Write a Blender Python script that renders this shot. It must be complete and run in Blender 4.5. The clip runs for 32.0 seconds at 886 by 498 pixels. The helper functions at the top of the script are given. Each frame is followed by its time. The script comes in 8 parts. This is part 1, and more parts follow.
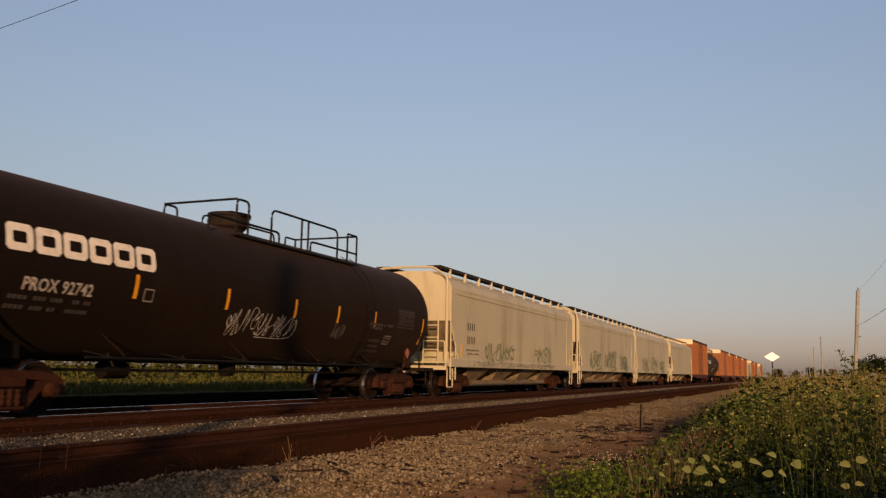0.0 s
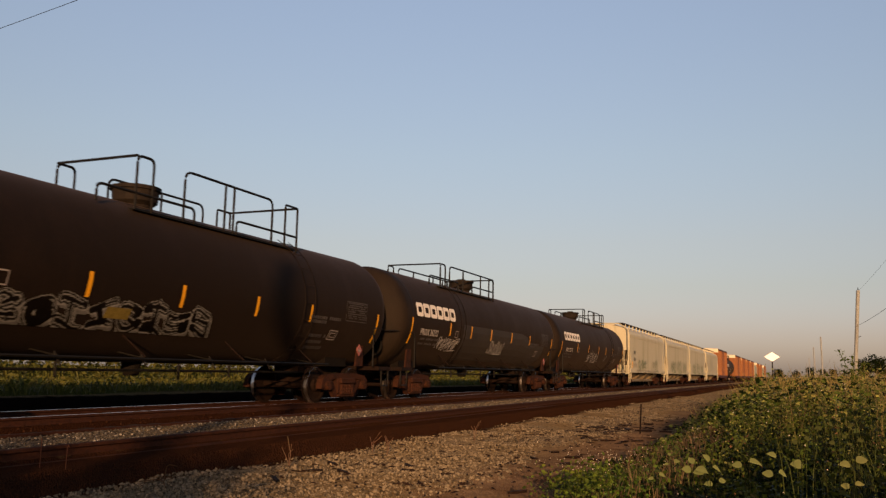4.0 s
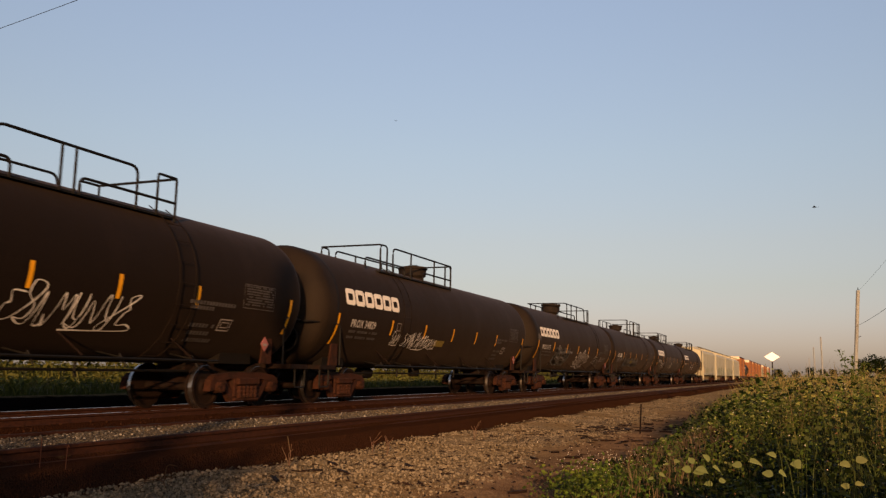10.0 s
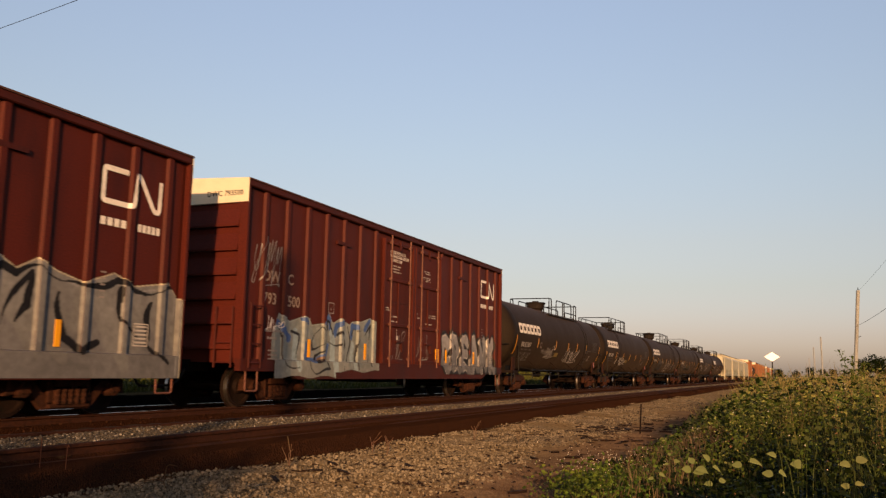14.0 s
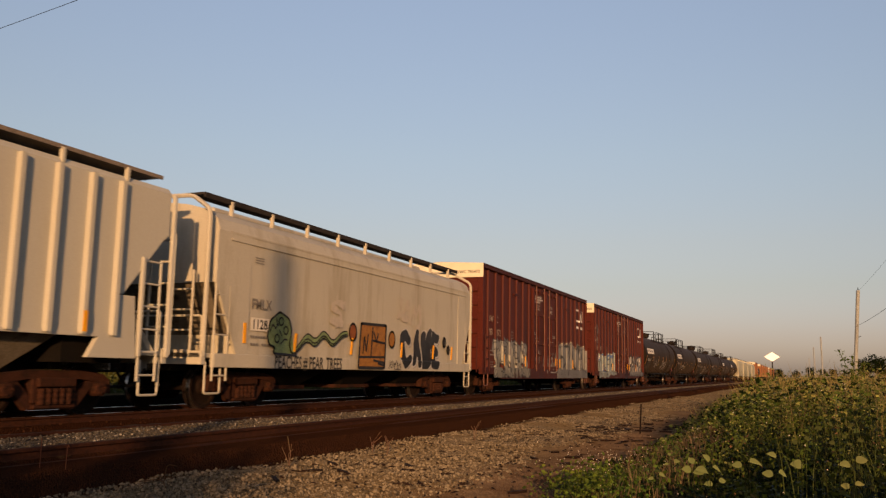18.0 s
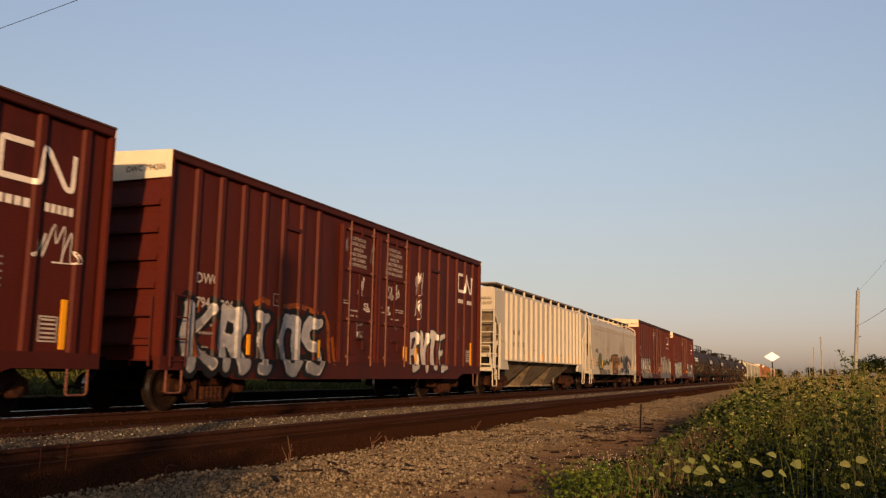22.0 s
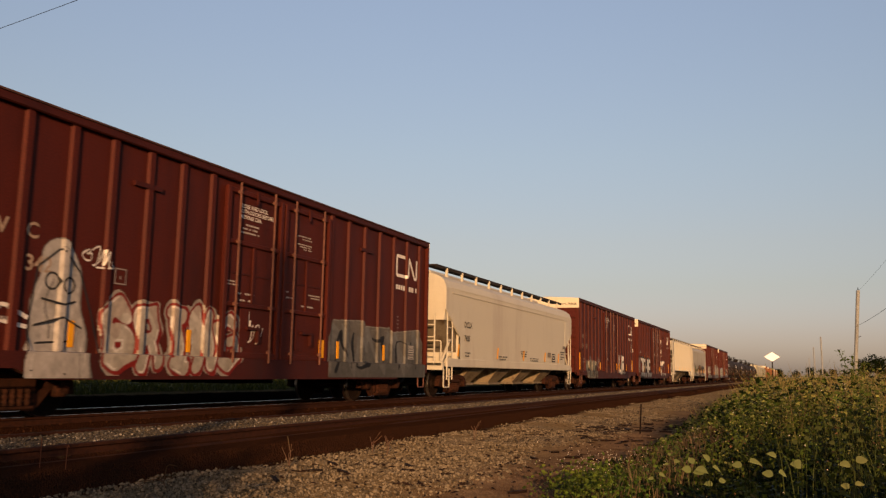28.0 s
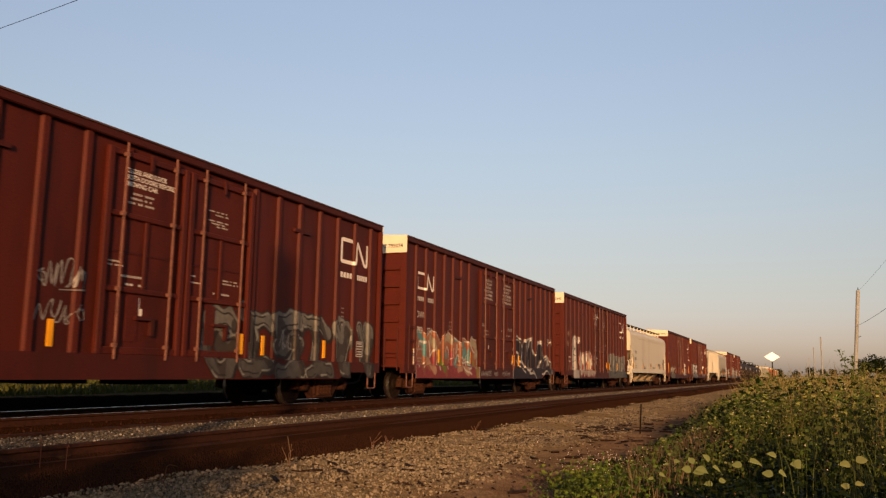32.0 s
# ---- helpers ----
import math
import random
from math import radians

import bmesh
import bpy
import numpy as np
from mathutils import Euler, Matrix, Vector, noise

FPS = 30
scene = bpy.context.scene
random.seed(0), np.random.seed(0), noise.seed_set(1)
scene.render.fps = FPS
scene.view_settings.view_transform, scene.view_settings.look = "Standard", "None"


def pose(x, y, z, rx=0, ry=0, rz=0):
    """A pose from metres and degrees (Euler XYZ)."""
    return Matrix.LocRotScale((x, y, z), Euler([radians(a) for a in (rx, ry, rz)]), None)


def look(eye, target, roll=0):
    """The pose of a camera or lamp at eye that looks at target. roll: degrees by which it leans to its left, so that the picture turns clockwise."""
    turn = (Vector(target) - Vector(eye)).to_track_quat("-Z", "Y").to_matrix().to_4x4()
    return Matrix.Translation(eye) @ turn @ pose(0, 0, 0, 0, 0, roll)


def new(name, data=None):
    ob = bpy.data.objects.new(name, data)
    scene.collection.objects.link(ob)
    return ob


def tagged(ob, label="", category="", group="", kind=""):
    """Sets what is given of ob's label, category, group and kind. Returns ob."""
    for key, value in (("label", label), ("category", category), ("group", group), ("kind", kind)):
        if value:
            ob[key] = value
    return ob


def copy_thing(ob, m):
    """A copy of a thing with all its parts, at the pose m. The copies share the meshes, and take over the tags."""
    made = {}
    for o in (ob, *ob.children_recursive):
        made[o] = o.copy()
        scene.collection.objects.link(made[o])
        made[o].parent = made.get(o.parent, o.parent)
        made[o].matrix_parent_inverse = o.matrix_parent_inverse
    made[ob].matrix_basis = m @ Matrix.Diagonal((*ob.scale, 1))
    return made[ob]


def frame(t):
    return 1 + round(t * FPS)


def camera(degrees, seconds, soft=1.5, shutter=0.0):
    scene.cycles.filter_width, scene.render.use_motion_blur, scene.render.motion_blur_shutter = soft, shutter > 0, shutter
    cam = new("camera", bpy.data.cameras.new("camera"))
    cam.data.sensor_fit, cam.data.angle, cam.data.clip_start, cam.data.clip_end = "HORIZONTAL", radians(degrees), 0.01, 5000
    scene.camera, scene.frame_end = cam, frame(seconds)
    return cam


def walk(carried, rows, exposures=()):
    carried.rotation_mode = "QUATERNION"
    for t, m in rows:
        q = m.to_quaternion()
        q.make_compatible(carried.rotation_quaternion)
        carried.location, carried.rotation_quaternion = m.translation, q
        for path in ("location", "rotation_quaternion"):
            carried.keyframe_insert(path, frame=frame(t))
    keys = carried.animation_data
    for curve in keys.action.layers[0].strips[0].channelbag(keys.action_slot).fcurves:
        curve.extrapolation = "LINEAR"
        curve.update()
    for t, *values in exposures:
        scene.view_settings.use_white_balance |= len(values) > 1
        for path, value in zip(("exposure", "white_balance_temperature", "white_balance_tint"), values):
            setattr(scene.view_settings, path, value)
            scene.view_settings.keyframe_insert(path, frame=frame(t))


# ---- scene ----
EYE = 0.80            # lens height above the rail heads, which lie at z = 0
cam = camera(55.18, 32.0, soft=1.3, shutter=0.2)
CAM_POSE = look((0, 0, EYE), (math.cos(0.395) * math.cos(0.1435), math.sin(0.395) * math.cos(0.1435), EYE + math.sin(0.1435)), 1.045)
EXPOSURE = ((0.0, 0.26), (2.0, 0.40), (6.0, 0.43), (9.0, 0.49), (12.0, 0.49), (14.0, 0.64), (16.5, 0.43), (18.0, 0.40), (20.4, 0.17), (22.0, 0.51), (23.0, 0.48), (24.0, 0.60), (24.4, 0.61), (25.2, 0.47), (28.0, 0.36), (29.4, 0.48), (32.0, 0.60))
walk(cam, [(0.0, CAM_POSE), (32.0, CAM_POSE)], exposures=[(t, e, min(7250, 6900 + 70 * t), 22) for t, e in EXPOSURE])

# the train's run along +x: metres gone at t seconds
SPEED, GAIN = 7.860, 0.00658


def run(t):
    return SPEED * (t - 16) + GAIN * (t - 16) ** 2 / 2


# ---- light ----
SUN_TURN, SUN_UP = radians(23.5), radians(8.6)     # the way the light goes, from +x towards +y; height of the sun
world = bpy.data.worlds.new("world")
scene.world = world
world.use_nodes = True
wn = world.node_tree.nodes
sky = wn.new("ShaderNodeTexSky")
sky.sky_type = "NISHITA"
sky.sun_disc = False
sky.sun_elevation = SUN_UP
sky.sun_rotation = radians(270 - 23.5)
sky.air_density, sky.dust_density, sky.ozone_density = 1.0, 1.0, 1.2
wn["Background"].inputs["Strength"].default_value = 0.15
# evening haze: the sky dims and turns rosy towards the horizon
way, part_z, haze, tone = wn.new("ShaderNodeTexCoord"), wn.new("ShaderNodeSeparateXYZ"), wn.new("ShaderNodeValToRGB"), wn.new("ShaderNodeMix")
tone.data_type, tone.blend_type = "RGBA", "MULTIPLY"
tone.inputs["Factor"].default_value = 1.0
for i, (at, c) in enumerate(((0.0, (0.46, 0.49, 0.85)), (0.045, (0.50, 0.48, 0.71)), (0.10, (0.565, 0.53, 0.61)), (0.15, (0.66, 0.60, 0.63)), (0.25, (0.81, 0.765, 0.765)), (0.45, (1.08, 1.02, 1.03)))):
    e = haze.color_ramp.elements[i] if i < 2 else haze.color_ramp.elements.new(at)
    e.position, e.color = at, (*c, 1)
wl = world.node_tree.links
wl.new(way.outputs["Generated"], part_z.inputs[0])
wl.new(part_z.outputs["Z"], haze.inputs["Fac"])
wl.new(sky.outputs[0], tone.inputs["A"])
wl.new(haze.outputs["Color"], tone.inputs["B"])
wl.new(tone.outputs["Result"], wn["Background"].inputs["Color"])
sun = new("sun", bpy.data.lights.new("sun", "SUN"))
sun.data.energy, sun.data.angle, sun.data.color = 5.0, radians(0.6), (1.0, 0.60, 0.275)
light_way = Vector((math.cos(SUN_TURN) * math.cos(SUN_UP), math.sin(SUN_TURN) * math.cos(SUN_UP), -math.sin(SUN_UP)))
sun.matrix_world = look((-40, -20, 30), Vector((-40, -20, 30)) + light_way)
# ---- materials ----
def mat(name, color, rough=0.7, metal=0.0, vary=0.25, scale=3.0, fine=40.0, bump=0.15, dirt=None, streak=1.0, rand=0.0, spec=0.12, dist=0.01, dust=0.0):
    """A surface with two scales of variation; dirt: a second colour in patches; streak stretches the patches upwards."""
    m = bpy.data.materials.new(name)
    m.use_nodes = True
    nt = m.node_tree
    n, l = nt.nodes, nt.links
    b = n["Principled BSDF"]
    b.inputs["Metallic"].default_value = metal
    b.inputs["Specular IOR Level"].default_value = spec
    b.inputs["Diffuse Roughness"].default_value = 0.0
    b.inputs["Sheen Weight"].default_value, b.inputs["Sheen Tint"].default_value = dust, (0.58, 0.43, 0.34, 1)      # a film of dust, seen along the surface
    tc = n.new("ShaderNodeTexCoord")
    mp = n.new("ShaderNodeMapping")
    mp.inputs["Scale"].default_value = (1, 1, 1 / streak)
    l.new(tc.outputs["Object"], mp.inputs["Vector"])
    big = n.new("ShaderNodeTexNoise")
    big.inputs["Scale"].default_value, big.inputs["Detail"].default_value, big.inputs["Roughness"].default_value = scale, 6, 0.65
    l.new(mp.outputs[0], big.inputs["Vector"])
    small = n.new("ShaderNodeTexNoise")
    small.inputs["Scale"].default_value, small.inputs["Detail"].default_value = fine, 4
    l.new(tc.outputs["Object"], small.inputs["Vector"])
    ramp = n.new("ShaderNodeValToRGB")
    c = Vector(color[:3])
    d = Vector(dirt[:3]) if dirt else c * (1 - vary)
    ramp.color_ramp.elements[0].position, ramp.color_ramp.elements[1].position = 0.35, 0.68
    ramp.color_ramp.elements[0].color = (*d, 1)
    ramp.color_ramp.elements[1].color = (*(c * (1 + vary * 0.3)), 1)
    mid = ramp.color_ramp.elements.new(0.5)
    mid.color = (*c, 1)
    l.new(big.outputs["Fac"], ramp.inputs["Fac"])
    mix = n.new("ShaderNodeMix")
    mix.data_type, mix.blend_type = "RGBA", "OVERLAY"
    mix.inputs["Factor"].default_value = min(1.0, vary * 1.6)
    l.new(ramp.outputs["Color"], mix.inputs["A"])
    l.new(small.outputs["Fac"], mix.inputs["B"])
    out = mix.outputs["Result"]
    if rand:
        info = n.new("ShaderNodeObjectInfo")
        hsv = n.new("ShaderNodeHueSaturation")
        rng = n.new("ShaderNodeMapRange")
        rng.inputs["To Min"].default_value, rng.inputs["To Max"].default_value = 1 - rand, 1 + rand
        l.new(info.outputs["Random"], rng.inputs["Value"])
        l.new(rng.outputs[0], hsv.inputs["Value"])
        l.new(out, hsv.inputs["Color"])
        out = hsv.outputs["Color"]
    l.new(out, b.inputs["Base Color"])
    rr = n.new("ShaderNodeMapRange")
    rr.inputs["To Min"].default_value, rr.inputs["To Max"].default_value = max(0.05, rough - 0.12), min(1, rough + 0.12)
    l.new(big.outputs["Fac"], rr.inputs["Value"])
    l.new(rr.outputs[0], b.inputs["Roughness"])
    if bump:
        bp = n.new("ShaderNodeBump")
        bp.inputs["Strength"].default_value, bp.inputs["Distance"].default_value = bump, dist
        l.new(small.outputs["Fac"], bp.inputs["Height"])
        l.new(bp.outputs[0], b.inputs["Normal"])
    return m


def plain(name, color, rough=0.6, metal=0.0, island=0.0):
    m = bpy.data.materials.new(name)
    m.use_nodes = True
    n, l = m.node_tree.nodes, m.node_tree.links
    b = n["Principled BSDF"]
    b.inputs["Base Color"].default_value = (*color, 1)
    b.inputs["Roughness"].default_value, b.inputs["Metallic"].default_value = rough, metal
    b.inputs["Diffuse Roughness"].default_value = 1.0
    b.inputs["Specular IOR Level"].default_value = 0.05
    if island:
        geo, hsv, rng = n.new("ShaderNodeNewGeometry"), n.new("ShaderNodeHueSaturation"), n.new("ShaderNodeMapRange")
        rng.inputs["To Min"].default_value, rng.inputs["To Max"].default_value = 1 - island, 1 + island
        l.new(geo.outputs["Random Per Island"], rng.inputs["Value"])
        l.new(rng.outputs[0], hsv.inputs["Value"])
        hsv.inputs["Color"].default_value = (*color, 1)
        l.new(hsv.outputs["Color"], b.inputs["Base Color"])
    return m


M = {
    "box_red": mat("boxcar_paint", (0.0505, 0.0080, 0.0046), 0.6, vary=0.45, scale=1.2, streak=4, dirt=(0.033, 0.0059, 0.0039), spec=0.12, dust=0.015),
    "box_red_dark": mat("boxcar_paint_dark", (0.0386, 0.00699, 0.0051), 0.6, vary=0.35, scale=1.2, streak=4, dirt=(0.028, 0.0062, 0.0049), spec=0.12, dust=0.015),
    "box_orange": mat("boxcar_paint_orange", (0.1755, 0.0702, 0.027), 0.55, vary=0.3, scale=1.2, streak=4, dirt=(0.1215, 0.0432, 0.0216)),
    "tank_black": mat("tank_paint", (0.00593, 0.0038, 0.00273), 0.64, vary=0.35, scale=0.9, streak=3, dirt=(0.00874, 0.00532, 0.00359), spec=0.05, dust=0.038),
    "hop_grey": mat("hopper_paint", (0.338, 0.33, 0.286), 0.5, bump=0.03, vary=0.07, scale=1.0, streak=5, dirt=(0.315, 0.303, 0.25)),
    "hop_cream": mat("hopper_cream_paint", (0.417, 0.4, 0.332), 0.5, bump=0.03, vary=0.08, scale=1.0, streak=5, dirt=(0.365, 0.336, 0.279)),
    "hop_pale": mat("hopper_pale_paint", (0.352, 0.332, 0.245), 0.5, bump=0.03, vary=0.12, scale=1.2, streak=5, dirt=(0.266, 0.258, 0.169)),
    "hop_tan": mat("hopper_dusty_paint", (0.329, 0.31, 0.255), 0.5, bump=0.03, vary=0.1, scale=1.4, streak=6, dirt=(0.251, 0.228, 0.172)),
    "white": mat("white_paint", (0.52, 0.49, 0.42), 0.6, vary=0.15, scale=3),
    "letter": mat("lettering_paint", (0.598, 0.572, 0.52), 0.6, vary=0.2, scale=6),
    "letter_dark": mat("dark_lettering_paint", (0.03, 0.03, 0.03), 0.6, vary=0.2),
    "letter_dim": mat("worn_lettering_paint", (0.208, 0.182, 0.169), 0.7, vary=0.3, scale=6),
    "yellow": mat("reflector_yellow", (0.6, 0.27, 0.014), 0.35, vary=0.1),
    "rust": mat("rusty_steel", (0.027, 0.00952, 0.00518), 0.9, vary=0.5, scale=6, dirt=(0.0105, 0.0049, 0.00294)),
    "rust_dark": mat("dark_rusty_steel", (0.0075, 0.0034, 0.0022), 0.85, vary=0.5, scale=5, dirt=(0.006, 0.004, 0.003)),
    "under": mat("underframe_grime", (0.0042, 0.0031, 0.0024), 0.85, vary=0.4, scale=5),
    "steel": mat("bright_steel", (0.55, 0.5, 0.47), 0.28, metal=1.0, vary=0.2),
    "black": mat("black_steel", (0.0065, 0.006, 0.0055), 0.6, vary=0.3),
    "rail": mat("rail_rust", (0.028, 0.00972, 0.00513), 0.85, vary=0.45, scale=8, dirt=(0.0154, 0.00581, 0.00365), streak=0.3),
    "wood": mat("tie_wood", (0.0125, 0.0062, 0.0039), 0.95, vary=0.4, scale=9, rand=0.25),
    "pole": mat("pole_wood", (0.21, 0.22, 0.215), 0.9, vary=0.4, scale=5, streak=8),
    "wire": plain("wire_black", (0.01, 0.01, 0.011), 0.6),
}
# ---- shape helpers ----
def mesh_of(name, bm, material, smooth=False):
    me = bpy.data.meshes.new(name)
    bm.normal_update()
    bm.to_mesh(me)
    bm.free()
    for mt in (material if isinstance(material, (list, tuple)) else [material]):
        me.materials.append(mt)
    if smooth:
        me.polygons.foreach_set("use_smooth", [True] * len(me.polygons))
    return me


def part(name, bm, material, parent, label="", smooth=False, at=None):
    """One mesh object under a thing or a part; bm may be a finished mesh."""
    me = bm if isinstance(bm, bpy.types.Mesh) else mesh_of(name, bm, material, smooth)
    ob = new(name, me)
    ob.parent = parent
    if at is not None:
        ob.matrix_basis = at
    return tagged(ob, label)


def thing(name, label, category, at=None, group="", kind=""):
    ob = new(name)
    ob.empty_display_size = 0.3
    if at is not None:
        ob.matrix_basis = at
    return tagged(ob, label, category, group, kind)


def box(bm, x0, x1, y0, y1, z0, z1, bevel=0.0):
    v = bmesh.ops.create_cube(bm, size=1.0)["verts"]
    for p in v:
        p.co = Vector((x0 + (p.co.x + 0.5) * (x1 - x0), y0 + (p.co.y + 0.5) * (y1 - y0), z0 + (p.co.z + 0.5) * (z1 - z0)))
    if bevel:
        bmesh.ops.bevel(bm, geom=list({e for p in v for e in p.link_edges}), offset=bevel, segments=1, affect="EDGES")
    return bm


def boxes(*rows, bevel=0.0):
    bm = bmesh.new()
    for r in rows:
        box(bm, *r, bevel=bevel)
    return bm


def tube(bm, points, r, seg=6):
    """A round bar along points."""
    pts = [Vector(p) for p in points]
    rings = []
    for i, p in enumerate(pts):
        a, c = pts[max(i - 1, 0)], pts[min(i + 1, len(pts) - 1)]
        d = (c - a).normalized()
        side = d.orthogonal().normalized() if abs(d.z) > 0.95 else d.cross(Vector((0, 0, 1))).normalized()
        up = d.cross(side).normalized()
        rings.append([bm.verts.new(p + r * (math.cos(k * 2 * math.pi / seg) * side + math.sin(k * 2 * math.pi / seg) * up)) for k in range(seg)])
    for a, c in zip(rings, rings[1:]):
        for k in range(seg):
            bm.faces.new((a[k], a[(k + 1) % seg], c[(k + 1) % seg], c[k]))
    bm.faces.new(rings[0][::-1])
    bm.faces.new(rings[-1])
    return bm


def tubes(rows, r, seg=6):
    bm = bmesh.new()
    for pts in rows:
        tube(bm, pts, r, seg)
    return bm


def lathe(bm, profile, axis="x", seg=32, centre=(0, 0, 0), caps=True):
    """Turn (along, radius) pairs round an axis."""
    c = Vector(centre)
    rings = []
    for a, r in profile:
        ring = []
        for k in range(seg):
            t = 2 * math.pi * k / seg
            p, q = r * math.cos(t), r * math.sin(t)
            ring.append(bm.verts.new(c + Vector({"x": (a, p, q), "y": (p, a, q), "z": (p, q, a)}[axis])))
        rings.append(ring)
    for a, d in zip(rings, rings[1:]):
        for k in range(seg):
            bm.faces.new((a[k], a[(k + 1) % seg], d[(k + 1) % seg], d[k]))
    if caps:
        bm.faces.new(rings[0][::-1])
        bm.faces.new(rings[-1])
    else:
        for k in range(seg):
            bm.faces.new((rings[-1][k], rings[-1][(k + 1) % seg], rings[0][(k + 1) % seg], rings[0][k]))
    bmesh.ops.recalc_face_normals(bm, faces=bm.faces)
    return bm


def prism(bm, outline, y0, y1, axis="y"):
    """A flat outline (two coordinates) given thickness along an axis."""
    def put(a, b, d):
        return {"y": (a, d, b), "x": (d, a, b), "z": (a, b, d)}[axis]
    lo = [bm.verts.new(put(a, b, y0)) for a, b in outline]
    hi = [bm.verts.new(put(a, b, y1)) for a, b in outline]
    bm.faces.new(lo)
    bm.faces.new(hi[::-1])
    for k in range(len(lo)):
        j = (k + 1) % len(lo)
        bm.faces.new((lo[k], hi[k], hi[j], lo[j]))
    bmesh.ops.recalc_face_normals(bm, faces=bm.faces)
    return bm


def bend(points, r=0.12, n=4):
    """Rounds the inner corners of a polyline."""
    pts = [Vector(p) for p in points]
    out = [pts[0]]
    for a, b, c in zip(pts, pts[1:], pts[2:]):
        p, q = b + (a - b).normalized() * r, b + (c - b).normalized() * r
        for k in range(n + 1):
            t = k / n
            out.append((1 - t) ** 2 * p + 2 * t * (1 - t) * b + t * t * q)
    return out + [pts[-1]]
# ---- ground ----
def ground_height(x, y):
    """Lie of the land: two ballast beds, a trackside strip, a bank that rises under the weeds."""
    x, y = np.asarray(x, float), np.asarray(y, float)
    bed = np.interp(y, [-400, -40, -8, -1, 2.2, 4.5, 5.9, 6.22, 6.29, 6.84, 6.97, 8.26, 8.6, 10.3, 10.7, 12.4, 13.6, 15.0, 16.0, 30, 60], [0.3, 0.15, -0.05, -0.30, -0.46, -0.42, -0.38, -0.37, -0.165, -0.158, -0.045, -0.035, -0.20, -0.24, -0.13, -0.13, -0.15, -0.02, 0.08, 0.05, -0.1])
    lump = 0.035 * np.sin(x * 0.9 + y * 1.3) + 0.025 * np.sin(x * 2.3 - y * 1.7 + 1) + 0.012 * np.sin(x * 5.1 + y * 4.3)
    return bed + lump * np.where((y > 6.2) & (y < 16.5), 0.15, 0.7)


def sheet(name, xs, ys, material, label, lift=0.0):
    X, Y = np.meshgrid(np.array(xs), np.array(ys), indexing="ij")
    Z = ground_height(X, Y) + lift
    n, m = X.shape
    ids = np.arange(n * m).reshape(n, m)
    quads = np.stack([ids[:-1, :-1], ids[1:, :-1], ids[1:, 1:], ids[:-1, 1:]], -1).reshape(-1, 4)
    me = bpy.data.meshes.new(name)
    me.from_pydata(np.stack([X, Y, Z], -1).reshape(-1, 3).tolist(), [], quads.tolist())
    me.materials.append(material)
    me.polygons.foreach_set("use_smooth", [True] * len(me.polygons))
    return tagged(new(name, me), label, "ground", kind="structure")


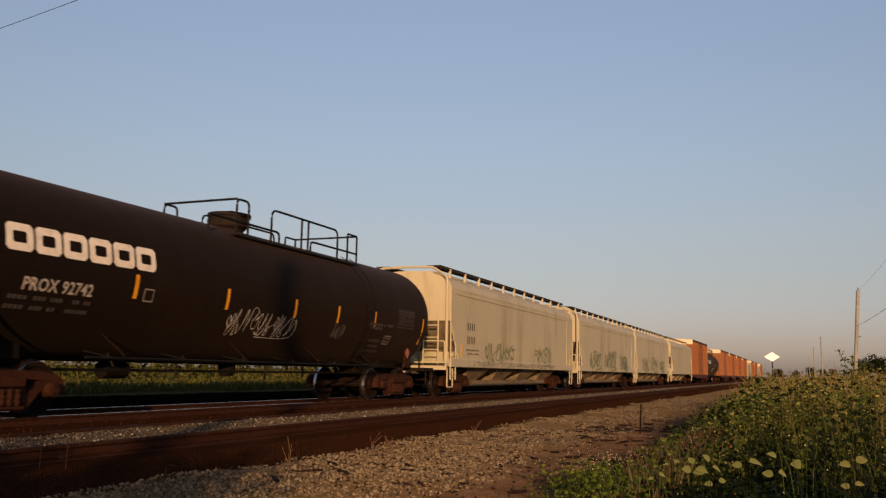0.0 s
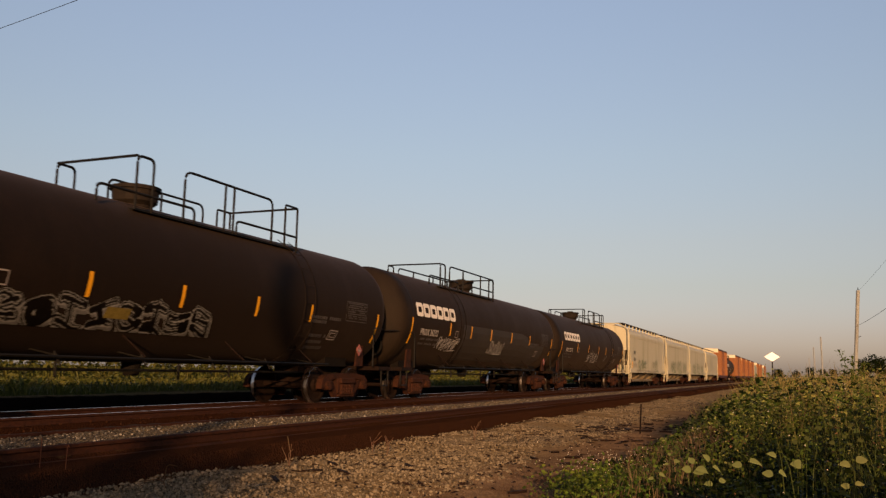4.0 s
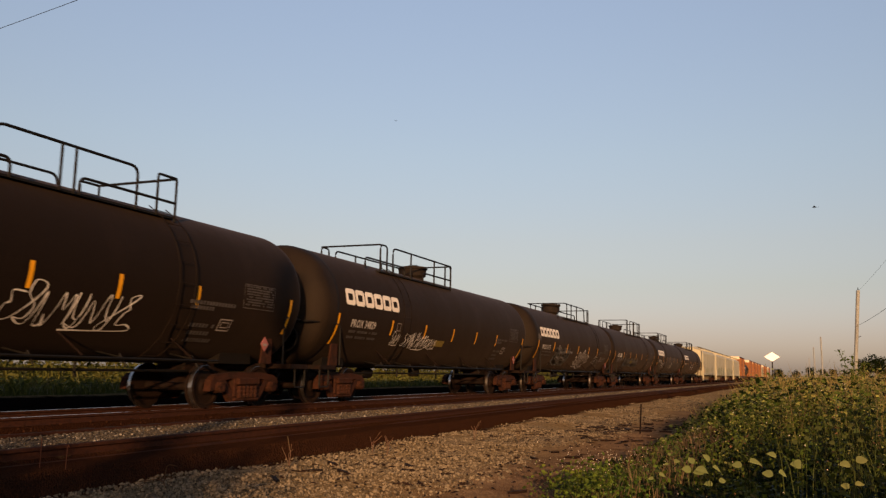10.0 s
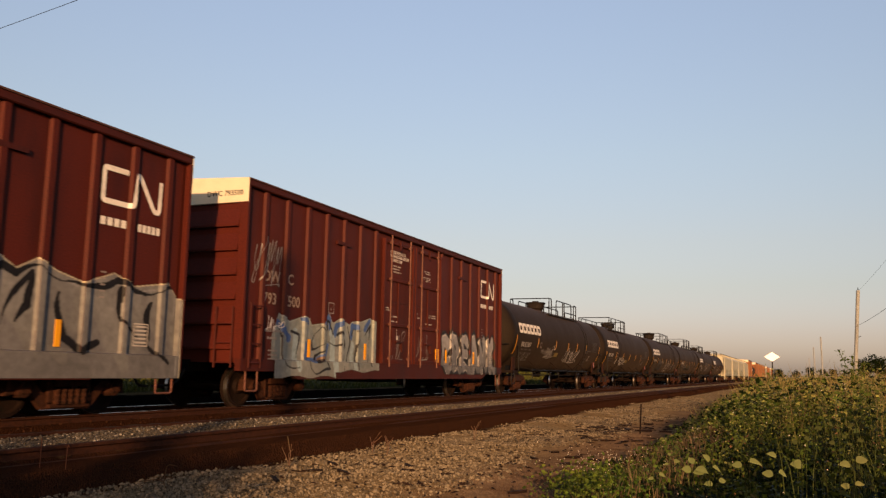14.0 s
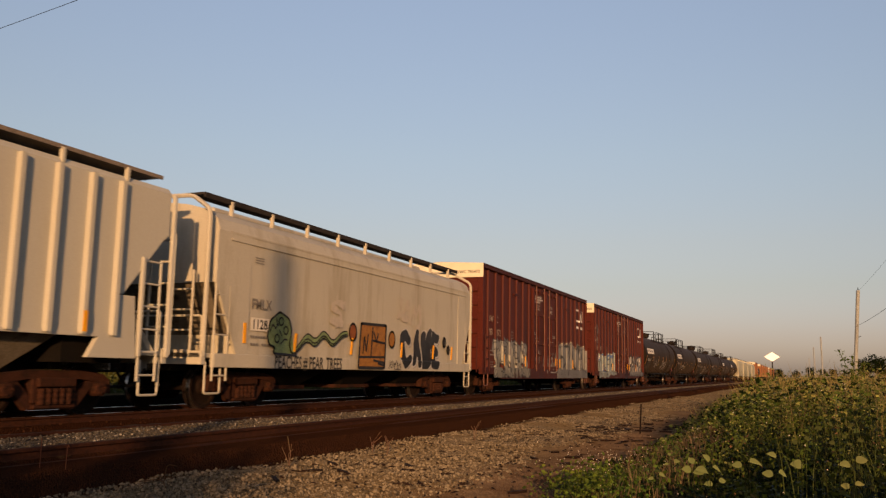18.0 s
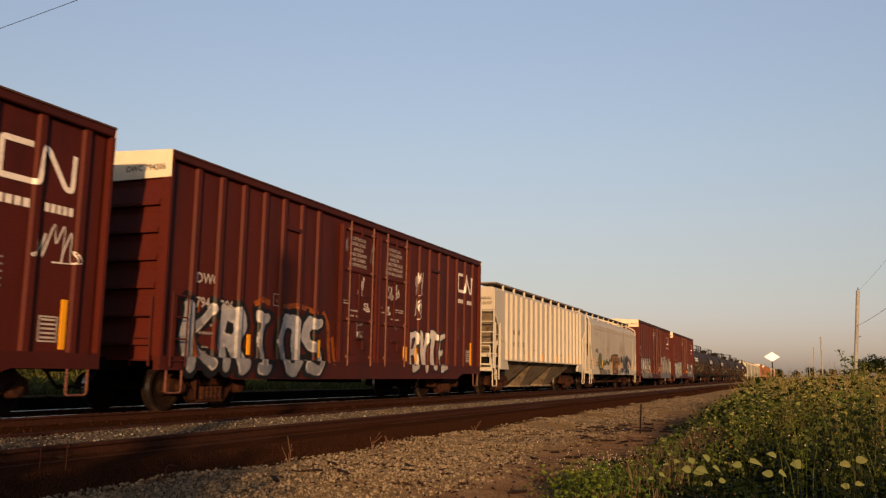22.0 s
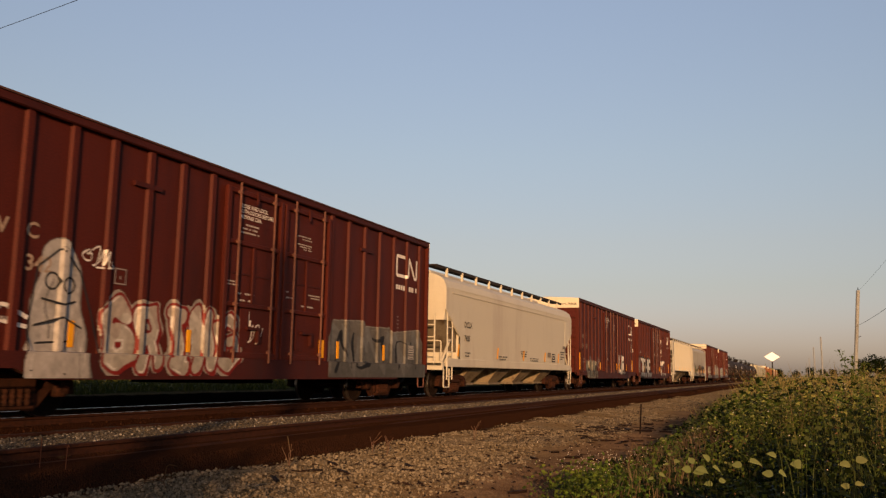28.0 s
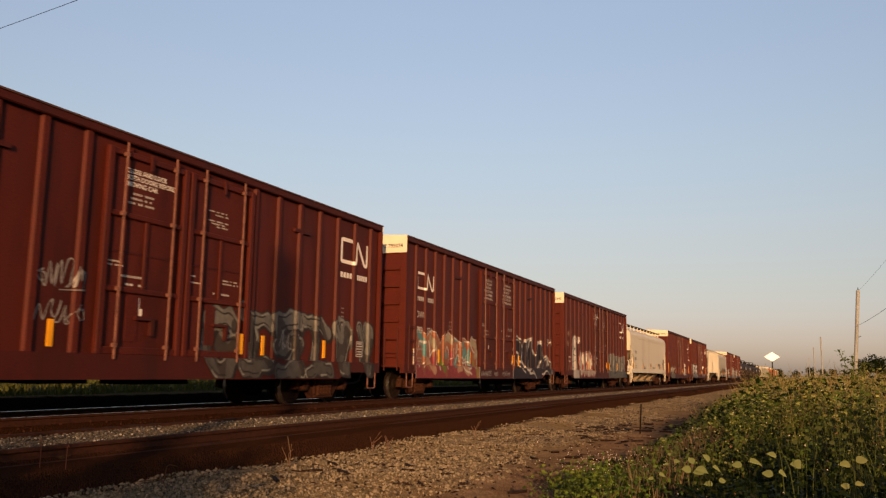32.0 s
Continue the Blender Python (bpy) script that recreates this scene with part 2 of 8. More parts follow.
def ground_material():
    """Gravel and sandy soil near the rails, green turf away from them, by place."""
    m = bpy.data.materials.new("trackside_soil")
    m.use_nodes = True
    n, l = m.node_tree.nodes, m.node_tree.links
    b = n["Principled BSDF"]
    geo, sep = n.new("ShaderNodeNewGeometry"), n.new("ShaderNodeSeparateXYZ")
    l.new(geo.outputs["Position"], sep.inputs[0])
    big, mid, vor = n.new("ShaderNodeTexNoise"), n.new("ShaderNodeTexNoise"), n.new("ShaderNodeTexVoronoi")
    big.inputs["Scale"].default_value, big.inputs["Detail"].default_value = 0.7, 6
    mid.inputs["Scale"].default_value, mid.inputs["Detail"].default_value = 14, 6
    vor.inputs["Scale"].default_value = 42
    for t in (big, mid, vor):
        l.new(geo.outputs["Position"], t.inputs["Vector"])
    soil = n.new("ShaderNodeValToRGB")
    e = soil.color_ramp.elements
    e[0].position, e[0].color = 0.3, (0.07, 0.047, 0.023, 1)
    e[1].position, e[1].color = 0.72, (0.20, 0.150, 0.086, 1)
    l.new(mid.outputs["Fac"], soil.inputs["Fac"])
    stone = n.new("ShaderNodeValToRGB")
    e = stone.color_ramp.elements
    e[0].position, e[0].color = 0.2, (0.06, 0.046, 0.03, 1)
    e[1].position, e[1].color = 0.9, (0.22, 0.176, 0.115, 1)
    l.new(vor.outputs["Color"], stone.inputs["Fac"])
    mix = n.new("ShaderNodeMix")
    mix.data_type = "RGBA"
    pat = n.new("ShaderNodeMapRange")
    pat.inputs["From Min"].default_value, pat.inputs["From Max"].default_value = 0.42, 0.58
    l.new(big.outputs["Fac"], pat.inputs["Value"])
    l.new(pat.outputs[0], mix.inputs["Factor"])
    l.new(soil.outputs["Color"], mix.inputs["A"])
    l.new(stone.outputs["Color"], mix.inputs["B"])
    # the beds between and under the tracks are rust-brown
    edge, wob = n.new("ShaderNodeMath"), n.new("ShaderNodeTexNoise")
    wob.inputs["Scale"].default_value, wob.inputs["Detail"].default_value = 3.0, 5
    l.new(geo.outputs["Position"], wob.inputs["Vector"])
    edge.operation = "MULTIPLY_ADD"          # uneven edges
    edge.inputs[1].default_value = 0.5
    l.new(wob.outputs["Fac"], edge.inputs[0])
    low = n.new("ShaderNodeMath")
    low.operation = "SUBTRACT"
    low.inputs[1].default_value = 0.25
    l.new(sep.outputs["Y"], low.inputs[0])
    l.new(low.outputs[0], edge.inputs[2])

    def between(a, c, soft):
        p, q, r = n.new("ShaderNodeMapRange"), n.new("ShaderNodeMapRange"), n.new("ShaderNodeMath")
        p.inputs["From Min"].default_value, p.inputs["From Max"].default_value = a - soft, a + soft
        q.inputs["From Min"].default_value, q.inputs["From Max"].default_value = c + soft, c - soft
        r.operation = "MULTIPLY"
        l.new(edge.outputs[0], p.inputs["Value"])
        l.new(edge.outputs[0], q.inputs["Value"])
        l.new(p.outputs[0], r.inputs[0])
        l.new(q.outputs[0], r.inputs[1])
        return r.outputs[0]
    rusty = n.new("ShaderNodeMix")
    rusty.data_type = "RGBA"
    rusty.inputs["B"].default_value = (0.020, 0.0085, 0.0048, 1)
    l.new(between(8.3, 13.0, 0.15), rusty.inputs["Factor"])
    l.new(mix.outputs["Result"], rusty.inputs["A"])
    # smooth trodden dirt on the side away from the rails
    dirt, earth, dust = n.new("ShaderNodeMix"), n.new("ShaderNodeValToRGB"), n.new("ShaderNodeTexNoise")
    dirt.data_type = "RGBA"
    dust.inputs["Scale"].default_value, dust.inputs["Detail"].default_value, dust.inputs["Roughness"].default_value = 1.6, 9, 0.7
    l.new(geo.outputs["Position"], dust.inputs["Vector"])
    e = earth.color_ramp.elements
    e[0].position, e[0].color = 0.36, (0.075, 0.046, 0.028, 1)
    e[1].position, e[1].color = 0.62, (0.150, 0.100, 0.060, 1)
    l.new(dust.outputs["Fac"], earth.inputs["Fac"])
    l.new(between(0.5, 3.7, 0.55), dirt.inputs["Factor"])
    l.new(rusty.outputs["Result"], dirt.inputs["A"])
    l.new(earth.outputs["Color"], dirt.inputs["B"])
    # near-black strip along the far shoulder
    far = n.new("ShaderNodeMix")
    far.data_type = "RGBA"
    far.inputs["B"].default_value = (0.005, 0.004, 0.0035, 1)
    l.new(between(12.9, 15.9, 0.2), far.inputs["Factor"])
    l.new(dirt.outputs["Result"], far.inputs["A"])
    oil = n.new("ShaderNodeMix")
    oil.data_type = "RGBA"
    oil.inputs["B"].default_value = (0.021, 0.0094, 0.0054, 1)
    l.new(between(6.02, 7.02, 0.06), oil.inputs["Factor"])
    l.new(far.outputs["Result"], oil.inputs["A"])
    turf = n.new("ShaderNodeMix")
    turf.data_type = "RGBA"
    turf.inputs["B"].default_value = (0.030, 0.034, 0.010, 1)
    inv = n.new("ShaderNodeMath")
    inv.operation = "SUBTRACT"
    inv.inputs[0].default_value = 1.0
    l.new(between(1.2, 16.3, 0.5), inv.inputs[1])
    l.new(inv.outputs[0], turf.inputs["Factor"])
    l.new(oil.outputs["Result"], turf.inputs["A"])
    l.new(turf.outputs["Result"], b.inputs["Base Color"])
    b.inputs["Roughness"].default_value = 0.95
    b.inputs["Diffuse Roughness"].default_value = 1.0
    b.inputs["Specular IOR Level"].default_value = 0.0
    bp, add = n.new("ShaderNodeBump"), n.new("ShaderNodeMath")
    add.operation = "ADD"
    l.new(vor.outputs["Distance"], add.inputs[0])
    l.new(mid.outputs["Fac"], add.inputs[1])
    bp.inputs["Strength"].default_value, bp.inputs["Distance"].default_value = 0.8, 0.03
    l.new(add.outputs[0], bp.inputs["Height"])
    l.new(bp.outputs[0], b.inputs["Normal"])
    return m


def spread(a, b, near, n, power=3.0):
    """Coordinates from a to b, dense round near."""
    t = np.linspace(-1, 1, n)
    s = np.sign(t) * np.abs(t) ** power
    return np.unique(np.round(np.where(s < 0, near + s * (near - a), near + s * (b - near)), 3))


SOIL = ground_material()
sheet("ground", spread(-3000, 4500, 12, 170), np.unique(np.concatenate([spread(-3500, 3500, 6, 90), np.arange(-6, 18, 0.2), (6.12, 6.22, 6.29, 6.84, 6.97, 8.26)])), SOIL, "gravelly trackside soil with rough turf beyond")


def stones_mesh(name, pts, sizes, material, seed):
    """Many small angular stones in one mesh."""
    rng = np.random.default_rng(seed)
    base = np.array([(0, 1, 0.2), (1, 0.2, 0.3), (0.2, -0.9, 0.1), (-1, -0.1, 0.2), (0.3, 0.3, 0.9), (-0.3, -0.3, 0.8), (0.2, 0, -0.8)])
    tris = np.array([(0, 1, 4), (1, 2, 4), (4, 2, 5), (2, 3, 5), (3, 0, 5), (0, 4, 5), (0, 6, 1), (1, 6, 2), (2, 6, 3), (3, 6, 0)])
    n = len(pts)
    ang = rng.uniform(0, 6.28, n)
    sq = rng.uniform(0.6, 1.2, (n, 3)) * sizes[:, None]
    v = base[None] * sq[:, None, :] + rng.normal(0, 0.12, (n, 7, 3)) * sizes[:, None, None]
    c, s = np.cos(ang)[:, None], np.sin(ang)[:, None]
    v = np.stack([v[..., 0] * c - v[..., 1] * s, v[..., 0] * s + v[..., 1] * c, v[..., 2]], -1) + pts[:, None, :]
    f = tris[None] + (np.arange(n) * 7)[:, None, None]
    me = bpy.data.meshes.new(name)
    me.from_pydata(v.reshape(-1, 3).tolist(), [], f.reshape(-1, 3).tolist())
    me.materials.append(material)
    return me


def scatter(n, x0, x1, y0, y1, seed, bias=1.6):
    rng = np.random.default_rng(seed)
    x = x0 + (x1 - x0) * rng.random(n) ** bias
    y = rng.uniform(y0, y1, n)
    return x, y, rng


GRAVEL = plain("gravel_stone", (0.102, 0.084, 0.060), 0.95, island=0.75)
BALLAST = plain("ballast_stone", (0.040, 0.036, 0.032), 0.9, island=0.6)
x, y, rng = scatter(66000, 4.2, 50, 2.2, 6.2, 3, 2.2)
keep = (y - 3.5 + 0.35 * np.sin(x * 0.8)) / 1.2 > rng.uniform(-0.25, 1.0, len(x)) ** 2   # thins out to bare dirt away from the rails
x, y = x[keep], y[keep]
sz = 0.008 + 0.018 * rng.random(len(x)) ** 2
tagged(new("gravel", stones_mesh("gravel", np.stack([x, y, ground_height(x, y) + sz * 0.3], 1), sz, GRAVEL, 4)), "loose tan gravel beside the track", "gravel", kind="stuff")
x, y, rng = scatter(21000, 4.0, 110, 6.99, 8.27, 5, 2.2)
sz = rng.uniform(0.008, 0.022, len(x))
tagged(new("ballast", stones_mesh("ballast", np.stack([x, y, ground_height(x, y) + sz * 0.25], 1), sz, BALLAST, 6)), "pale grey crushed ballast between the rails", "ballast", kind="stuff")
x, y, rng = scatter(9000, 4.0, 90, 8.45, 13.6, 7, 1.8)
sz = rng.uniform(0.01, 0.028, len(x))
tagged(new("ballast", stones_mesh("ballast_brown", np.stack([x, y, ground_height(x, y) + sz * 0.2], 1), sz, plain("ballast_rust", (0.022, 0.0095, 0.0055), 0.95, island=0.5), 8)), "rust-stained ballast between the tracks", "ballast", kind="stuff")
x, y, rng = scatter(3000, 4.0, 110, 7.0, 8.26, 15, 2.0)
sz = 0.006 + 0.014 * rng.random(len(x)) ** 1.5
tagged(new("ballast", stones_mesh("ballast_white", np.stack([x, y, ground_height(x, y) + sz * 0.5], 1), sz, plain("white_ballast_stone", (0.16, 0.15, 0.135), 0.8, island=0.5), 16)), "scattered whitish stones among grey ballast", "ballast", kind="stuff")

# ---- tracks ----
TIE = mesh_of("tie", boxes((-0.115, 0.115, -1.3, 1.3, -0.36, -0.185), bevel=0.012), M["wood"])
PLATE = mesh_of("tie_plate", boxes((-0.09, 0.09, -0.17, 0.17, -0.187, -0.172)), M["rust_dark"])


def rail_mesh(x0, x1):
    half = [(0.07, -0.172), (0.07, -0.155), (0.012, -0.13), (0.010, -0.05), (0.036, -0.035), (0.037, -0.008), (0.028, 0.0)]
    bm = bmesh.new()
    n = 60
    outline = half + [(-a, b) for a, b in half[::-1]]
    rows = []
    for k in range(n + 1):
        x = x0 + (x1 - x0) * (k / n) ** 2.2
        rows.append([bm.verts.new((x, a, b)) for a, b in outline])
    for p, q in zip(rows, rows[1:]):
        for i in range(len(outline)):
            j = (i + 1) % len(outline)
            f = bm.faces.new((p[i], p[j], q[j], q[i]))
            f.material_index = 1 if i in (len(half) - 1,) else 0
    bm.faces.new(rows[0])
    bm.faces.new(rows[-1][::-1])
    bmesh.ops.recalc_face_normals(bm, faces=bm.faces)
    return bm


def track(name, y, label, worn):
    t = thing(name, label, "railway track", kind="structure")
    for s in (-0.7175, 0.7175):
        me = mesh_of("rail", rail_mesh(-80, 1600), [M["rail"], M["steel"] if worn else M["rail"]])
        part("rail", me, None, t, "rusty steel rail with a worn shiny head" if worn else "rusty unused steel rail", at=pose(0, y + s, 0))
    rnd = random.Random(int(y * 10))
    for k in range(150):
        x = 2.0 + k * 0.53
        tie = part("tie", TIE, None, t, at=pose(x + rnd.uniform(-0.03, 0.03), y + rnd.uniform(-0.04, 0.04), rnd.uniform(-0.01, 0.0), 0, 0, rnd.uniform(-1, 1)))
        if k < 70:
            for s in (-0.7175, 0.7175):
                part("tie_plate", PLATE, None, tie, at=pose(0, s, 0))
    return t


track("track_1", 7.62, "rusty siding with wooden ties in gravel", False)
track("track_2", 11.6, "main railway track with shiny rail heads under the train", True)

# ---- weeds ----
def leaf_cloud(name, pts, sizes, material, seed, up=0.35, long=1.5, aim=None):
    """Folded leaves in one mesh: four triangles each, turned at random."""
    rng = np.random.default_rng(seed)
    n = len(pts)
    shape = np.array([(0, 0, 0), (0.5, 0.42, 0.10), (0.5, -0.42, 0.10), (1, 0, -0.06), (0.45, 0, 0.0)])
    tris = np.array([(0, 4, 1), (0, 2, 4), (4, 3, 1), (4, 2, 3)])
    if aim is None:
        d = rng.normal(0, 1, (n, 3)) * (1, 1, up)
        d /= np.linalg.norm(d, axis=1)[:, None]
        r = rng.normal(0, 1, (n, 3))
        s = np.cross(d, r)
        s /= np.linalg.norm(s, axis=1)[:, None]
        u = np.cross(s, d)
    else:                                   # blades turned towards the light
        u = np.array(aim) + rng.normal(0, up, (n, 3))
        u /= np.linalg.norm(u, axis=1)[:, None]
        d = np.cross(u, rng.normal(0, 1, (n, 3)))
        d /= np.linalg.norm(d, axis=1)[:, None]
        s = np.cross(u, d)
    v = (shape[None, :, 0:1] * d[:, None] * long + shape[None, :, 1:2] * s[:, None] + shape[None, :, 2:3] * u[:, None]) * sizes[:, None, None] + pts[:, None]
    f = tris[None] + (np.arange(n) * 5)[:, None, None]
    me = bpy.data.meshes.new(name)
    me.from_pydata(v.reshape(-1, 3).tolist(), [], f.reshape(-1, 3).tolist())
    me.materials.append(material)
    return me


def blades(name, pts, heights, material, seed, width=0.008, lean=0.25):
    """Grass: three-sided tapering blades in two bent pieces."""
    rng = np.random.default_rng(seed)
    n = len(pts)
    a = rng.uniform(0, 6.28, n)
    side = np.stack([np.cos(a), np.sin(a), np.zeros(n)], 1) * width
    b = rng.normal(0, lean, (n, 2)) * heights[:, None]
    mid = pts + np.concatenate([b * 0.3, heights[:, None] * 0.55], 1)
    tip = pts + np.concatenate([b, heights[:, None] * rng.uniform(0.85, 1.0, (n, 1))], 1)
    v = np.stack([pts - side, pts + side, mid - side * 0.7, mid + side * 0.7, tip], 1)
    f = np.array([(0, 1, 3), (0, 3, 2), (2, 3, 4)])[None] + (np.arange(n) * 5)[:, None, None]
    me = bpy.data.meshes.new(name)
    me.from_pydata(v.reshape(-1, 3).tolist(), [], f.reshape(-1, 3).tolist())
    me.materials.append(material)
    return me


def leaf_material(name, color, rand=0.5, rough=0.55):
    m = plain(name, color, rough, island=rand)
    n, l = m.node_tree.nodes, m.node_tree.links
    b = n["Principled BSDF"]
    tr, mx = n.new("ShaderNodeBsdfTranslucent"), n.new("ShaderNodeMixShader")
    tr.inputs["Color"].default_value = (color[0] * 1.3, color[1] * 1.4, color[2] * 0.8, 1)
    mx.inputs[0].default_value = 0.25
    # patches of yellower and browner growth
    geo, no, hue, col = n.new("ShaderNodeNewGeometry"), n.new("ShaderNodeTexNoise"), n.new("ShaderNodeMapRange"), n.new("ShaderNodeHueSaturation")
    no.inputs["Scale"].default_value, no.inputs["Detail"].default_value = 1.1, 5
    hue.inputs["From Min"].default_value, hue.inputs["From Max"].default_value = 0.3, 0.7
    hue.inputs["To Min"].default_value, hue.inputs["To Max"].default_value = 0.465, 0.535
    l.new(geo.outputs["Position"], no.inputs["Vector"])
    l.new(no.outputs["Fac"], hue.inputs["Value"])
    l.new(hue.outputs[0], col.inputs["Hue"])
    l.new(b.inputs["Base Color"].links[0].from_socket, col.inputs["Color"])
    l.new(col.outputs["Color"], b.inputs["Base Color"])
    b.inputs["Specular IOR Level"].default_value = 0.08
    l.new(b.outputs[0], mx.inputs[1])
    l.new(tr.outputs[0], mx.inputs[2])
    l.new(mx.outputs[0], n["Material Output"].inputs["Surface"])
    return m


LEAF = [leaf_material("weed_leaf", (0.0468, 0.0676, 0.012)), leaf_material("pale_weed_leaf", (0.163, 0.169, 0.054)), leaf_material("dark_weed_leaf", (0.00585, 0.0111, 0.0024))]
DRY = leaf_material("dry_grass", (0.125, 0.082, 0.052), 0.6, 0.8)
GREEN_BLADE = leaf_material("grass_blade", (0.06, 0.072, 0.02), 0.5)


def weed_edge(x):
    """How far the weeds reach towards the track."""
    return np.interp(x, [2, 5, 8, 13, 20, 26, 40, 60, 120, 400], [-1.0, 0.9, 1.9, 2.1, 2.3, 2.6, 3.2, 3.5, 3.3, 3.0]) + 0.22 * np.sin(x * 1.7) + 0.15 * np.sin(x * 0.6 + 1)


def weed_top(x, y):
    """Height of the weeds over the ground."""
    inside = np.clip((weed_edge(x) - y) / 1.6, 0, 1)
    full = np.interp(x, [2, 3, 4, 7, 12, 20, 40, 80], [0.4, 0.66, 0.74, 0.78, 0.9, 1.05, 1.2, 1.2])
    return (0.18 + inside * full) * (0.78 + 0.25 * np.sin(x * 1.9 + y * 2.7) * np.sin(y * 1.7 - x * 0.8) + 0.22 * np.sin(x * 0.9 + 1.0) * np.sin(y * 1.3 + 0.5 * x))


def weed_points(n, x0, x1, depth, seed, bias=1.8, floor=0.15):
    rng = np.random.default_rng(seed)
    x = x0 + (x1 - x0) * rng.random(n) ** bias
    wide = np.minimum(depth, 1.2 + 0.42 * x)
    y = weed_edge(x) - wide * rng.random(n) ** 1.15
    keep = np.hypot(x, y) > 2.3
    x, y = x[keep], y[keep]
    h = weed_top(x, y)
    z = ground_height(x, y) + h * (floor + (1 - floor) * rng.random(len(x)) ** 0.55)
    return np.stack([x, y, z], 1), rng


def plant_cloud(n, x0, x1, depth, seed, bias, per, size, spread_r, tall, gaps=False):
    """Leaf places of many plants: each a stem with leaves up its length."""
    rng = np.random.default_rng(seed)
    x = x0 + (x1 - x0) * rng.random(n) ** bias
    y = weed_edge(x) - np.minimum(depth, 1.2 + 0.42 * x) * rng.random(n) ** 1.1
    keep = np.hypot(x, y) > 2.5
    if gaps:                                # clumps with dark hollows between
        keep &= 0.6 * np.sin(x * 2.1 + 1.3 * np.sin(y * 1.7)) * np.sin(y * 2.9 + x * 0.6) + 0.6 * np.sin(x * 0.8 + 2.0) * np.sin(y * 1.4 - 0.3 * x) > rng.uniform(-0.3, 0.3, n)
        # near the lens almost only dark leaves remain, standing in for shade
        keep &= (x > 8.0) | (rng.random(n) < 0.015)
    x, y = x[keep], y[keep]
    h = weed_top(x, y) * rng.uniform(*tall, len(x))
    z = ground_height(x, y)
    up = rng.random((len(x), per)) ** 0.7
    r = spread_r * (1.1 - 0.6 * up) * np.sqrt(rng.random((len(x), per)))
    a = rng.uniform(0, 6.28, (len(x), per))
    lean = rng.normal(0, 0.12, (len(x), 2))
    px = x[:, None] + r * np.cos(a) + lean[:, :1] * up * h[:, None]
    py = y[:, None] + r * np.sin(a) + lean[:, 1:] * up * h[:, None]
    pz = z[:, None] + up * h[:, None]
    s = (rng.uniform(*size, len(x))[:, None] * rng.uniform(0.6, 1.2, (len(x), per)) * (1.15 - 0.5 * up)).ravel()
    return np.stack([px, py, pz], -1).reshape(-1, 3), s


# light and shade of the bank are coloured in: pale leaves, dark undergrowth
for k, (n, per, size, sr, tall, wild, label) in enumerate(((2000, 18, (0.022, 0.055), 0.17, (0.6, 1.08), 0.9, "dense green broad-leaved weeds beside the track"), (480, 8, (0.016, 0.040), 0.13, (0.85, 1.15), 0.55, "pale yellow-green weed leaves, evening light put into their colour"), (1300, 20, (0.045, 0.10), 0.24, (0.25, 0.78), 0.9, "dark green undergrowth, the weed bank's shade put into its colour"))):
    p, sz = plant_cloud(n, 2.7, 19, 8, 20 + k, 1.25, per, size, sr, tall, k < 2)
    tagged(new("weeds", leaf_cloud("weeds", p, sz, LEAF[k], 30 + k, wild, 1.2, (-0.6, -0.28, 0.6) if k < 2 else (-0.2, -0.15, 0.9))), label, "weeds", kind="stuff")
p, sz = plant_cloud(330, 5.0, 19, 8, 27, 1.2, 9, (0.015, 0.035), 0.08, (0.8, 1.1), True)
tagged(new("weeds", leaf_cloud("weeds", p, sz, leaf_material("withered_leaf", (0.11, 0.062, 0.032), 0.6, 0.8), 37, 0.8, 1.4, (-0.45, -0.25, 0.7))), "withered reddish-brown leaves among the weeds", "weeds", kind="stuff")
for k, (n, s0, s1) in enumerate(((22000, 0.03, 0.08), (16000, 0.025, 0.07), (9000, 0.05, 0.11))):
    p, rng = weed_points(n, 15, 130, 26, 40 + k, 1.7)
    tagged(new("weeds", leaf_cloud("far_weeds", p, rng.uniform(s0, s1, len(p)), LEAF[k], 50 + k)), "tall green weeds along the railway, farther off", "weeds", kind="stuff")


def grass_patch(n, x0, x1, depth, seed, h0, h1, material, width, label, bias=1.7, off=0.0):
    rng = np.random.default_rng(seed)
    x = x0 + (x1 - x0) * rng.random(n) ** bias
    y = weed_edge(x) + off - np.minimum(depth, 1.4 + 0.42 * x) * rng.random(n) ** 1.3
    clump = np.sin(x * 1.3 + 2 * np.sin(y * 0.9)) + np.sin(y * 1.9 + x * 0.37) > rng.uniform(-1.2, 0.9, n)
    keep = (np.hypot(x, y) > 2.6) & clump
    x, y = x[keep], y[keep]
    h = rng.uniform(h0, h1, len(x)) * np.clip(weed_top(x, y) * 1.25, 0.15, 1.5)
    me = blades("grass", np.stack([x, y, ground_height(x, y)], 1), h, material, seed + 1, width)
    return tagged(new("grass", me), label, "grass", kind="stuff")


grass_patch(2800, 7.2, 17, 0.85, 70, 0.4, 0.85, DRY, 0.006, "dry pinkish-brown grass stems at the edge of the weeds", 1.2, off=0.0)
grass_patch(3600, 7.5, 30, 7, 72, 0.6, 1.0, GREEN_BLADE, 0.0045, "green grass blades among the weeds")
grass_patch(3200, 12, 36, 9, 78, 0.8, 1.15, leaf_material("pale_grass", (0.15, 0.118, 0.05), 0.6), 0.004, "tall pale grass standing over the weeds", 1.0, off=-1.9)
grass_patch(14000, 22, 150, 26, 74, 0.85, 1.22, leaf_material("bank_grass", (0.20, 0.155, 0.065), 0.5, 0.8), 0.014, "tall dry grass along the railway bank", 1.5)
grass_patch(9000, 22, 150, 24, 76, 0.65, 1.05, GREEN_BLADE, 0.014, "tall green grass along the railway bank", 1.5)


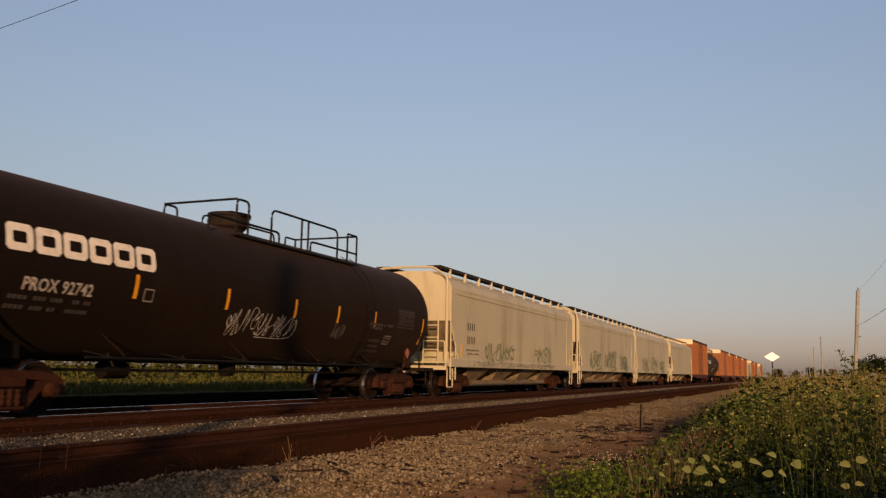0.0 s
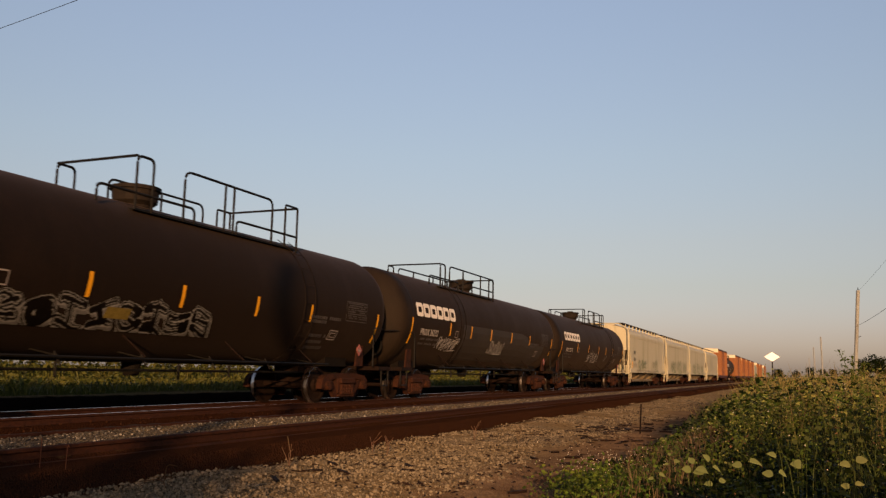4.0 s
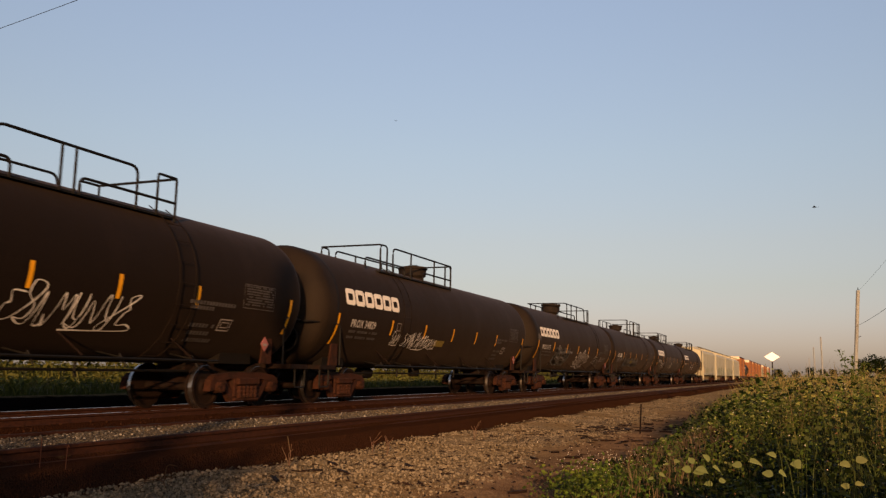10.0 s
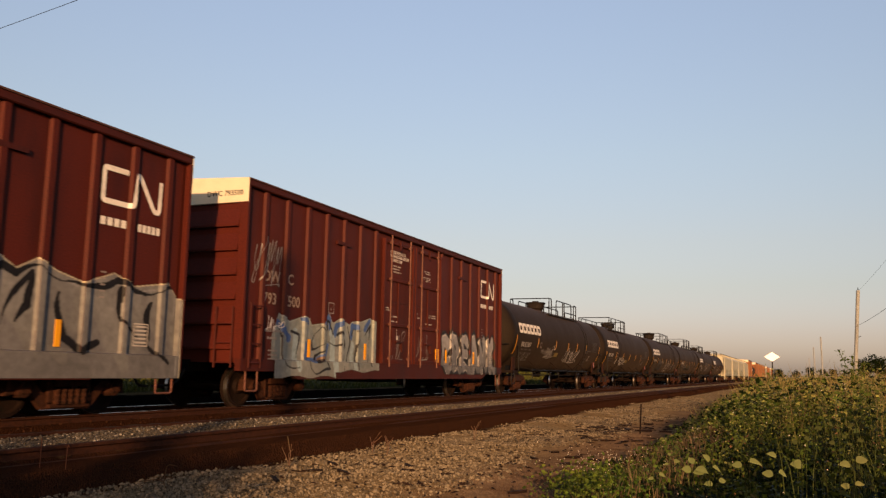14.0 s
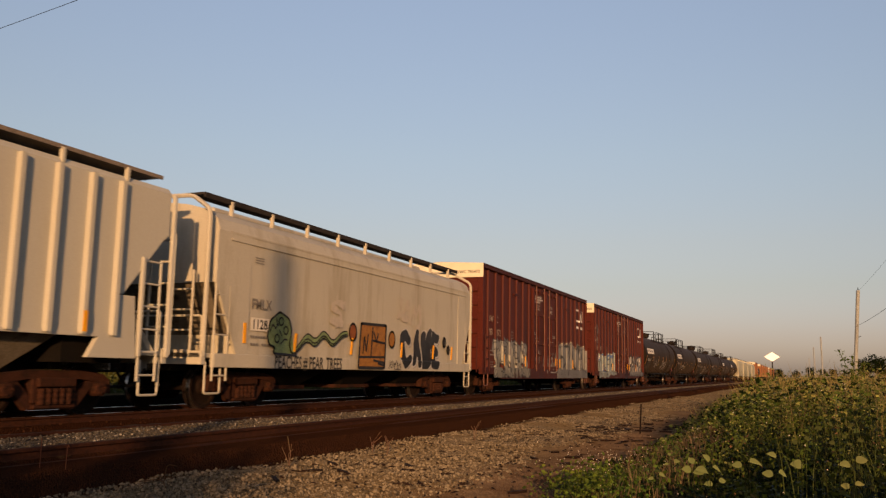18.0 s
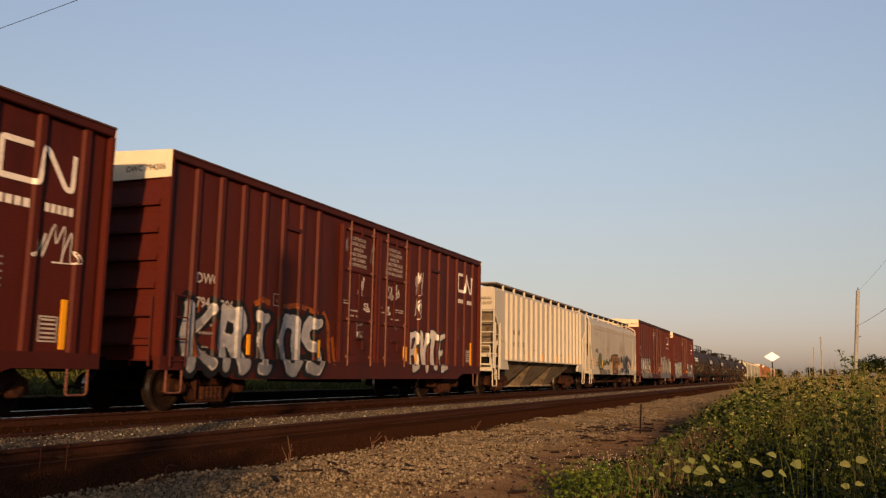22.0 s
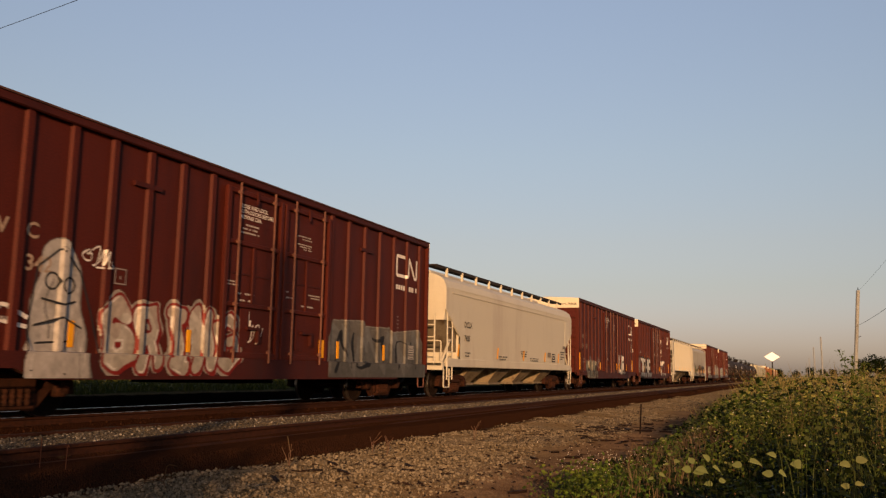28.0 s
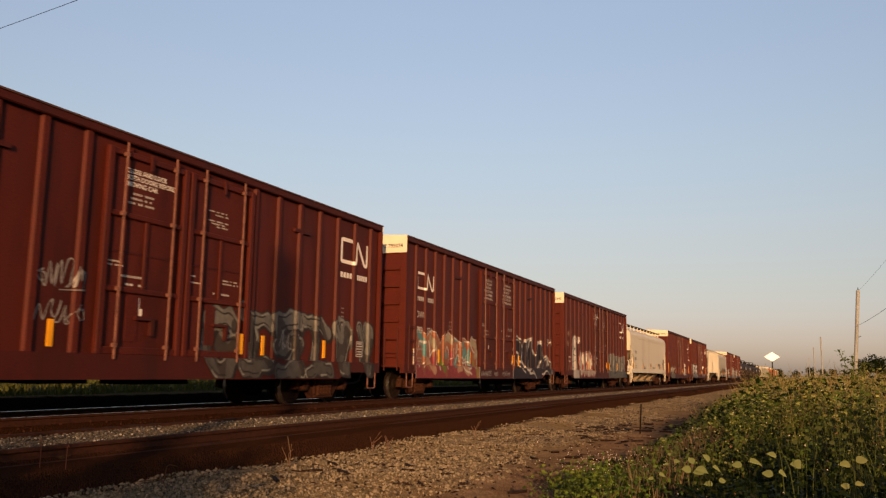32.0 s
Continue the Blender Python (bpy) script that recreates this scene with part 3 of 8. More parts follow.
def leafy_plant(x, y, h, n, size, seed, tone, low=0.45, wide=0.38, fan=False):
    """A single broad-leaved plant: stem, and each leaf a part."""
    rnd = random.Random(seed)
    z = float(ground_height(x, y))
    p = thing("leafy_weed", "single broad-leaved weed with rounded yellow-green leaves", "weed", pose(x, y, z, 0, 0, 0 if fan else rnd.uniform(0, 360)), "broad-leaved weeds")
    turn = p.matrix_basis.to_3x3().inverted()
    lean = Vector((rnd.uniform(-0.12, 0.12), rnd.uniform(-0.12, 0.12), 1)) * h
    if fan:
        lean = Vector((0.0, 0.0, h))
    part("stem", tubes([[(0, 0, 0), lean * 0.5 + Vector((0.02, 0, 0)), lean]], 0.002, 4), LEAF[2], p)
    for k in range(n):
        t = low + (1 - low) * (k + 1) / n
        bm = bmesh.new()
        a = 2.4 * k + rnd.uniform(-0.4, 0.4)
        s = size * rnd.uniform(0.7, 1.15)
        face = (turn @ Vector((-0.75 + rnd.uniform(-0.35, 0.35), -0.3 + rnd.uniform(-0.4, 0.4), 0.5 + rnd.uniform(-0.2, 0.4)))).normalized()
        out = Vector((math.cos(a), math.sin(a), rnd.uniform(-0.3, 0.5)))
        if fan:                                                # a pair spread sideways, and a third above
            out = Vector((-0.2, (1, -1, 0.25, -0.3)[k % 4] + rnd.uniform(-0.25, 0.25), (0.35, 0.45, 1.1, -0.5)[k % 4] + rnd.uniform(-0.3, 0.35)))
        along = (out - face * out.dot(face)).normalized()      # the blade turns its face to the light
        side = face.cross(along)
        up = face
        base = lean * t + out * 0.015
        rows = []
        for i in range(6):
            u = i / 5
            w = wide * math.sin(math.pi * min(1.0, u ** 0.8 * 0.93 + 0.07)) ** 0.85
            c = base + along * (s * u * 1.15) + Vector((0, 0, -0.25 * s * u * u))
            rows.append([bm.verts.new(c - side * (s * w) + up * (0.42 * s * w)), bm.verts.new(c), bm.verts.new(c + side * (s * w) + up * (0.42 * s * w))])
        for q, r in zip(rows, rows[1:]):
            bm.faces.new((q[0], q[1], r[1], r[0]))
            bm.faces.new((q[1], q[2], r[2], r[1]))
        part("leaf", bm, tone, p, smooth=True)
    return p


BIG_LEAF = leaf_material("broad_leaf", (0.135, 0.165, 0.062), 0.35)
# darker copy of the leaf colour for the dimmer leaves
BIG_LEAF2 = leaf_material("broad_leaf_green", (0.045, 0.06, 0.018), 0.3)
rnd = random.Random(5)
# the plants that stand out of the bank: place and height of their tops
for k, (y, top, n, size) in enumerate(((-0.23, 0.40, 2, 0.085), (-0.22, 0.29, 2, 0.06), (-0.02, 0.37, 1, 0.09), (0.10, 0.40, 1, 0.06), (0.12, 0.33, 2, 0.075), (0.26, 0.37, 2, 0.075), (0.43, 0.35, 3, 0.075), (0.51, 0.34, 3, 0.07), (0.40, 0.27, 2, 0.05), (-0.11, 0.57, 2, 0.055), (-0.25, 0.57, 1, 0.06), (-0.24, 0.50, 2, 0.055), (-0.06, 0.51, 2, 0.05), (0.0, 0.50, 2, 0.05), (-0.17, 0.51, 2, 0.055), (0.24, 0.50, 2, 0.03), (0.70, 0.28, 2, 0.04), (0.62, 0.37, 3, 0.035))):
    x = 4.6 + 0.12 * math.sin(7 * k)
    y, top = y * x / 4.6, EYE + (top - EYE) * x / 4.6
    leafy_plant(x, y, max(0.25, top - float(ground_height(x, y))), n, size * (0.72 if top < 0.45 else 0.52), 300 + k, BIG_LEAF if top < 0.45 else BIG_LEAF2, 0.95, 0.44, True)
for k in range(22):
    x = 6.2 + 9 * rnd.random() ** 1.3
    y = float(weed_edge(x)) - 0.15 - (0.7 + 0.36 * x) * rnd.random()
    leafy_plant(x, y, max(0.2, float(weed_top(x, y)) * rnd.uniform(0.95, 1.12)), rnd.choice((3, 4, 5)), rnd.uniform(0.035, 0.06), k, BIG_LEAF if rnd.random() < 0.12 else BIG_LEAF2)
# a low leafy shrub where the bank meets the gravel
p, rng = weed_points(10, 5, 6, 1, 1)
q = rng.normal(0, 1, (3000, 3)) * (0.45, 0.26, 0.08) + (8.8, 1.82, -0.30)
sb = thing("shrub", "low bright green leafy shrub with whitish flower tips", "shrub", pose(8.9, 2.05, float(ground_height(8.9, 2.05))))
q -= np.array(sb.matrix_basis.translation)
part("foliage", leaf_cloud("foliage", q, rng.uniform(0.02, 0.046, len(q)), leaf_material("shrub_leaf", (0.055, 0.085, 0.013), 0.8), 81, 0.7, 1.3, (-0.5, -0.25, 0.6)), None, sb)
FLOWER = leaf_material("flower_tip", (0.42, 0.38, 0.32), 0.3)
q = rng.normal(0, 1, (170, 3)) * (0.45, 0.28, 0.05) + (9.2, 1.95, -0.10)
part("flower_tip", leaf_cloud("flower_tip", q - np.array(sb.matrix_basis.translation), rng.uniform(0.008, 0.018, len(q)), FLOWER, 82, 0.5, 1.0, (-0.7, -0.3, 0.4)), None, sb, "whitish flower tips")
p, rng = weed_points(260, 6, 20, 7, 95, 1.2, 0.9)
tagged(new("weed_flowers", leaf_cloud("weed_flowers", p + (0, 0, 0.04), rng.uniform(0.008, 0.018, len(p)), FLOWER, 96, 0.5, 1.0, (-0.7, -0.3, 0.4))), "small whitish seed heads over the weeds", "weeds", kind="stuff")

# a big bush behind the camera shades the near end of the siding
rng = np.random.default_rng(83)
sh = thing("bush", "big dense green bush beside the camera", "bush", pose(-5.8, 1.3, float(ground_height(-5.8, 1.3))))
for k in range(7):
    r = random.Random(k)
    part("limb", tubes([[(0, 0, -0.1), (r.uniform(-0.4, 0.4), r.uniform(-0.5, 0.5), 1.0), (r.uniform(-0.8, 0.8), r.uniform(-1.2, 1.2), 2.0)]], 0.03), M["wood"], sh)
q = np.concatenate([rng.normal(0, 1, (1400, 3)) * (0.37, 0.42, 0.37) + (rng.uniform(-0.6, 0.6), rng.uniform(-1.2, 1.2), rng.uniform(0.3, 1.8)) for k in range(16)])
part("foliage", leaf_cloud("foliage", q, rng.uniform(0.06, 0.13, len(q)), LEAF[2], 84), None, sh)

# ---- turf behind the train ----
rng = np.random.default_rng(90)
n = 26000
x = rng.uniform(-10, 240, n)
y = 16.4 + 9 * rng.random(n)
me = blades("grass", np.stack([x, y, ground_height(x, y)], 1), rng.uniform(0.08, 0.28, n), leaf_material("meadow_grass", (0.040, 0.044, 0.012), 0.5), 91, 0.04, 0.4)
tagged(new("meadow_grass", me), "tall yellow-green meadow grass behind the railway", "grass", kind="stuff")
n = 16000
x = rng.uniform(-10, 240, n)
y = 20.0 + 7 * rng.random(n)
pts = np.stack([x, y, ground_height(x, y) + rng.uniform(0.02, 0.5, n) * (y - 18.5) / 8], 1)
tagged(new("meadow_weeds", leaf_cloud("meadow_weeds", pts, rng.uniform(0.08, 0.2, n), leaf_material("meadow_leaf", (0.060, 0.064, 0.016)), 92)), "leafy green weeds behind the railway", "weeds", kind="stuff")

# a taller field edge beyond the meadow
n = 34000
x = rng.uniform(-12, 260, n)
y = 26.0 + 3.0 * rng.random(n)
tall = 1.25 + 0.2 * np.sin(x * 0.5) + 0.2 * np.sin(x * 1.7 + y)
pts = np.stack([x, y, ground_height(x, y) + tall * rng.random(n) ** 0.6], 1)
FIELD = leaf_material("field_leaf", (0.060, 0.062, 0.015))
tagged(new("field_crop", leaf_cloud("field_crop", pts, rng.uniform(0.09, 0.22, n), FIELD, 94)), "tall yellow-green crop beyond the meadow", "crop", kind="stuff")
n = 4500
x, y = rng.uniform(-12, 260, n), 25.6 + 3.4 * rng.random(n)
tagged(new("field_grass", blades("field_grass", np.stack([x, y, ground_height(x, y)], 1), rng.uniform(0.7, 1.4, n), FIELD, 95, 0.03, 0.4)), "tall grassy edge of the field", "grass", kind="stuff")

# ---- far trees ----
def tree(x, y, h, seed, label="dark green broad-crowned tree far along the line"):
    rnd = random.Random(seed)
    rng = np.random.default_rng(seed)
    z = float(ground_height(x, y))
    t = thing("tree", label, "tree", pose(x, y, z), "trees on the horizon")
    bm = bmesh.new()
    lathe(bm, [(-0.2, 0.05 * h), (0.1 * h, 0.032 * h), (0.55 * h, 0.016 * h), (0.8 * h, 0.004 * h)], "z", 8)
    for k in range(6):
        a, u = rnd.uniform(0, 6.28), rnd.uniform(0.3, 0.6)
        tube(bm, [(0, 0, u * h), (0.16 * h * math.cos(a), 0.16 * h * math.sin(a), (u + 0.14) * h), (0.3 * h * math.cos(a), 0.3 * h * math.sin(a), (u + 0.2) * h)], 0.009 * h, 5)
    part("trunk", bm, M["pole"], t)
    c = []
    for k in range(13):
        a, r, u = rnd.uniform(0, 6.28), rnd.uniform(0.05, 0.36), rnd.uniform(0.35, 0.92)
        ctr = np.array((r * math.cos(a) * h, r * math.sin(a) * h, u * h))
        c.append(ctr + rng.normal(0, 1, (150, 3)) * 0.075 * h)
    c = np.concatenate(c)
    part("crown", leaf_cloud("crown", c, rng.uniform(0.03, 0.07, len(c)) * h, LEAF[2], seed, up=0.8), None, t)
    return t


for k in range(16):
    r = random.Random(k)
    tree(330 + 26 * k * r.uniform(0.6, 1.2), -14 - 5.5 * k - r.uniform(0, 10), r.uniform(6, 10), k + 1)
for k in range(7):
    r = random.Random(k + 50)
    tree(520 + 50 * k, 10 - 9 * k, r.uniform(5, 8), k + 60)


# ---- poles, wires, sign ----
def utility_pole(x, y, top, lean_x=0.0, lean_y=0.0, arm=True):
    z = float(ground_height(x, y))
    p = thing("utility_pole", "weathered brown wooden utility pole beside the railway", "utility pole", pose(x, y, z), "pole line")
    h = top - z
    bm = bmesh.new()
    tube(bm, [(0, 0, -0.4), (lean_x * 0.4, lean_y * 0.4, h * 0.4), (lean_x, lean_y, h)], 0.15, 10)
    part("post", bm, M["pole"], p)
    if arm:
        part("insulator", lathe(bmesh.new(), [(h, 0.03), (h + 0.1, 0.05), (h + 0.16, 0.03), (h + 0.3, 0.015)], "z", 8, (lean_x, lean_y, 0)), M["black"], p)
        part("bracket", tubes([[(lean_x * 0.5, lean_y * 0.5, h * 0.52), (lean_x * 0.5, lean_y * 0.5 - 0.35, h * 0.54)]], 0.03), M["rust_dark"], p)
    return p


# a tall leafy sprig against the sky by the nearest pole
sx, sy = 24.0, -1.35
sz = float(ground_height(sx, sy))
spr = thing("tall_weed", "tall leafy weed standing over the bank", "weed", pose(sx, sy, sz))
stems = [[(0, 0, 0), (0.05, 0.03, 1.0), (0.1 + 0.12 * k, 0.35 - 0.3 * k, 1.75 - 0.12 * k)] for k in range(3)]
part("stem", tubes(stems, 0.008, 5), LEAF[0], spr)
rng = np.random.default_rng(7)
q = np.concatenate([np.stack([np.linspace(a[i], b[i], 60) for i in range(3)], 1) for a, b in ((Vector(s[1]), Vector(s[2])) for s in stems)])
part("leaves", leaf_cloud("leaves", q + rng.normal(0, 0.045, q.shape), rng.uniform(0.03, 0.08, len(q)), LEAF[0], 98, 0.8), None, spr)
utility_pole(79.2, -4.35, 8.2, 0.0, -0.62)
utility_pole(-19.3, -5.0, 8.9, 0, 0)
for x, y, h in ((202, -5.0, 9.7), (292, -5.0, 10.4), (411, -5.0, 9.6), (540, -5.2, 9.5)):
    utility_pole(x, y, h, 0, 0.1, False)


def wire(a, b, sag, label, r=0.012):
    a, b = Vector(a), Vector(b)
    pts = [a.lerp(b, k / 24) - Vector((0, 0, sag * 4 * (k / 24) * (1 - k / 24))) for k in range(25)]
    ob = new("overhead_wire", mesh_of("overhead_wire", tubes([pts], r, 5), M["wire"]))
    return tagged(ob, label, "wire")


wire((79.2, -4.7, 5.2), (-19.3, -5.0, 7.4), 1.25, "thin black wire slung between wooden poles", 0.012)
wire((79.2, -4.97, 8.15), (-19.3, -5.0, 8.85), 0.9, "thin black wire at the pole tops", 0.007)
utility_pole(8.6, -10.0, 9.1)
utility_pole(17.7, 38.0, 9.1)
wire((8.6, -10.0, 9.1), (17.7, 38.0, 9.1), 0.35, "thin black wire crossing over the tracks", 0.007)

sg = thing("track_sign", "whitish diamond sign on a thin post", "sign", pose(47, 1.18, float(ground_height(47, 1.18))), "")
bm = bmesh.new()
prism(bm, [(-0.38, 2.26), (0, 2.5), (0.38, 2.26), (0, 2.02)], -0.01, 0.01, "x")
part("sign_plate", bm, mat("sign_face", (0.86, 0.92, 0.94), 0.4, vary=0.05), sg, "whitish reflective diamond plate")
part("post", tubes([[(0.03, 0, -0.2), (0.03, 0, 2.4)]], 0.03), M["rust_dark"], sg)

# dead stake, bent stalks and ground litter
st = thing("stake", "thin rusty stake stuck in the gravel", "stake", pose(18.3, 3.1, float(ground_height(18.3, 3.1))))
part("rod", tubes([[(0, 0, -0.2), (0.06, -0.03, 0.62)]], 0.018), M["rust_dark"], st)
sk = thing("dry_stalk", "bent bleached dead stalk over the weeds", "stalk", pose(9.6, 1.5, float(ground_height(9.6, 1.5))))
part("stem", tubes([bend([(-0.0, 0.28, 0.1), (0.0, 0.20, 0.52), (0, -0.10, 0.12)], 0.06)], 0.007), DRY, sk)
rng = np.random.default_rng(17)
n = 900
x, y = 8 + 34 * rng.random(n) ** 1.4, rng.uniform(2.7, 6.2, n)
long, turn = rng.uniform(0.02, 0.09, n), rng.normal(0.5, 0.9, n)
a, c = np.stack([np.cos(turn), np.sin(turn)], 1) * long[:, None], np.stack([-np.sin(turn), np.cos(turn)], 1) * (0.12 * long[:, None] + 0.004)
z = ground_height(x, y) + 0.016
p = np.stack([x, y], 1)
low = np.concatenate([np.stack([p - a, p + c * 1.2, p + a, p - c], 1), z[:, None, None] + np.zeros((n, 4, 1))], 2)
tip = np.concatenate([p + 0.2 * a, (z + 0.018)[:, None]], 1)[:, None]
me = bpy.data.meshes.new("bark_litter")
me.from_pydata(np.concatenate([low, tip], 1).reshape(-1, 3).tolist(), [], (np.array([(0, 1, 4), (1, 2, 4), (2, 3, 4), (3, 0, 4)])[None] + (np.arange(n) * 5)[:, None, None]).reshape(-1, 3).tolist())
me.materials.append(M["wood"])
tagged(new("bark_litter", me), "dark splinters of bark strewn on the gravel", "litter", kind="stuff")
rnd = random.Random(9)
for k in range(96):
    x, y = 6.4 + 22 * rnd.random() ** 1.5, rnd.uniform(2.5, 5.4)
    if k > 50:                                # a drift of bark by the stake
        x, y = rnd.gauss(19.0, 1.3), rnd.gauss(3.9, 0.35)
    ln = rnd.uniform(0.1, 0.5)
    w = thing("wood_scrap", "dark splintered bark scrap lying on gravel", "wood scrap", pose(x, y, float(ground_height(x, y)) + 0.012, 0, 0, rnd.uniform(0, 360)), "bark scraps")
    part("bark", prism(bmesh.new(), [(-ln / 2, -0.02), (0, -0.03), (ln / 2, 0.0), (ln * 0.2, 0.028), (-ln * 0.4, 0.02)], -0.012, 0.016, "z"), M["wood"], w)
RED_STALK = leaf_material("reddish_stalk", (0.050, 0.024, 0.016), 0.4, 0.8)
for x, y, h, dx in ((6.1, 6.6, 0.3, 0.0), (6.12, 6.3, 0.24, 0.02), (6.88, 5.8, 0.2, 0.12), (6.5, 5.75, 0.12, 0.3), (6.7, 5.6, 0.1, -0.25)):
    w = thing("dry_stalk", "thin reddish dead stalk in the gravel", "stalk", pose(x, y, float(ground_height(x, y))), "dead stalks")
    part("stem", tubes([bend([(0, 0, -0.02), (dx * 0.3, 0, h), (dx, -dx * 0.5, h * 0.85)], 0.05)], 0.0045, 5), RED_STALK, w)
for k in range(5):
    x, y = 8.5 + 6 * rnd.random(), rnd.uniform(4.2, 6.0)
    z = float(ground_height(x, y))
    w = thing("grass_tuft", "sparse dry grass tuft in the gravel", "grass tuft", pose(x, y, z), "dry tufts")
    for j in range(4):
        part("blade", tubes([[(0, 0, 0), (rnd.uniform(-0.05, 0.05), rnd.uniform(-0.05, 0.05), 0.15), (rnd.uniform(-0.12, 0.12), rnd.uniform(-0.12, 0.12), rnd.uniform(0.2, 0.36))]], 0.004, 4), DRY, w)
# ---- the train ----
TRACK_Y = 11.6
MOVING, WHEELS = [], []
SHARED = {}


def shared(key, make):
    if key not in SHARED:
        SHARED[key] = make()
    return SHARED[key]


def wheelset_mesh():
    bm = bmesh.new()
    tube(bm, [(0, -1.0, 0), (0, 1.0, 0)], 0.08, 8)
    for s in (-1, 1):
        lathe(bm, [(s * 0.66, 0.46), (s * 0.69, 0.455), (s * 0.70, 0.425), (s * 0.80, 0.42), (s * 0.805, 0.36), (s * 0.77, 0.33), (s * 0.75, 0.17), (s * 0.81, 0.13), (s * 0.81, 0.08)], "y", 28)
    return mesh_of("wheelset", bm, M["rust_dark"], False)


def tread_mesh():
    return mesh_of("tread_ring", lathe(bmesh.new(), [(-0.797, 0.412), (-0.79, 0.424), (-0.71, 0.428), (-0.70, 0.412)], "y", 28, (0, 0, 0), False), M["steel"])


def side_frame_mesh():
    bm = bmesh.new()
    # top bar with the two journal ends, the sagging bottom bar and the columns leave open windows
    prism(bm, [(-1.17, 0.34), (-1.13, 0.56), (-0.98, 0.66), (-0.5, 0.71), (0.5, 0.71), (0.98, 0.66), (1.13, 0.56), (1.17, 0.34), (1.02, 0.36), (0.98, 0.50), (0.8, 0.54), (0.5, 0.58), (-0.5, 0.58), (-0.8, 0.54), (-0.98, 0.50), (-1.02, 0.36)], -0.08, 0.08)
    prism(bm, [(-0.84, 0.53), (-0.66, 0.55), (-0.34, 0.24), (0.34, 0.24), (0.66, 0.55), (0.84, 0.53), (0.46, 0.12), (-0.46, 0.12)], -0.06, 0.06)
    for x in (-0.42, 0.32):
        box(bm, x, x + 0.1, -0.10, 0.07, 0.22, 0.60, 0.012)
    box(bm, -0.4, 0.4, -0.12, 0.08, 0.14, 0.20, 0.015)
    for k in range(5):                          # spring nest
        lathe(bm, [(0.2, 0.055), (0.24, 0.065), (0.28, 0.055), (0.32, 0.065), (0.36, 0.055), (0.40, 0.065), (0.44, 0.055)], "z", 8, (-0.26 + 0.13 * k, -0.10, 0))
    box(bm, -0.36, 0.36, -0.17, 0.02, 0.46, 0.60, 0.02)
    return mesh_of("side_frame", bm, M["rust"])


def bearing_mesh():
    bm = bmesh.new()
    lathe(bm, [(-0.15, 0.07), (-0.14, 0.11), (0.02, 0.12), (0.06, 0.12)], "y", 14)
    for k in range(3):
        a = k * 2 * math.pi / 3
        lathe(bm, [(-0.165, 0.018), (-0.14, 0.018)], "y", 6, (0.07 * math.cos(a), 0, 0.07 * math.sin(a)))
    return mesh_of("bearing_cap", bm, M["rust"])


def add_truck(car, x):
    for s in (-1, 1):
        m = pose(x, 1.04 * s, 0, 0, 0, 0 if s < 0 else 180)
        part("side_frame", shared("sf", side_frame_mesh), None, car, "rust-brown cast steel truck frame", at=m)
    part("bolster", shared("bol", lambda: mesh_of("bolster", boxes((-0.2, 0.2, -1.0, 1.0, 0.42, 0.72), (-0.55, -0.4, -0.9, 0.9, 0.3, 0.42), bevel=0.02), M["rust_dark"])), None, car, at=pose(x, 0, 0))
    for dx in (-0.89, 0.89):
        w = part("wheelset", shared("ws", wheelset_mesh), None, car, "rusty steel wheels on an axle", at=pose(x + dx, 0, 0.42))
        WHEELS.append((w, x + dx))
        for s in (-1, 1):
            part("bearing_cap", shared("bc", bearing_mesh), None, w, at=pose(0, 1.06 * s, 0, 0, 0, 0 if s < 0 else 180))
        for s in (-1, 1):
            part("tread_ring", shared("tr", tread_mesh), None, w, "worn bright wheel tread", at=pose(0, 0, 0, 0, 0, 0 if s < 0 else 180))


def add_coupler(car, x, s):
    bm = boxes((min(x, x + s * 0.62), max(x, x + s * 0.62), -0.09, 0.09, 0.72, 0.92), (min(x + s * 0.5, x + s * 0.8), max(x + s * 0.5, x + s * 0.8), -0.2, 0.16, 0.68, 0.98), bevel=0.03)
    part("coupler", bm, M["rust_dark"], car)
    bm = bmesh.new()
    tube(bm, bend([(x + s * 0.1, -0.35, 0.75), (x + s * 0.35, -0.35, 0.45), (x + s * 0.8, -0.15, 0.42)], 0.15), 0.028, 6)
    part("air_hose", bm, M["black"], car)


def add_ladder(car, x, y, z0, z1, width=0.42, material=None, along="x", step=0.38, r=0.016):
    material = material or M["black"]
    d = Vector((width / 2, 0, 0)) if along == "x" else Vector((0, width / 2, 0))
    c = Vector((x, y, 0))
    bm = tubes([[c - d + Vector((0, 0, z0)), c - d + Vector((0, 0, z1))], [c + d + Vector((0, 0, z0)), c + d + Vector((0, 0, z1))]], r * 1.3)
    lad = part("ladder", bm, material, car)
    rung = tubes([[-d, d]], r)
    me = mesh_of("rung", rung, material)
    k = 0
    while z0 + 0.1 + k * step < z1 - 0.03:
        part("rung", me, None, lad, at=Matrix.Translation(c + Vector((0, 0, z0 + 0.1 + k * step))))
        k += 1
    return lad


# ---- lettering and spray paint ----
def text_mesh(words, size, material, lean=0.0, spacing=1.0, line=1.0):
    cu = bpy.data.curves.new("writing", "FONT")
    cu.body, cu.size, cu.shear, cu.space_character, cu.space_line = words, size, lean, spacing, line
    cu.resolution_u = 2
    cu.offset = size * 0.018
    cu.align_x = "LEFT"
    ob = bpy.data.objects.new("writing", cu)
    me = bpy.data.meshes.new_from_object(ob)
    bpy.data.objects.remove(ob)
    me.materials.clear()
    me.materials.append(material)
    return me


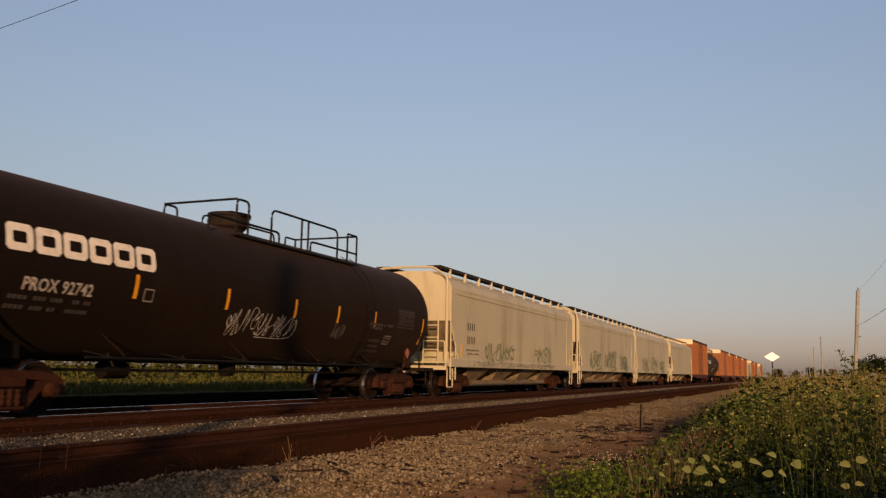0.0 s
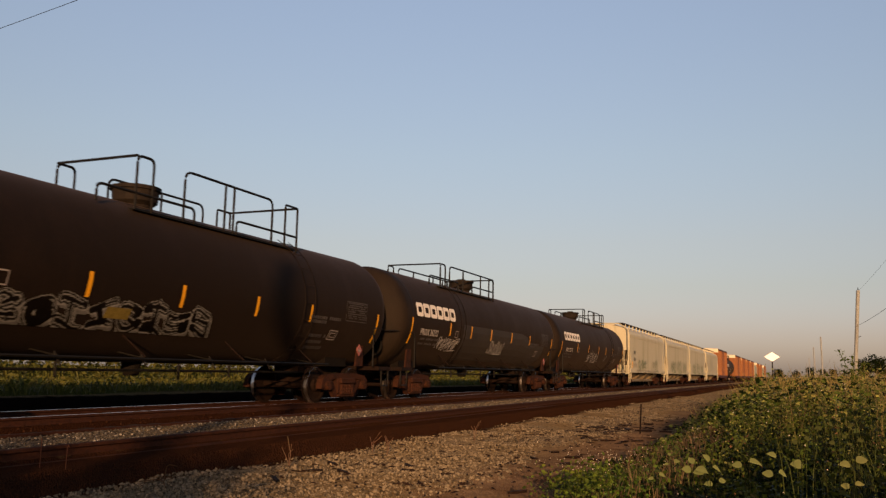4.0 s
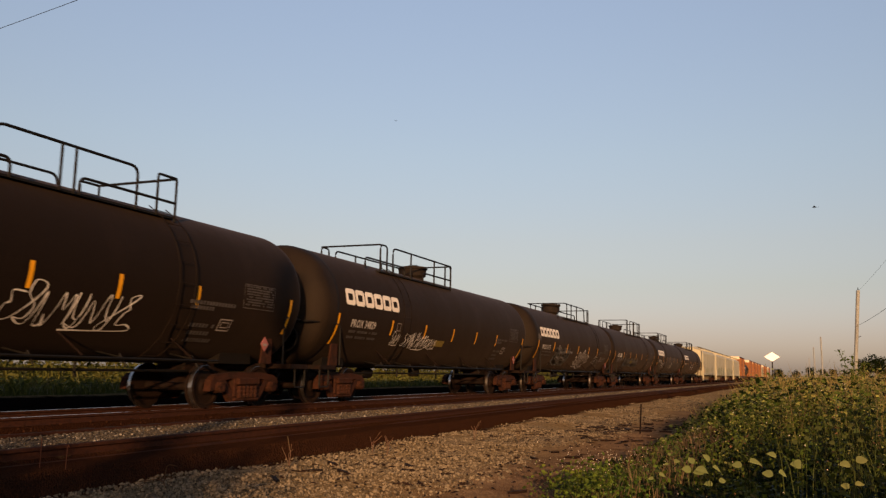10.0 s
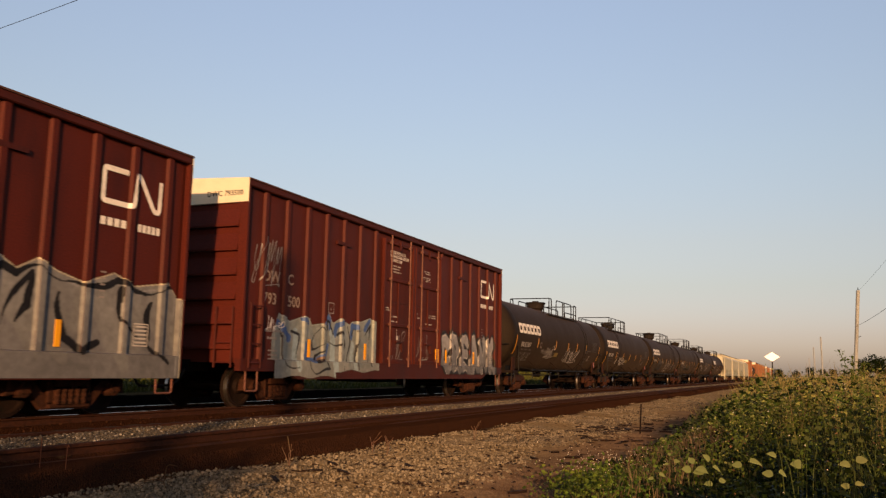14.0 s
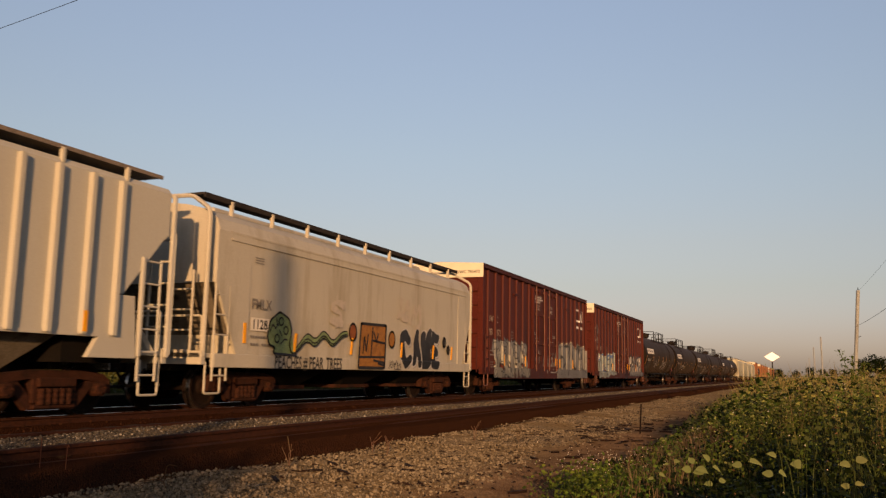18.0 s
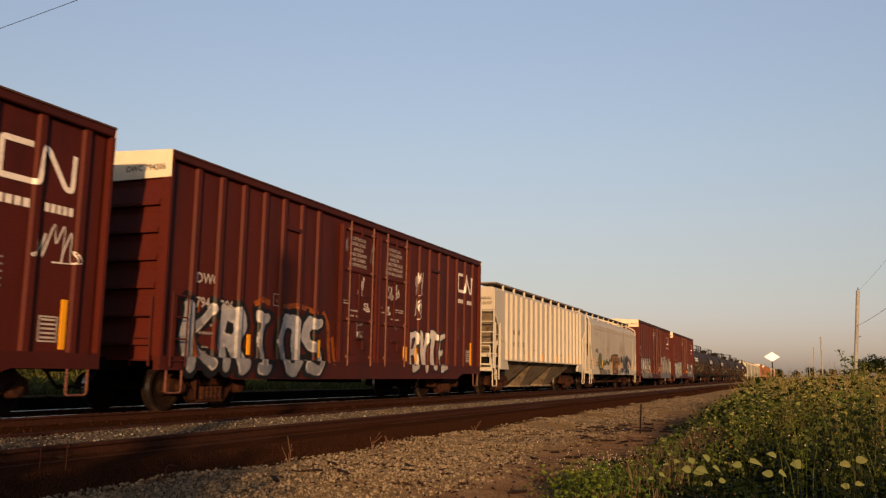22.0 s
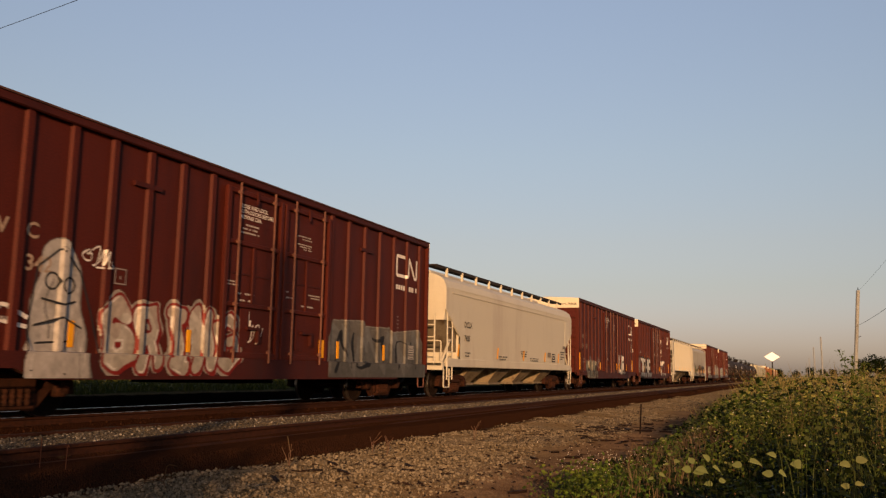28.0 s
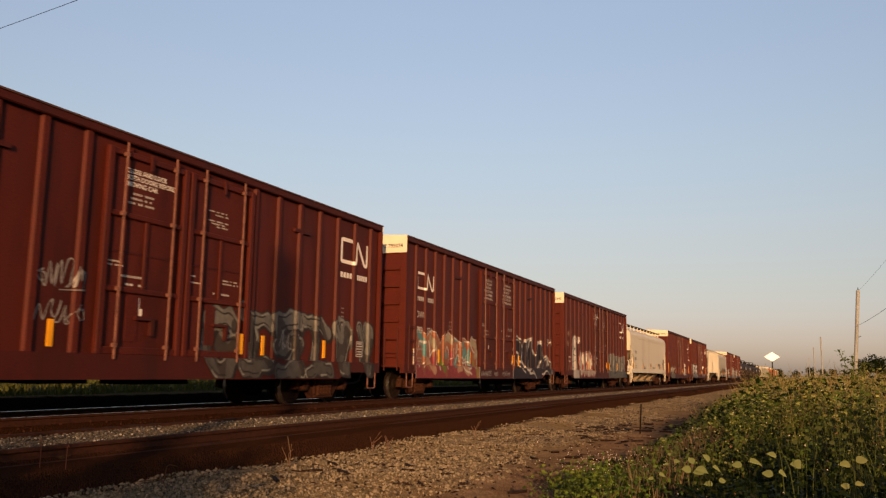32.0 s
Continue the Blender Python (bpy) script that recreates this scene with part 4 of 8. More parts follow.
def bars_mesh(rows, material, seed=1):
    """Unreadable writing: rows of (x0, x1, z0, z1, characters), as bars on the plane y = 0."""
    rnd = random.Random(seed)
    bm = bmesh.new()
    for x0, x1, z0, z1, n in rows:
        w = (x1 - x0) / n
        for k in range(n):
            if n > 4 and rnd.random() < 0.12:
                continue
            a, b = x0 + (k + 0.1) * w, x0 + (k + 0.85) * w
            bm.faces.new([bm.verts.new((p, 0, q)) for p, q in ((a, z0), (b, z0), (b, z1), (a, z1))])
    return mesh_of("lettering", bm, material)


def stroke_field(X, Z, strokes):
    """Distance from points to a set of line strokes (x0, z0, x1, z1)."""
    best = np.full(X.shape, 9.0)
    for x0, z0, x1, z1 in strokes:
        dx, dz = x1 - x0, z1 - z0
        t = np.clip(((X - x0) * dx + (Z - z0) * dz) / (dx * dx + dz * dz + 1e-9), 0, 1)
        best = np.minimum(best, np.hypot(X - x0 - t * dx, Z - z0 - t * dz))
    return best


def arc(cx, cz, r, a0, a1, n=6, sq=1.0):
    p = [(cx + r * math.cos(a0 + (a1 - a0) * k / n), cz + sq * r * math.sin(a0 + (a1 - a0) * k / n)) for k in range(n + 1)]
    return [(*a, *b) for a, b in zip(p, p[1:])]


def piece_strokes(width, height, count, rnd, wild=0.15):
    """Tag shapes: each is a handful of thick bent strokes."""
    out = []
    w = width / count
    for k in range(count):
        x0, x1 = k * w + 0.14 * w, (k + 1) * w - 0.1 * w
        j = lambda s=1.0: rnd.uniform(-wild, wild) * w * s
        lo, hi = height * 0.1 + abs(j(0.4)), height * 0.9 - abs(j(0.6))
        form = rnd.randrange(6)
        xm, zm = (x0 + x1) / 2, (lo + hi) / 2
        if form == 0:
            out += [(x0, lo, x0 + j(), hi), (x0, hi, x1 + j(), hi * 0.9), (x1, hi * 0.9, xm, zm), (xm, zm, x1 + j(), lo), (x0, zm, xm, zm)]
        elif form == 1:
            out += arc(xm, zm, (x1 - x0) / 2, 0.6, 5.7, 9, (hi - lo) / (x1 - x0))
            out += [(xm, zm, x1, zm + j())]
        elif form == 2:
            out += [(x0 + j(), hi, xm, lo), (xm, lo, x1 + j(), hi), (xm, zm + j(), xm + j(), hi)]
        elif form == 3:
            out += [(x1, hi + j(0.5), x0, hi), (x0, hi, x0 + j(), zm), (x0, zm, x1, zm + j(0.5)), (x1, zm, x1 + j(), lo), (x1, lo, x0, lo + j(0.5))]
        elif form == 4:
            out += [(x0, lo, x0 + j(), hi), (x0, hi, xm, zm), (xm, zm, x1, hi + j(0.5)), (x1, hi, x1 + j(), lo)]
        else:
            out += [(xm, lo, xm + j(), hi), (x0, hi + j(0.5), x1, hi + j(0.5)), (x0, lo, x1, lo + j(0.5))]
    return out


GLYPHS = {"K": "00 06|46 03 40", "R": "00 06 36 44 33 03|23 40", "I": "20 26|16 36|10 30", "O": "10 01 05 16 36 45 41 30 10", "S": "46 16 05 04 13 33 42 41 30 00", "B": "00 06 36 45 33 03|33 42 41 30 00",
          "V": "06 20 46", "T": "06 46|26 20", "E": "46 06 00 40|03 33", "L": "06 00 40", "A": "00 26 40|12 32", "D": "00 06 26 44 42 20 00", "C": "45 26 05 01 20 41", "N": "00 06 40 46", "W": "06 10 24 30 46", "G": "45 26 05 01 20 41 43 23"}


def glyph_strokes(words, width, height):
    """Letter strokes of readable spray lettering, one list for each letter."""
    out, w = [], width / len(words)
    for k, c in enumerate(words):
        st = []
        for line in GLYPHS[c].split("|"):
            p = [(w * (k + 0.2 + 0.6 * int(a[0]) / 4), height * (0.15 + 0.7 * int(a[1]) / 6)) for a in line.split()]
            st += [(*q, *r) for q, r in zip(p, p[1:])]
        out.append(st)
    return out


def spray(parent, x0, z0, width, height, count, fills, edge, skin, seed, halo=None, thick=0.17, name="graffiti", label="", shine=None, cell=0.017, cut=None, words=None, spiky=0.0, line=0.028, taper=0.0, strokes=None, rings=True, glow_w=0.10, top=None, ink=(), blots=(), pen=None, pen_w=None):
    """A piece of spray paint laid on a surface y = skin(x, z): filled shapes with edge lines, a cast block and a halo."""
    rnd = random.Random(seed)
    nx, nz = max(2, int((width + 0.44) / cell)), max(2, int((height + 0.22) / cell))
    pad = 0.22
    xs, zs = np.linspace(-pad, width + pad, nx + 1), np.linspace(0, height + pad, nz + 1)
    X, Z = np.meshgrid(xs, zs, indexing="ij")
    wx = X + 0.05 * np.sin(Z * 7 + seed) + 0.03 * np.sin(X * 5.3)
    wz = Z + 0.05 * np.sin(X * 6.1 + seed * 2)
    if strokes:
        letters = [strokes]
    elif words:
        letters = glyph_strokes(words, width, height)
    else:
        letters = [[(a + k * width / count, b, c + k * width / count, d) for a, b, c, d in piece_strokes(width / count, height, 1, rnd, 0.22)] for k in range(count)]
    tooth = spiky * np.abs(((X * 2.3 + Z * 0.7 + seed) % 1.0) - 0.5)
    body = thick * (0.85 + 0.2 * np.sin(X * 3 + seed)) + tooth
    body = body * (1 - taper * Z / height)
    ds = np.stack([stroke_field(wx, wz, st) for st in letters])
    block = np.stack([stroke_field(wx - 0.05, wz + 0.07, st) for st in letters]).min(0)
    ds.sort(axis=0)
    d = ds[0]
    nearby = ds[1] if len(ds) > 1 else d + 9
    if top:                                     # one painted field under a ragged upper edge
        rim = np.interp(X + x0, [p[0] for p in top], [p[1] for p in top]) - z0
        out = np.maximum(np.maximum(Z - rim, top[0][0] - x0 - X), X + x0 - top[-1][0])
        d, body, block, nearby = np.maximum(out, -0.4) + 0.4, np.full(X.shape, 0.4), np.full(X.shape, 9.0), np.full(X.shape, 9.0)
    band = Z / height + 0.22 * np.sin(X * 4.3 + seed) + 0.12 * np.sin(X * 11 + Z * 6)
    fl = [np.array((*c, 1.0)) for c in fills]
    col = np.zeros(X.shape + (4,))
    if halo is not None:
        col[d < body + glow_w + 0.03 * np.sin(X * 9)] = (*halo, 1)
    col[block < body + 0.012] = (*(np.array(edge) * (0.5 if sum(edge) > 0.6 else 1.0)), 1)
    col[d < body + line] = (*edge, 1)
    ins = d < body
    idx = np.clip((band * len(fl)).astype(int), 0, len(fl) - 1)
    for i, c in enumerate(fl):
        col[ins & (idx == i)] = c
    grade = 0.78 + 0.34 * np.clip(Z / height + 0.25 * np.sin(X * 3.1 + seed), 0, 1)
    col[ins, :3] *= grade[ins][:, None]
    col[ins & (nearby - d < 0.03) & (nearby < body)] = (*edge, 1)
    ring = np.abs(d - body * 0.52) < line * 0.42
    if rings:
        col[ins & ring & (np.sin(X * 5.7 + Z * 4 + seed) > -0.25)] = (*edge, 1)
    glow = (np.abs(d - body * 0.8) < 0.016) & (np.sin(X * 7.9 - Z * 6 + seed) > 0.45)
    col[ins & glow] = (*(shine or np.clip(np.array(fills[-1]) * 1.35, 0, 0.8)), 1)
    for pts, r, c in blots:                     # patches of other colours
        st = [(a - x0, b - z0, c2 - x0, e - z0) for (a, b), (c2, e) in zip(pts, pts[1:])]
        col[(stroke_field(wx, wz, st) < r) & ins] = (*c, 1)
    for pts in ink:                             # lines drawn over the field
        st = [(a - x0, b - z0, c - x0, e - z0) for (a, b), (c, e) in zip(pts, pts[1:])]
        col[(stroke_field(wx, wz, st) < (pen_w or line) * (0.7 + 0.5 * np.sin(X * 3 + Z * 5))) & (col[:, :, 3] > 0)] = (*(pen or (edge if not top else (0.015, 0.015, 0.018))), 1)
    col[:, :, :3] *= 0.58
    on = col[:, :, 3] > 0.5
    if cut is not None:
        on &= cut(X + x0, Z + z0)
    face = on[:-1, :-1] & on[1:, :-1] & on[1:, 1:] & on[:-1, 1:]
    ids = np.arange(X.size).reshape(X.shape)
    quads = np.stack([ids[:-1, :-1][face], ids[1:, :-1][face], ids[1:, 1:][face], ids[:-1, 1:][face]], 1)
    used, inv = np.unique(quads, return_inverse=True)
    px, pz = X.ravel()[used] + x0, Z.ravel()[used] + z0
    py = skin(px, pz) - 0.006
    me = bpy.data.meshes.new(name)
    me.from_pydata(np.stack([px, py, pz], 1).tolist(), [], inv.reshape(quads.shape).tolist())
    at = me.color_attributes.new("paint", "FLOAT_COLOR", "POINT")
    at.data.foreach_set("color", col.reshape(-1, 4)[used].ravel())
    me.materials.append(SPRAY)
    return part(name, me, None, parent, label)


HAND = ("00 29 40 70 53", "58 15 42 82 76 45", "98 39 26 74 61 11", "00 19 61 79", "98 38 55 34 31 91", "00 29 44 79 90", "49 41 20 62 88", "19 15 42 63 69 50 11", "55 27 24 62 86 68 60")


def scrawl(parent, x0, z0, width, height, count, color_mat, skin, seed, r=0.018, label="", name="graffiti_tag"):
    """A tag in one unbroken line: looped letters run together, a ribbon on the surface."""
    rnd = random.Random(seed)
    w = width / count
    way = []
    for k in range(count):
        grow = rnd.uniform(0.7, 1.05)
        for c in rnd.choice(HAND).split():
            v = int(c[1]) / 9 * height * grow
            way.append((x0 + w * (k + int(c[0]) / 9 * 1.05) + 0.2 * v + rnd.uniform(-0.06, 0.06) * w, z0 + v + rnd.uniform(-0.04, 0.04) * height))
    if rnd.random() < 0.6:                       # a stroke back under the word
        way += [(x0 + width * 1.02, z0 - 0.04 * height), (x0 + width * 0.5, z0 - 0.12 * height)]
    fine = []
    for i in range(len(way) - 1):
        p0, p1, p2, p3 = (np.array(way[min(max(i + d, 0), len(way) - 1)]) for d in (-1, 0, 1, 2))
        for t in (0, 0.2, 0.4, 0.6, 0.8):
            fine.append(0.5 * (2 * p1 + (p2 - p0) * t + (2 * p0 - 5 * p1 + 4 * p2 - p3) * t * t + (3 * p1 - p0 - 3 * p2 + p3) * t ** 3))
    fine = np.array(fine + [np.array(way[-1])])
    d = np.gradient(fine, axis=0)
    d /= np.linalg.norm(d, axis=1)[:, None] + 1e-9
    wide = r * (0.75 + 0.3 * np.sin(np.arange(len(fine)) * 0.7 + seed))[:, None]
    side = np.stack([-d[:, 1], d[:, 0]], 1) * wide
    edge = np.stack([fine - side, fine + side], 1).reshape(-1, 2)
    lift = 0.008 + 0.006 * np.repeat(np.arange(len(fine)) / len(fine), 2)
    y = skin(edge[:, 0], edge[:, 1]) - lift
    me = bpy.data.meshes.new(name)
    me.from_pydata(np.stack([edge[:, 0], y, edge[:, 1]], 1).tolist(), [], [(2 * i, 2 * i + 1, 2 * i + 3, 2 * i + 2) for i in range(len(fine) - 1)])
    me.materials.append(color_mat)
    return part(name, me, None, parent, label)


def spray_material():
    m = bpy.data.materials.new("spray_paint")
    m.use_nodes = True
    n, l = m.node_tree.nodes, m.node_tree.links
    a = n.new("ShaderNodeVertexColor")
    a.layer_name = "paint"
    tc, no, mix = n.new("ShaderNodeTexCoord"), n.new("ShaderNodeTexNoise"), n.new("ShaderNodeMix")
    no.inputs["Scale"].default_value, no.inputs["Detail"].default_value = 9, 5
    mix.data_type, mix.blend_type = "RGBA", "OVERLAY"
    mix.inputs["Factor"].default_value = 0.45
    l.new(tc.outputs["Object"], no.inputs["Vector"])
    l.new(a.outputs["Color"], mix.inputs["A"])
    l.new(no.outputs["Fac"], mix.inputs["B"])
    l.new(mix.outputs["Result"], n["Principled BSDF"].inputs["Base Color"])
    n["Principled BSDF"].inputs["Roughness"].default_value = 0.42
    n["Principled BSDF"].inputs["Specular IOR Level"].default_value = 0.08
    return m


SPRAY = spray_material()
TAG_WHITE = mat("tag_paint", (0.546, 0.52, 0.481), 0.6, vary=0.3, scale=8)
TAG_DIM = mat("faded_tag_paint", (0.182, 0.169, 0.1625), 0.6, vary=0.3, scale=8)
FADED_PINK = mat("faded_pink_paint", (0.332, 0.298, 0.250), 0.6, vary=0.15, scale=5)
TAG_BLACK = mat("black_tag_paint", (0.02, 0.02, 0.022), 0.6, vary=0.3, scale=8)

# ---- boxcars ----
BH = 7.935                                       # half the body's length
RIBS = [-7.2 + 0.84 * k for k in range(7)] + [2.33 + 0.85 * k for k in range(7)]
CLOSE_RIBS = [-7.1 + 0.72 * k for k in range(7)] + [2.95 + 0.735 * k for k in range(7)]      # a car with narrower panels
EAVE, SILL = 4.59, 0.95


def box_skin(x, z, ribs=RIBS):
    """The near side's surface: the sheet, with its posts, doors and sill standing proud."""
    x, z = np.asarray(x, float), np.asarray(z, float)
    y = np.full(x.shape, -1.50)
    for r in ribs:
        d = np.abs(x - r)
        y = np.where((d < 0.085) & (z > 0.98), np.minimum(y, -1.50 - 0.056 * np.clip((0.085 - d) / 0.03, 0, 1)), y)
    y = np.where(np.abs(x) > BH - 0.12, -1.60, y)
    y = np.where((x > -1.8) & (x < 2.2), np.minimum(y, -1.53), y)
    y = np.where(z < 0.99, -1.606, y)
    return y


def close_skin(x, z):
    return box_skin(x, z, CLOSE_RIBS)


BRACKET = mesh_of("rod_bracket", boxes((-0.045, 0.045, -0.03, 0.03, -0.035, 0.035), bevel=0.008), None)


def rib_mesh(material):
    bm = bmesh.new()
    prism(bm, [(-0.085, -1.495), (-0.055, -1.556), (0.055, -1.556), (0.085, -1.495)], 0.97, 4.43, "z")
    return mesh_of("rib", bm, material)


def boxcar(label, paint, dark, white_end=True, far=False, ribs=RIBS):
    car = thing("boxcar", label, "boxcar", group="freight train cars")
    for s in (-1, 1):
        bm = boxes((-BH + 0.1, BH - 0.1, min(s * 1.46, s * 1.5), max(s * 1.46, s * 1.5), SILL, EAVE - 0.1))
        part("side_wall", bm, paint, car)
        bm = bmesh.new()
        prism(bm, [(-BH, 0.74), (-BH + 1.6, 0.74), (-BH + 2.1, 0.58), (BH - 2.1, 0.58), (BH - 1.6, 0.74), (BH, 0.74), (BH, 0.98), (-BH, 0.98)], min(s * 1.46, s * 1.6), max(s * 1.46, s * 1.6))
        part("side_sill", bm, dark, car)
        part("top_chord", boxes((-BH, BH, min(s * 1.44, s * 1.6), max(s * 1.44, s * 1.6), EAVE - 0.16, EAVE), bevel=0.02), dark, car)
        for e in (-1, 1):
            part("corner_post", boxes((e * BH - 0.06 if e > 0 else -BH - 0.0, BH if e > 0 else -BH + 0.06, min(s * 1.4, s * 1.6), max(s * 1.4, s * 1.6), 0.98, EAVE - 0.16)), paint, car)
    rib = shared("rib" + paint.name, lambda: rib_mesh(paint))
    for s in (0, 180):
        for x in ribs:
            part("rib", rib, None, car, at=pose(x, 0, 0, 0, 0, s))
    bm = bmesh.new()
    prism(bm, [(-1.62, EAVE), (0, EAVE + 0.08), (1.62, EAVE), (1.62, EAVE - 0.03), (0, EAVE + 0.03), (-1.62, EAVE - 0.03)], -BH, BH, "x")
    for k in range(14):
        x = -BH + 0.5 + k * (2 * BH - 1) / 13
        prism(bm, [(-1.45, EAVE + 0.010), (0, EAVE + 0.082), (0, EAVE + 0.10), (-1.45, EAVE + 0.028)], x - 0.03, x + 0.03, "x")
        prism(bm, [(1.45, EAVE + 0.010), (0, EAVE + 0.082), (0, EAVE + 0.10), (1.45, EAVE + 0.028)], x - 0.03, x + 0.03, "x")
    part("roof", bm, M["roof"], car, "dull galvanised steel roof")
    for e in (-1, 1):
        x0, x1 = (-BH + 0.06, -BH + 0.12) if e < 0 else (BH - 0.12, BH - 0.06)
        end = part("end_wall", boxes((x0, x1, -1.5, 1.5, 0.9, EAVE - 0.05)), paint, car)
        face, lip = (x0, -BH - 0.035) if e < 0 else (x1, BH + 0.035)
        for k in range(6):                      # pressed ribs: each leans out to a sharp lower lip
            z = 1.16 + 0.49 * k
            part("end_corrugation", prism(bmesh.new(), [(face, z), (lip, z), (lip, z + 0.05), (face, z + 0.36)], -1.40, 1.40, "y"), paint, end)
        part("end_band", prism(boxes((*sorted((face, e * (BH + 0.004))), -1.4, 1.4, 4.1, EAVE - 0.03)), [(-1.6, 4.1), (1.6, 4.1), (1.6, EAVE), (0, EAVE + 0.075), (-1.6, EAVE)], *sorted((e * (BH + 0.002), e * (BH + 0.012))), "x"), M["end_white"] if white_end else paint, car, "white reflective band across the top of the end" if white_end else "")
        add_coupler(car, e * BH, e)
    part("underframe", boxes((-BH, BH, -0.35, 0.35, 0.72, 0.95), (-BH + 0.1, BH - 0.1, -1.44, 1.44, 0.9, 0.955), (-2.2, -1.2, -0.9, 0.1, 0.5, 0.8), (0.8, 2.4, 0.0, 0.8, 0.45, 0.8)), M["under"], car)
    for s in (-1, 1):
        turn = pose(0, 0, 0, 0, 0, 0 if s < 0 else 180)
        for k, x in enumerate((-0.81, 1.21)):
            door = part("door", boxes((x - 0.95, x + 0.95, -1.53, -1.50, 0.98, 4.30)), paint, car, "sliding steel door", at=turn)
            fr = boxes((x - 0.98, x - 0.86, -1.605, -1.53, 0.98, 4.30), (x + 0.86, x + 0.98, -1.605, -1.53, 0.98, 4.30), (x - 0.86, x + 0.86, -1.585, -1.53, 4.2, 4.30), (x - 0.86, x + 0.86, -1.585, -1.53, 0.98, 1.1), bevel=0.01)
            part("door_frame", fr, paint, door)
            for z in (3.24, 2.02):
                part("door_beam", boxes((x - 0.86, x + 0.86, -1.58, -1.53, z - 0.045, z + 0.045), bevel=0.012), paint, door)
            part("door_seam", boxes((x - 0.86, x + 0.86, -1.545, -1.53, 2.62, 2.65)), dark, door)
            part("door_post", boxes((x - 0.02, x + 0.07, -1.565, -1.53, 2.065, 3.195), bevel=0.01), paint, door)
            for dx in (-0.61, 0.59):
                part("lock_rod", tubes([[(x + dx, -1.625, 0.9), (x + dx, -1.625, 4.42)]], 0.022), M["rod"], door, "worn steel locking rod")
                for z in (1.12, 2.02, 3.24, 4.22):
                    part("rod_bracket", BRACKET, None, door, at=pose(x + dx, -1.61, z))
            part("door_hook", boxes((x - 0.03, x + 0.03, -1.62, -1.585, 4.08, 4.34)), dark, door)
            part("lock_plate", boxes((x - 0.33, x - 0.05, -1.545, -1.53, 1.2, 1.93)), paint, door)
            part("door_handle", boxes((x - 0.15, x + 0.3, -1.60, -1.53, 1.55, 1.60), (x + 0.22, x + 0.3, -1.60, -1.53, 1.3, 1.55)), dark, door)
        for x in (-3.9, 4.1):
            part("vent_plate", boxes((x - 0.33, x + 0.33, -1.56, -1.5, 3.78, 3.86)), dark, car, at=turn)
        if not far:
            add_ladder(car, -BH + 0.42, s * 1.63, 0.8, 2.1, 0.4, dark)
            if s > 0:
                add_ladder(car, BH - 0.42, s * 1.63, 0.8, 2.1, 0.4, dark)
    if not far:
        add_ladder(car, -BH - 0.05, -1.2, 0.8, 2.0, 0.4, dark, "y")
        for e in (-1, 1):
            part("step", tubes([bend([(e * (BH - 0.2), -1.58, 0.75), (e * (BH - 0.2), -1.58, 0.35), (e * (BH - 0.6), -1.58, 0.35), (e * (BH - 0.6), -1.58, 0.75)], 0.05)], 0.018), M["rod"], car)
    for x in (-BH + 2.0, BH - 2.0):
        add_truck(car, x)
    return car


# ---- tank cars ----
TR, TZ, TH = 1.47, 2.33, 7.8                     # shell radius, axis height, half length of the straight shell


def tank_skin(x, z):
    z = np.asarray(z, float)
    return -np.sqrt(np.maximum(0.01, (TR + 0.004) ** 2 - (z - TZ) ** 2))


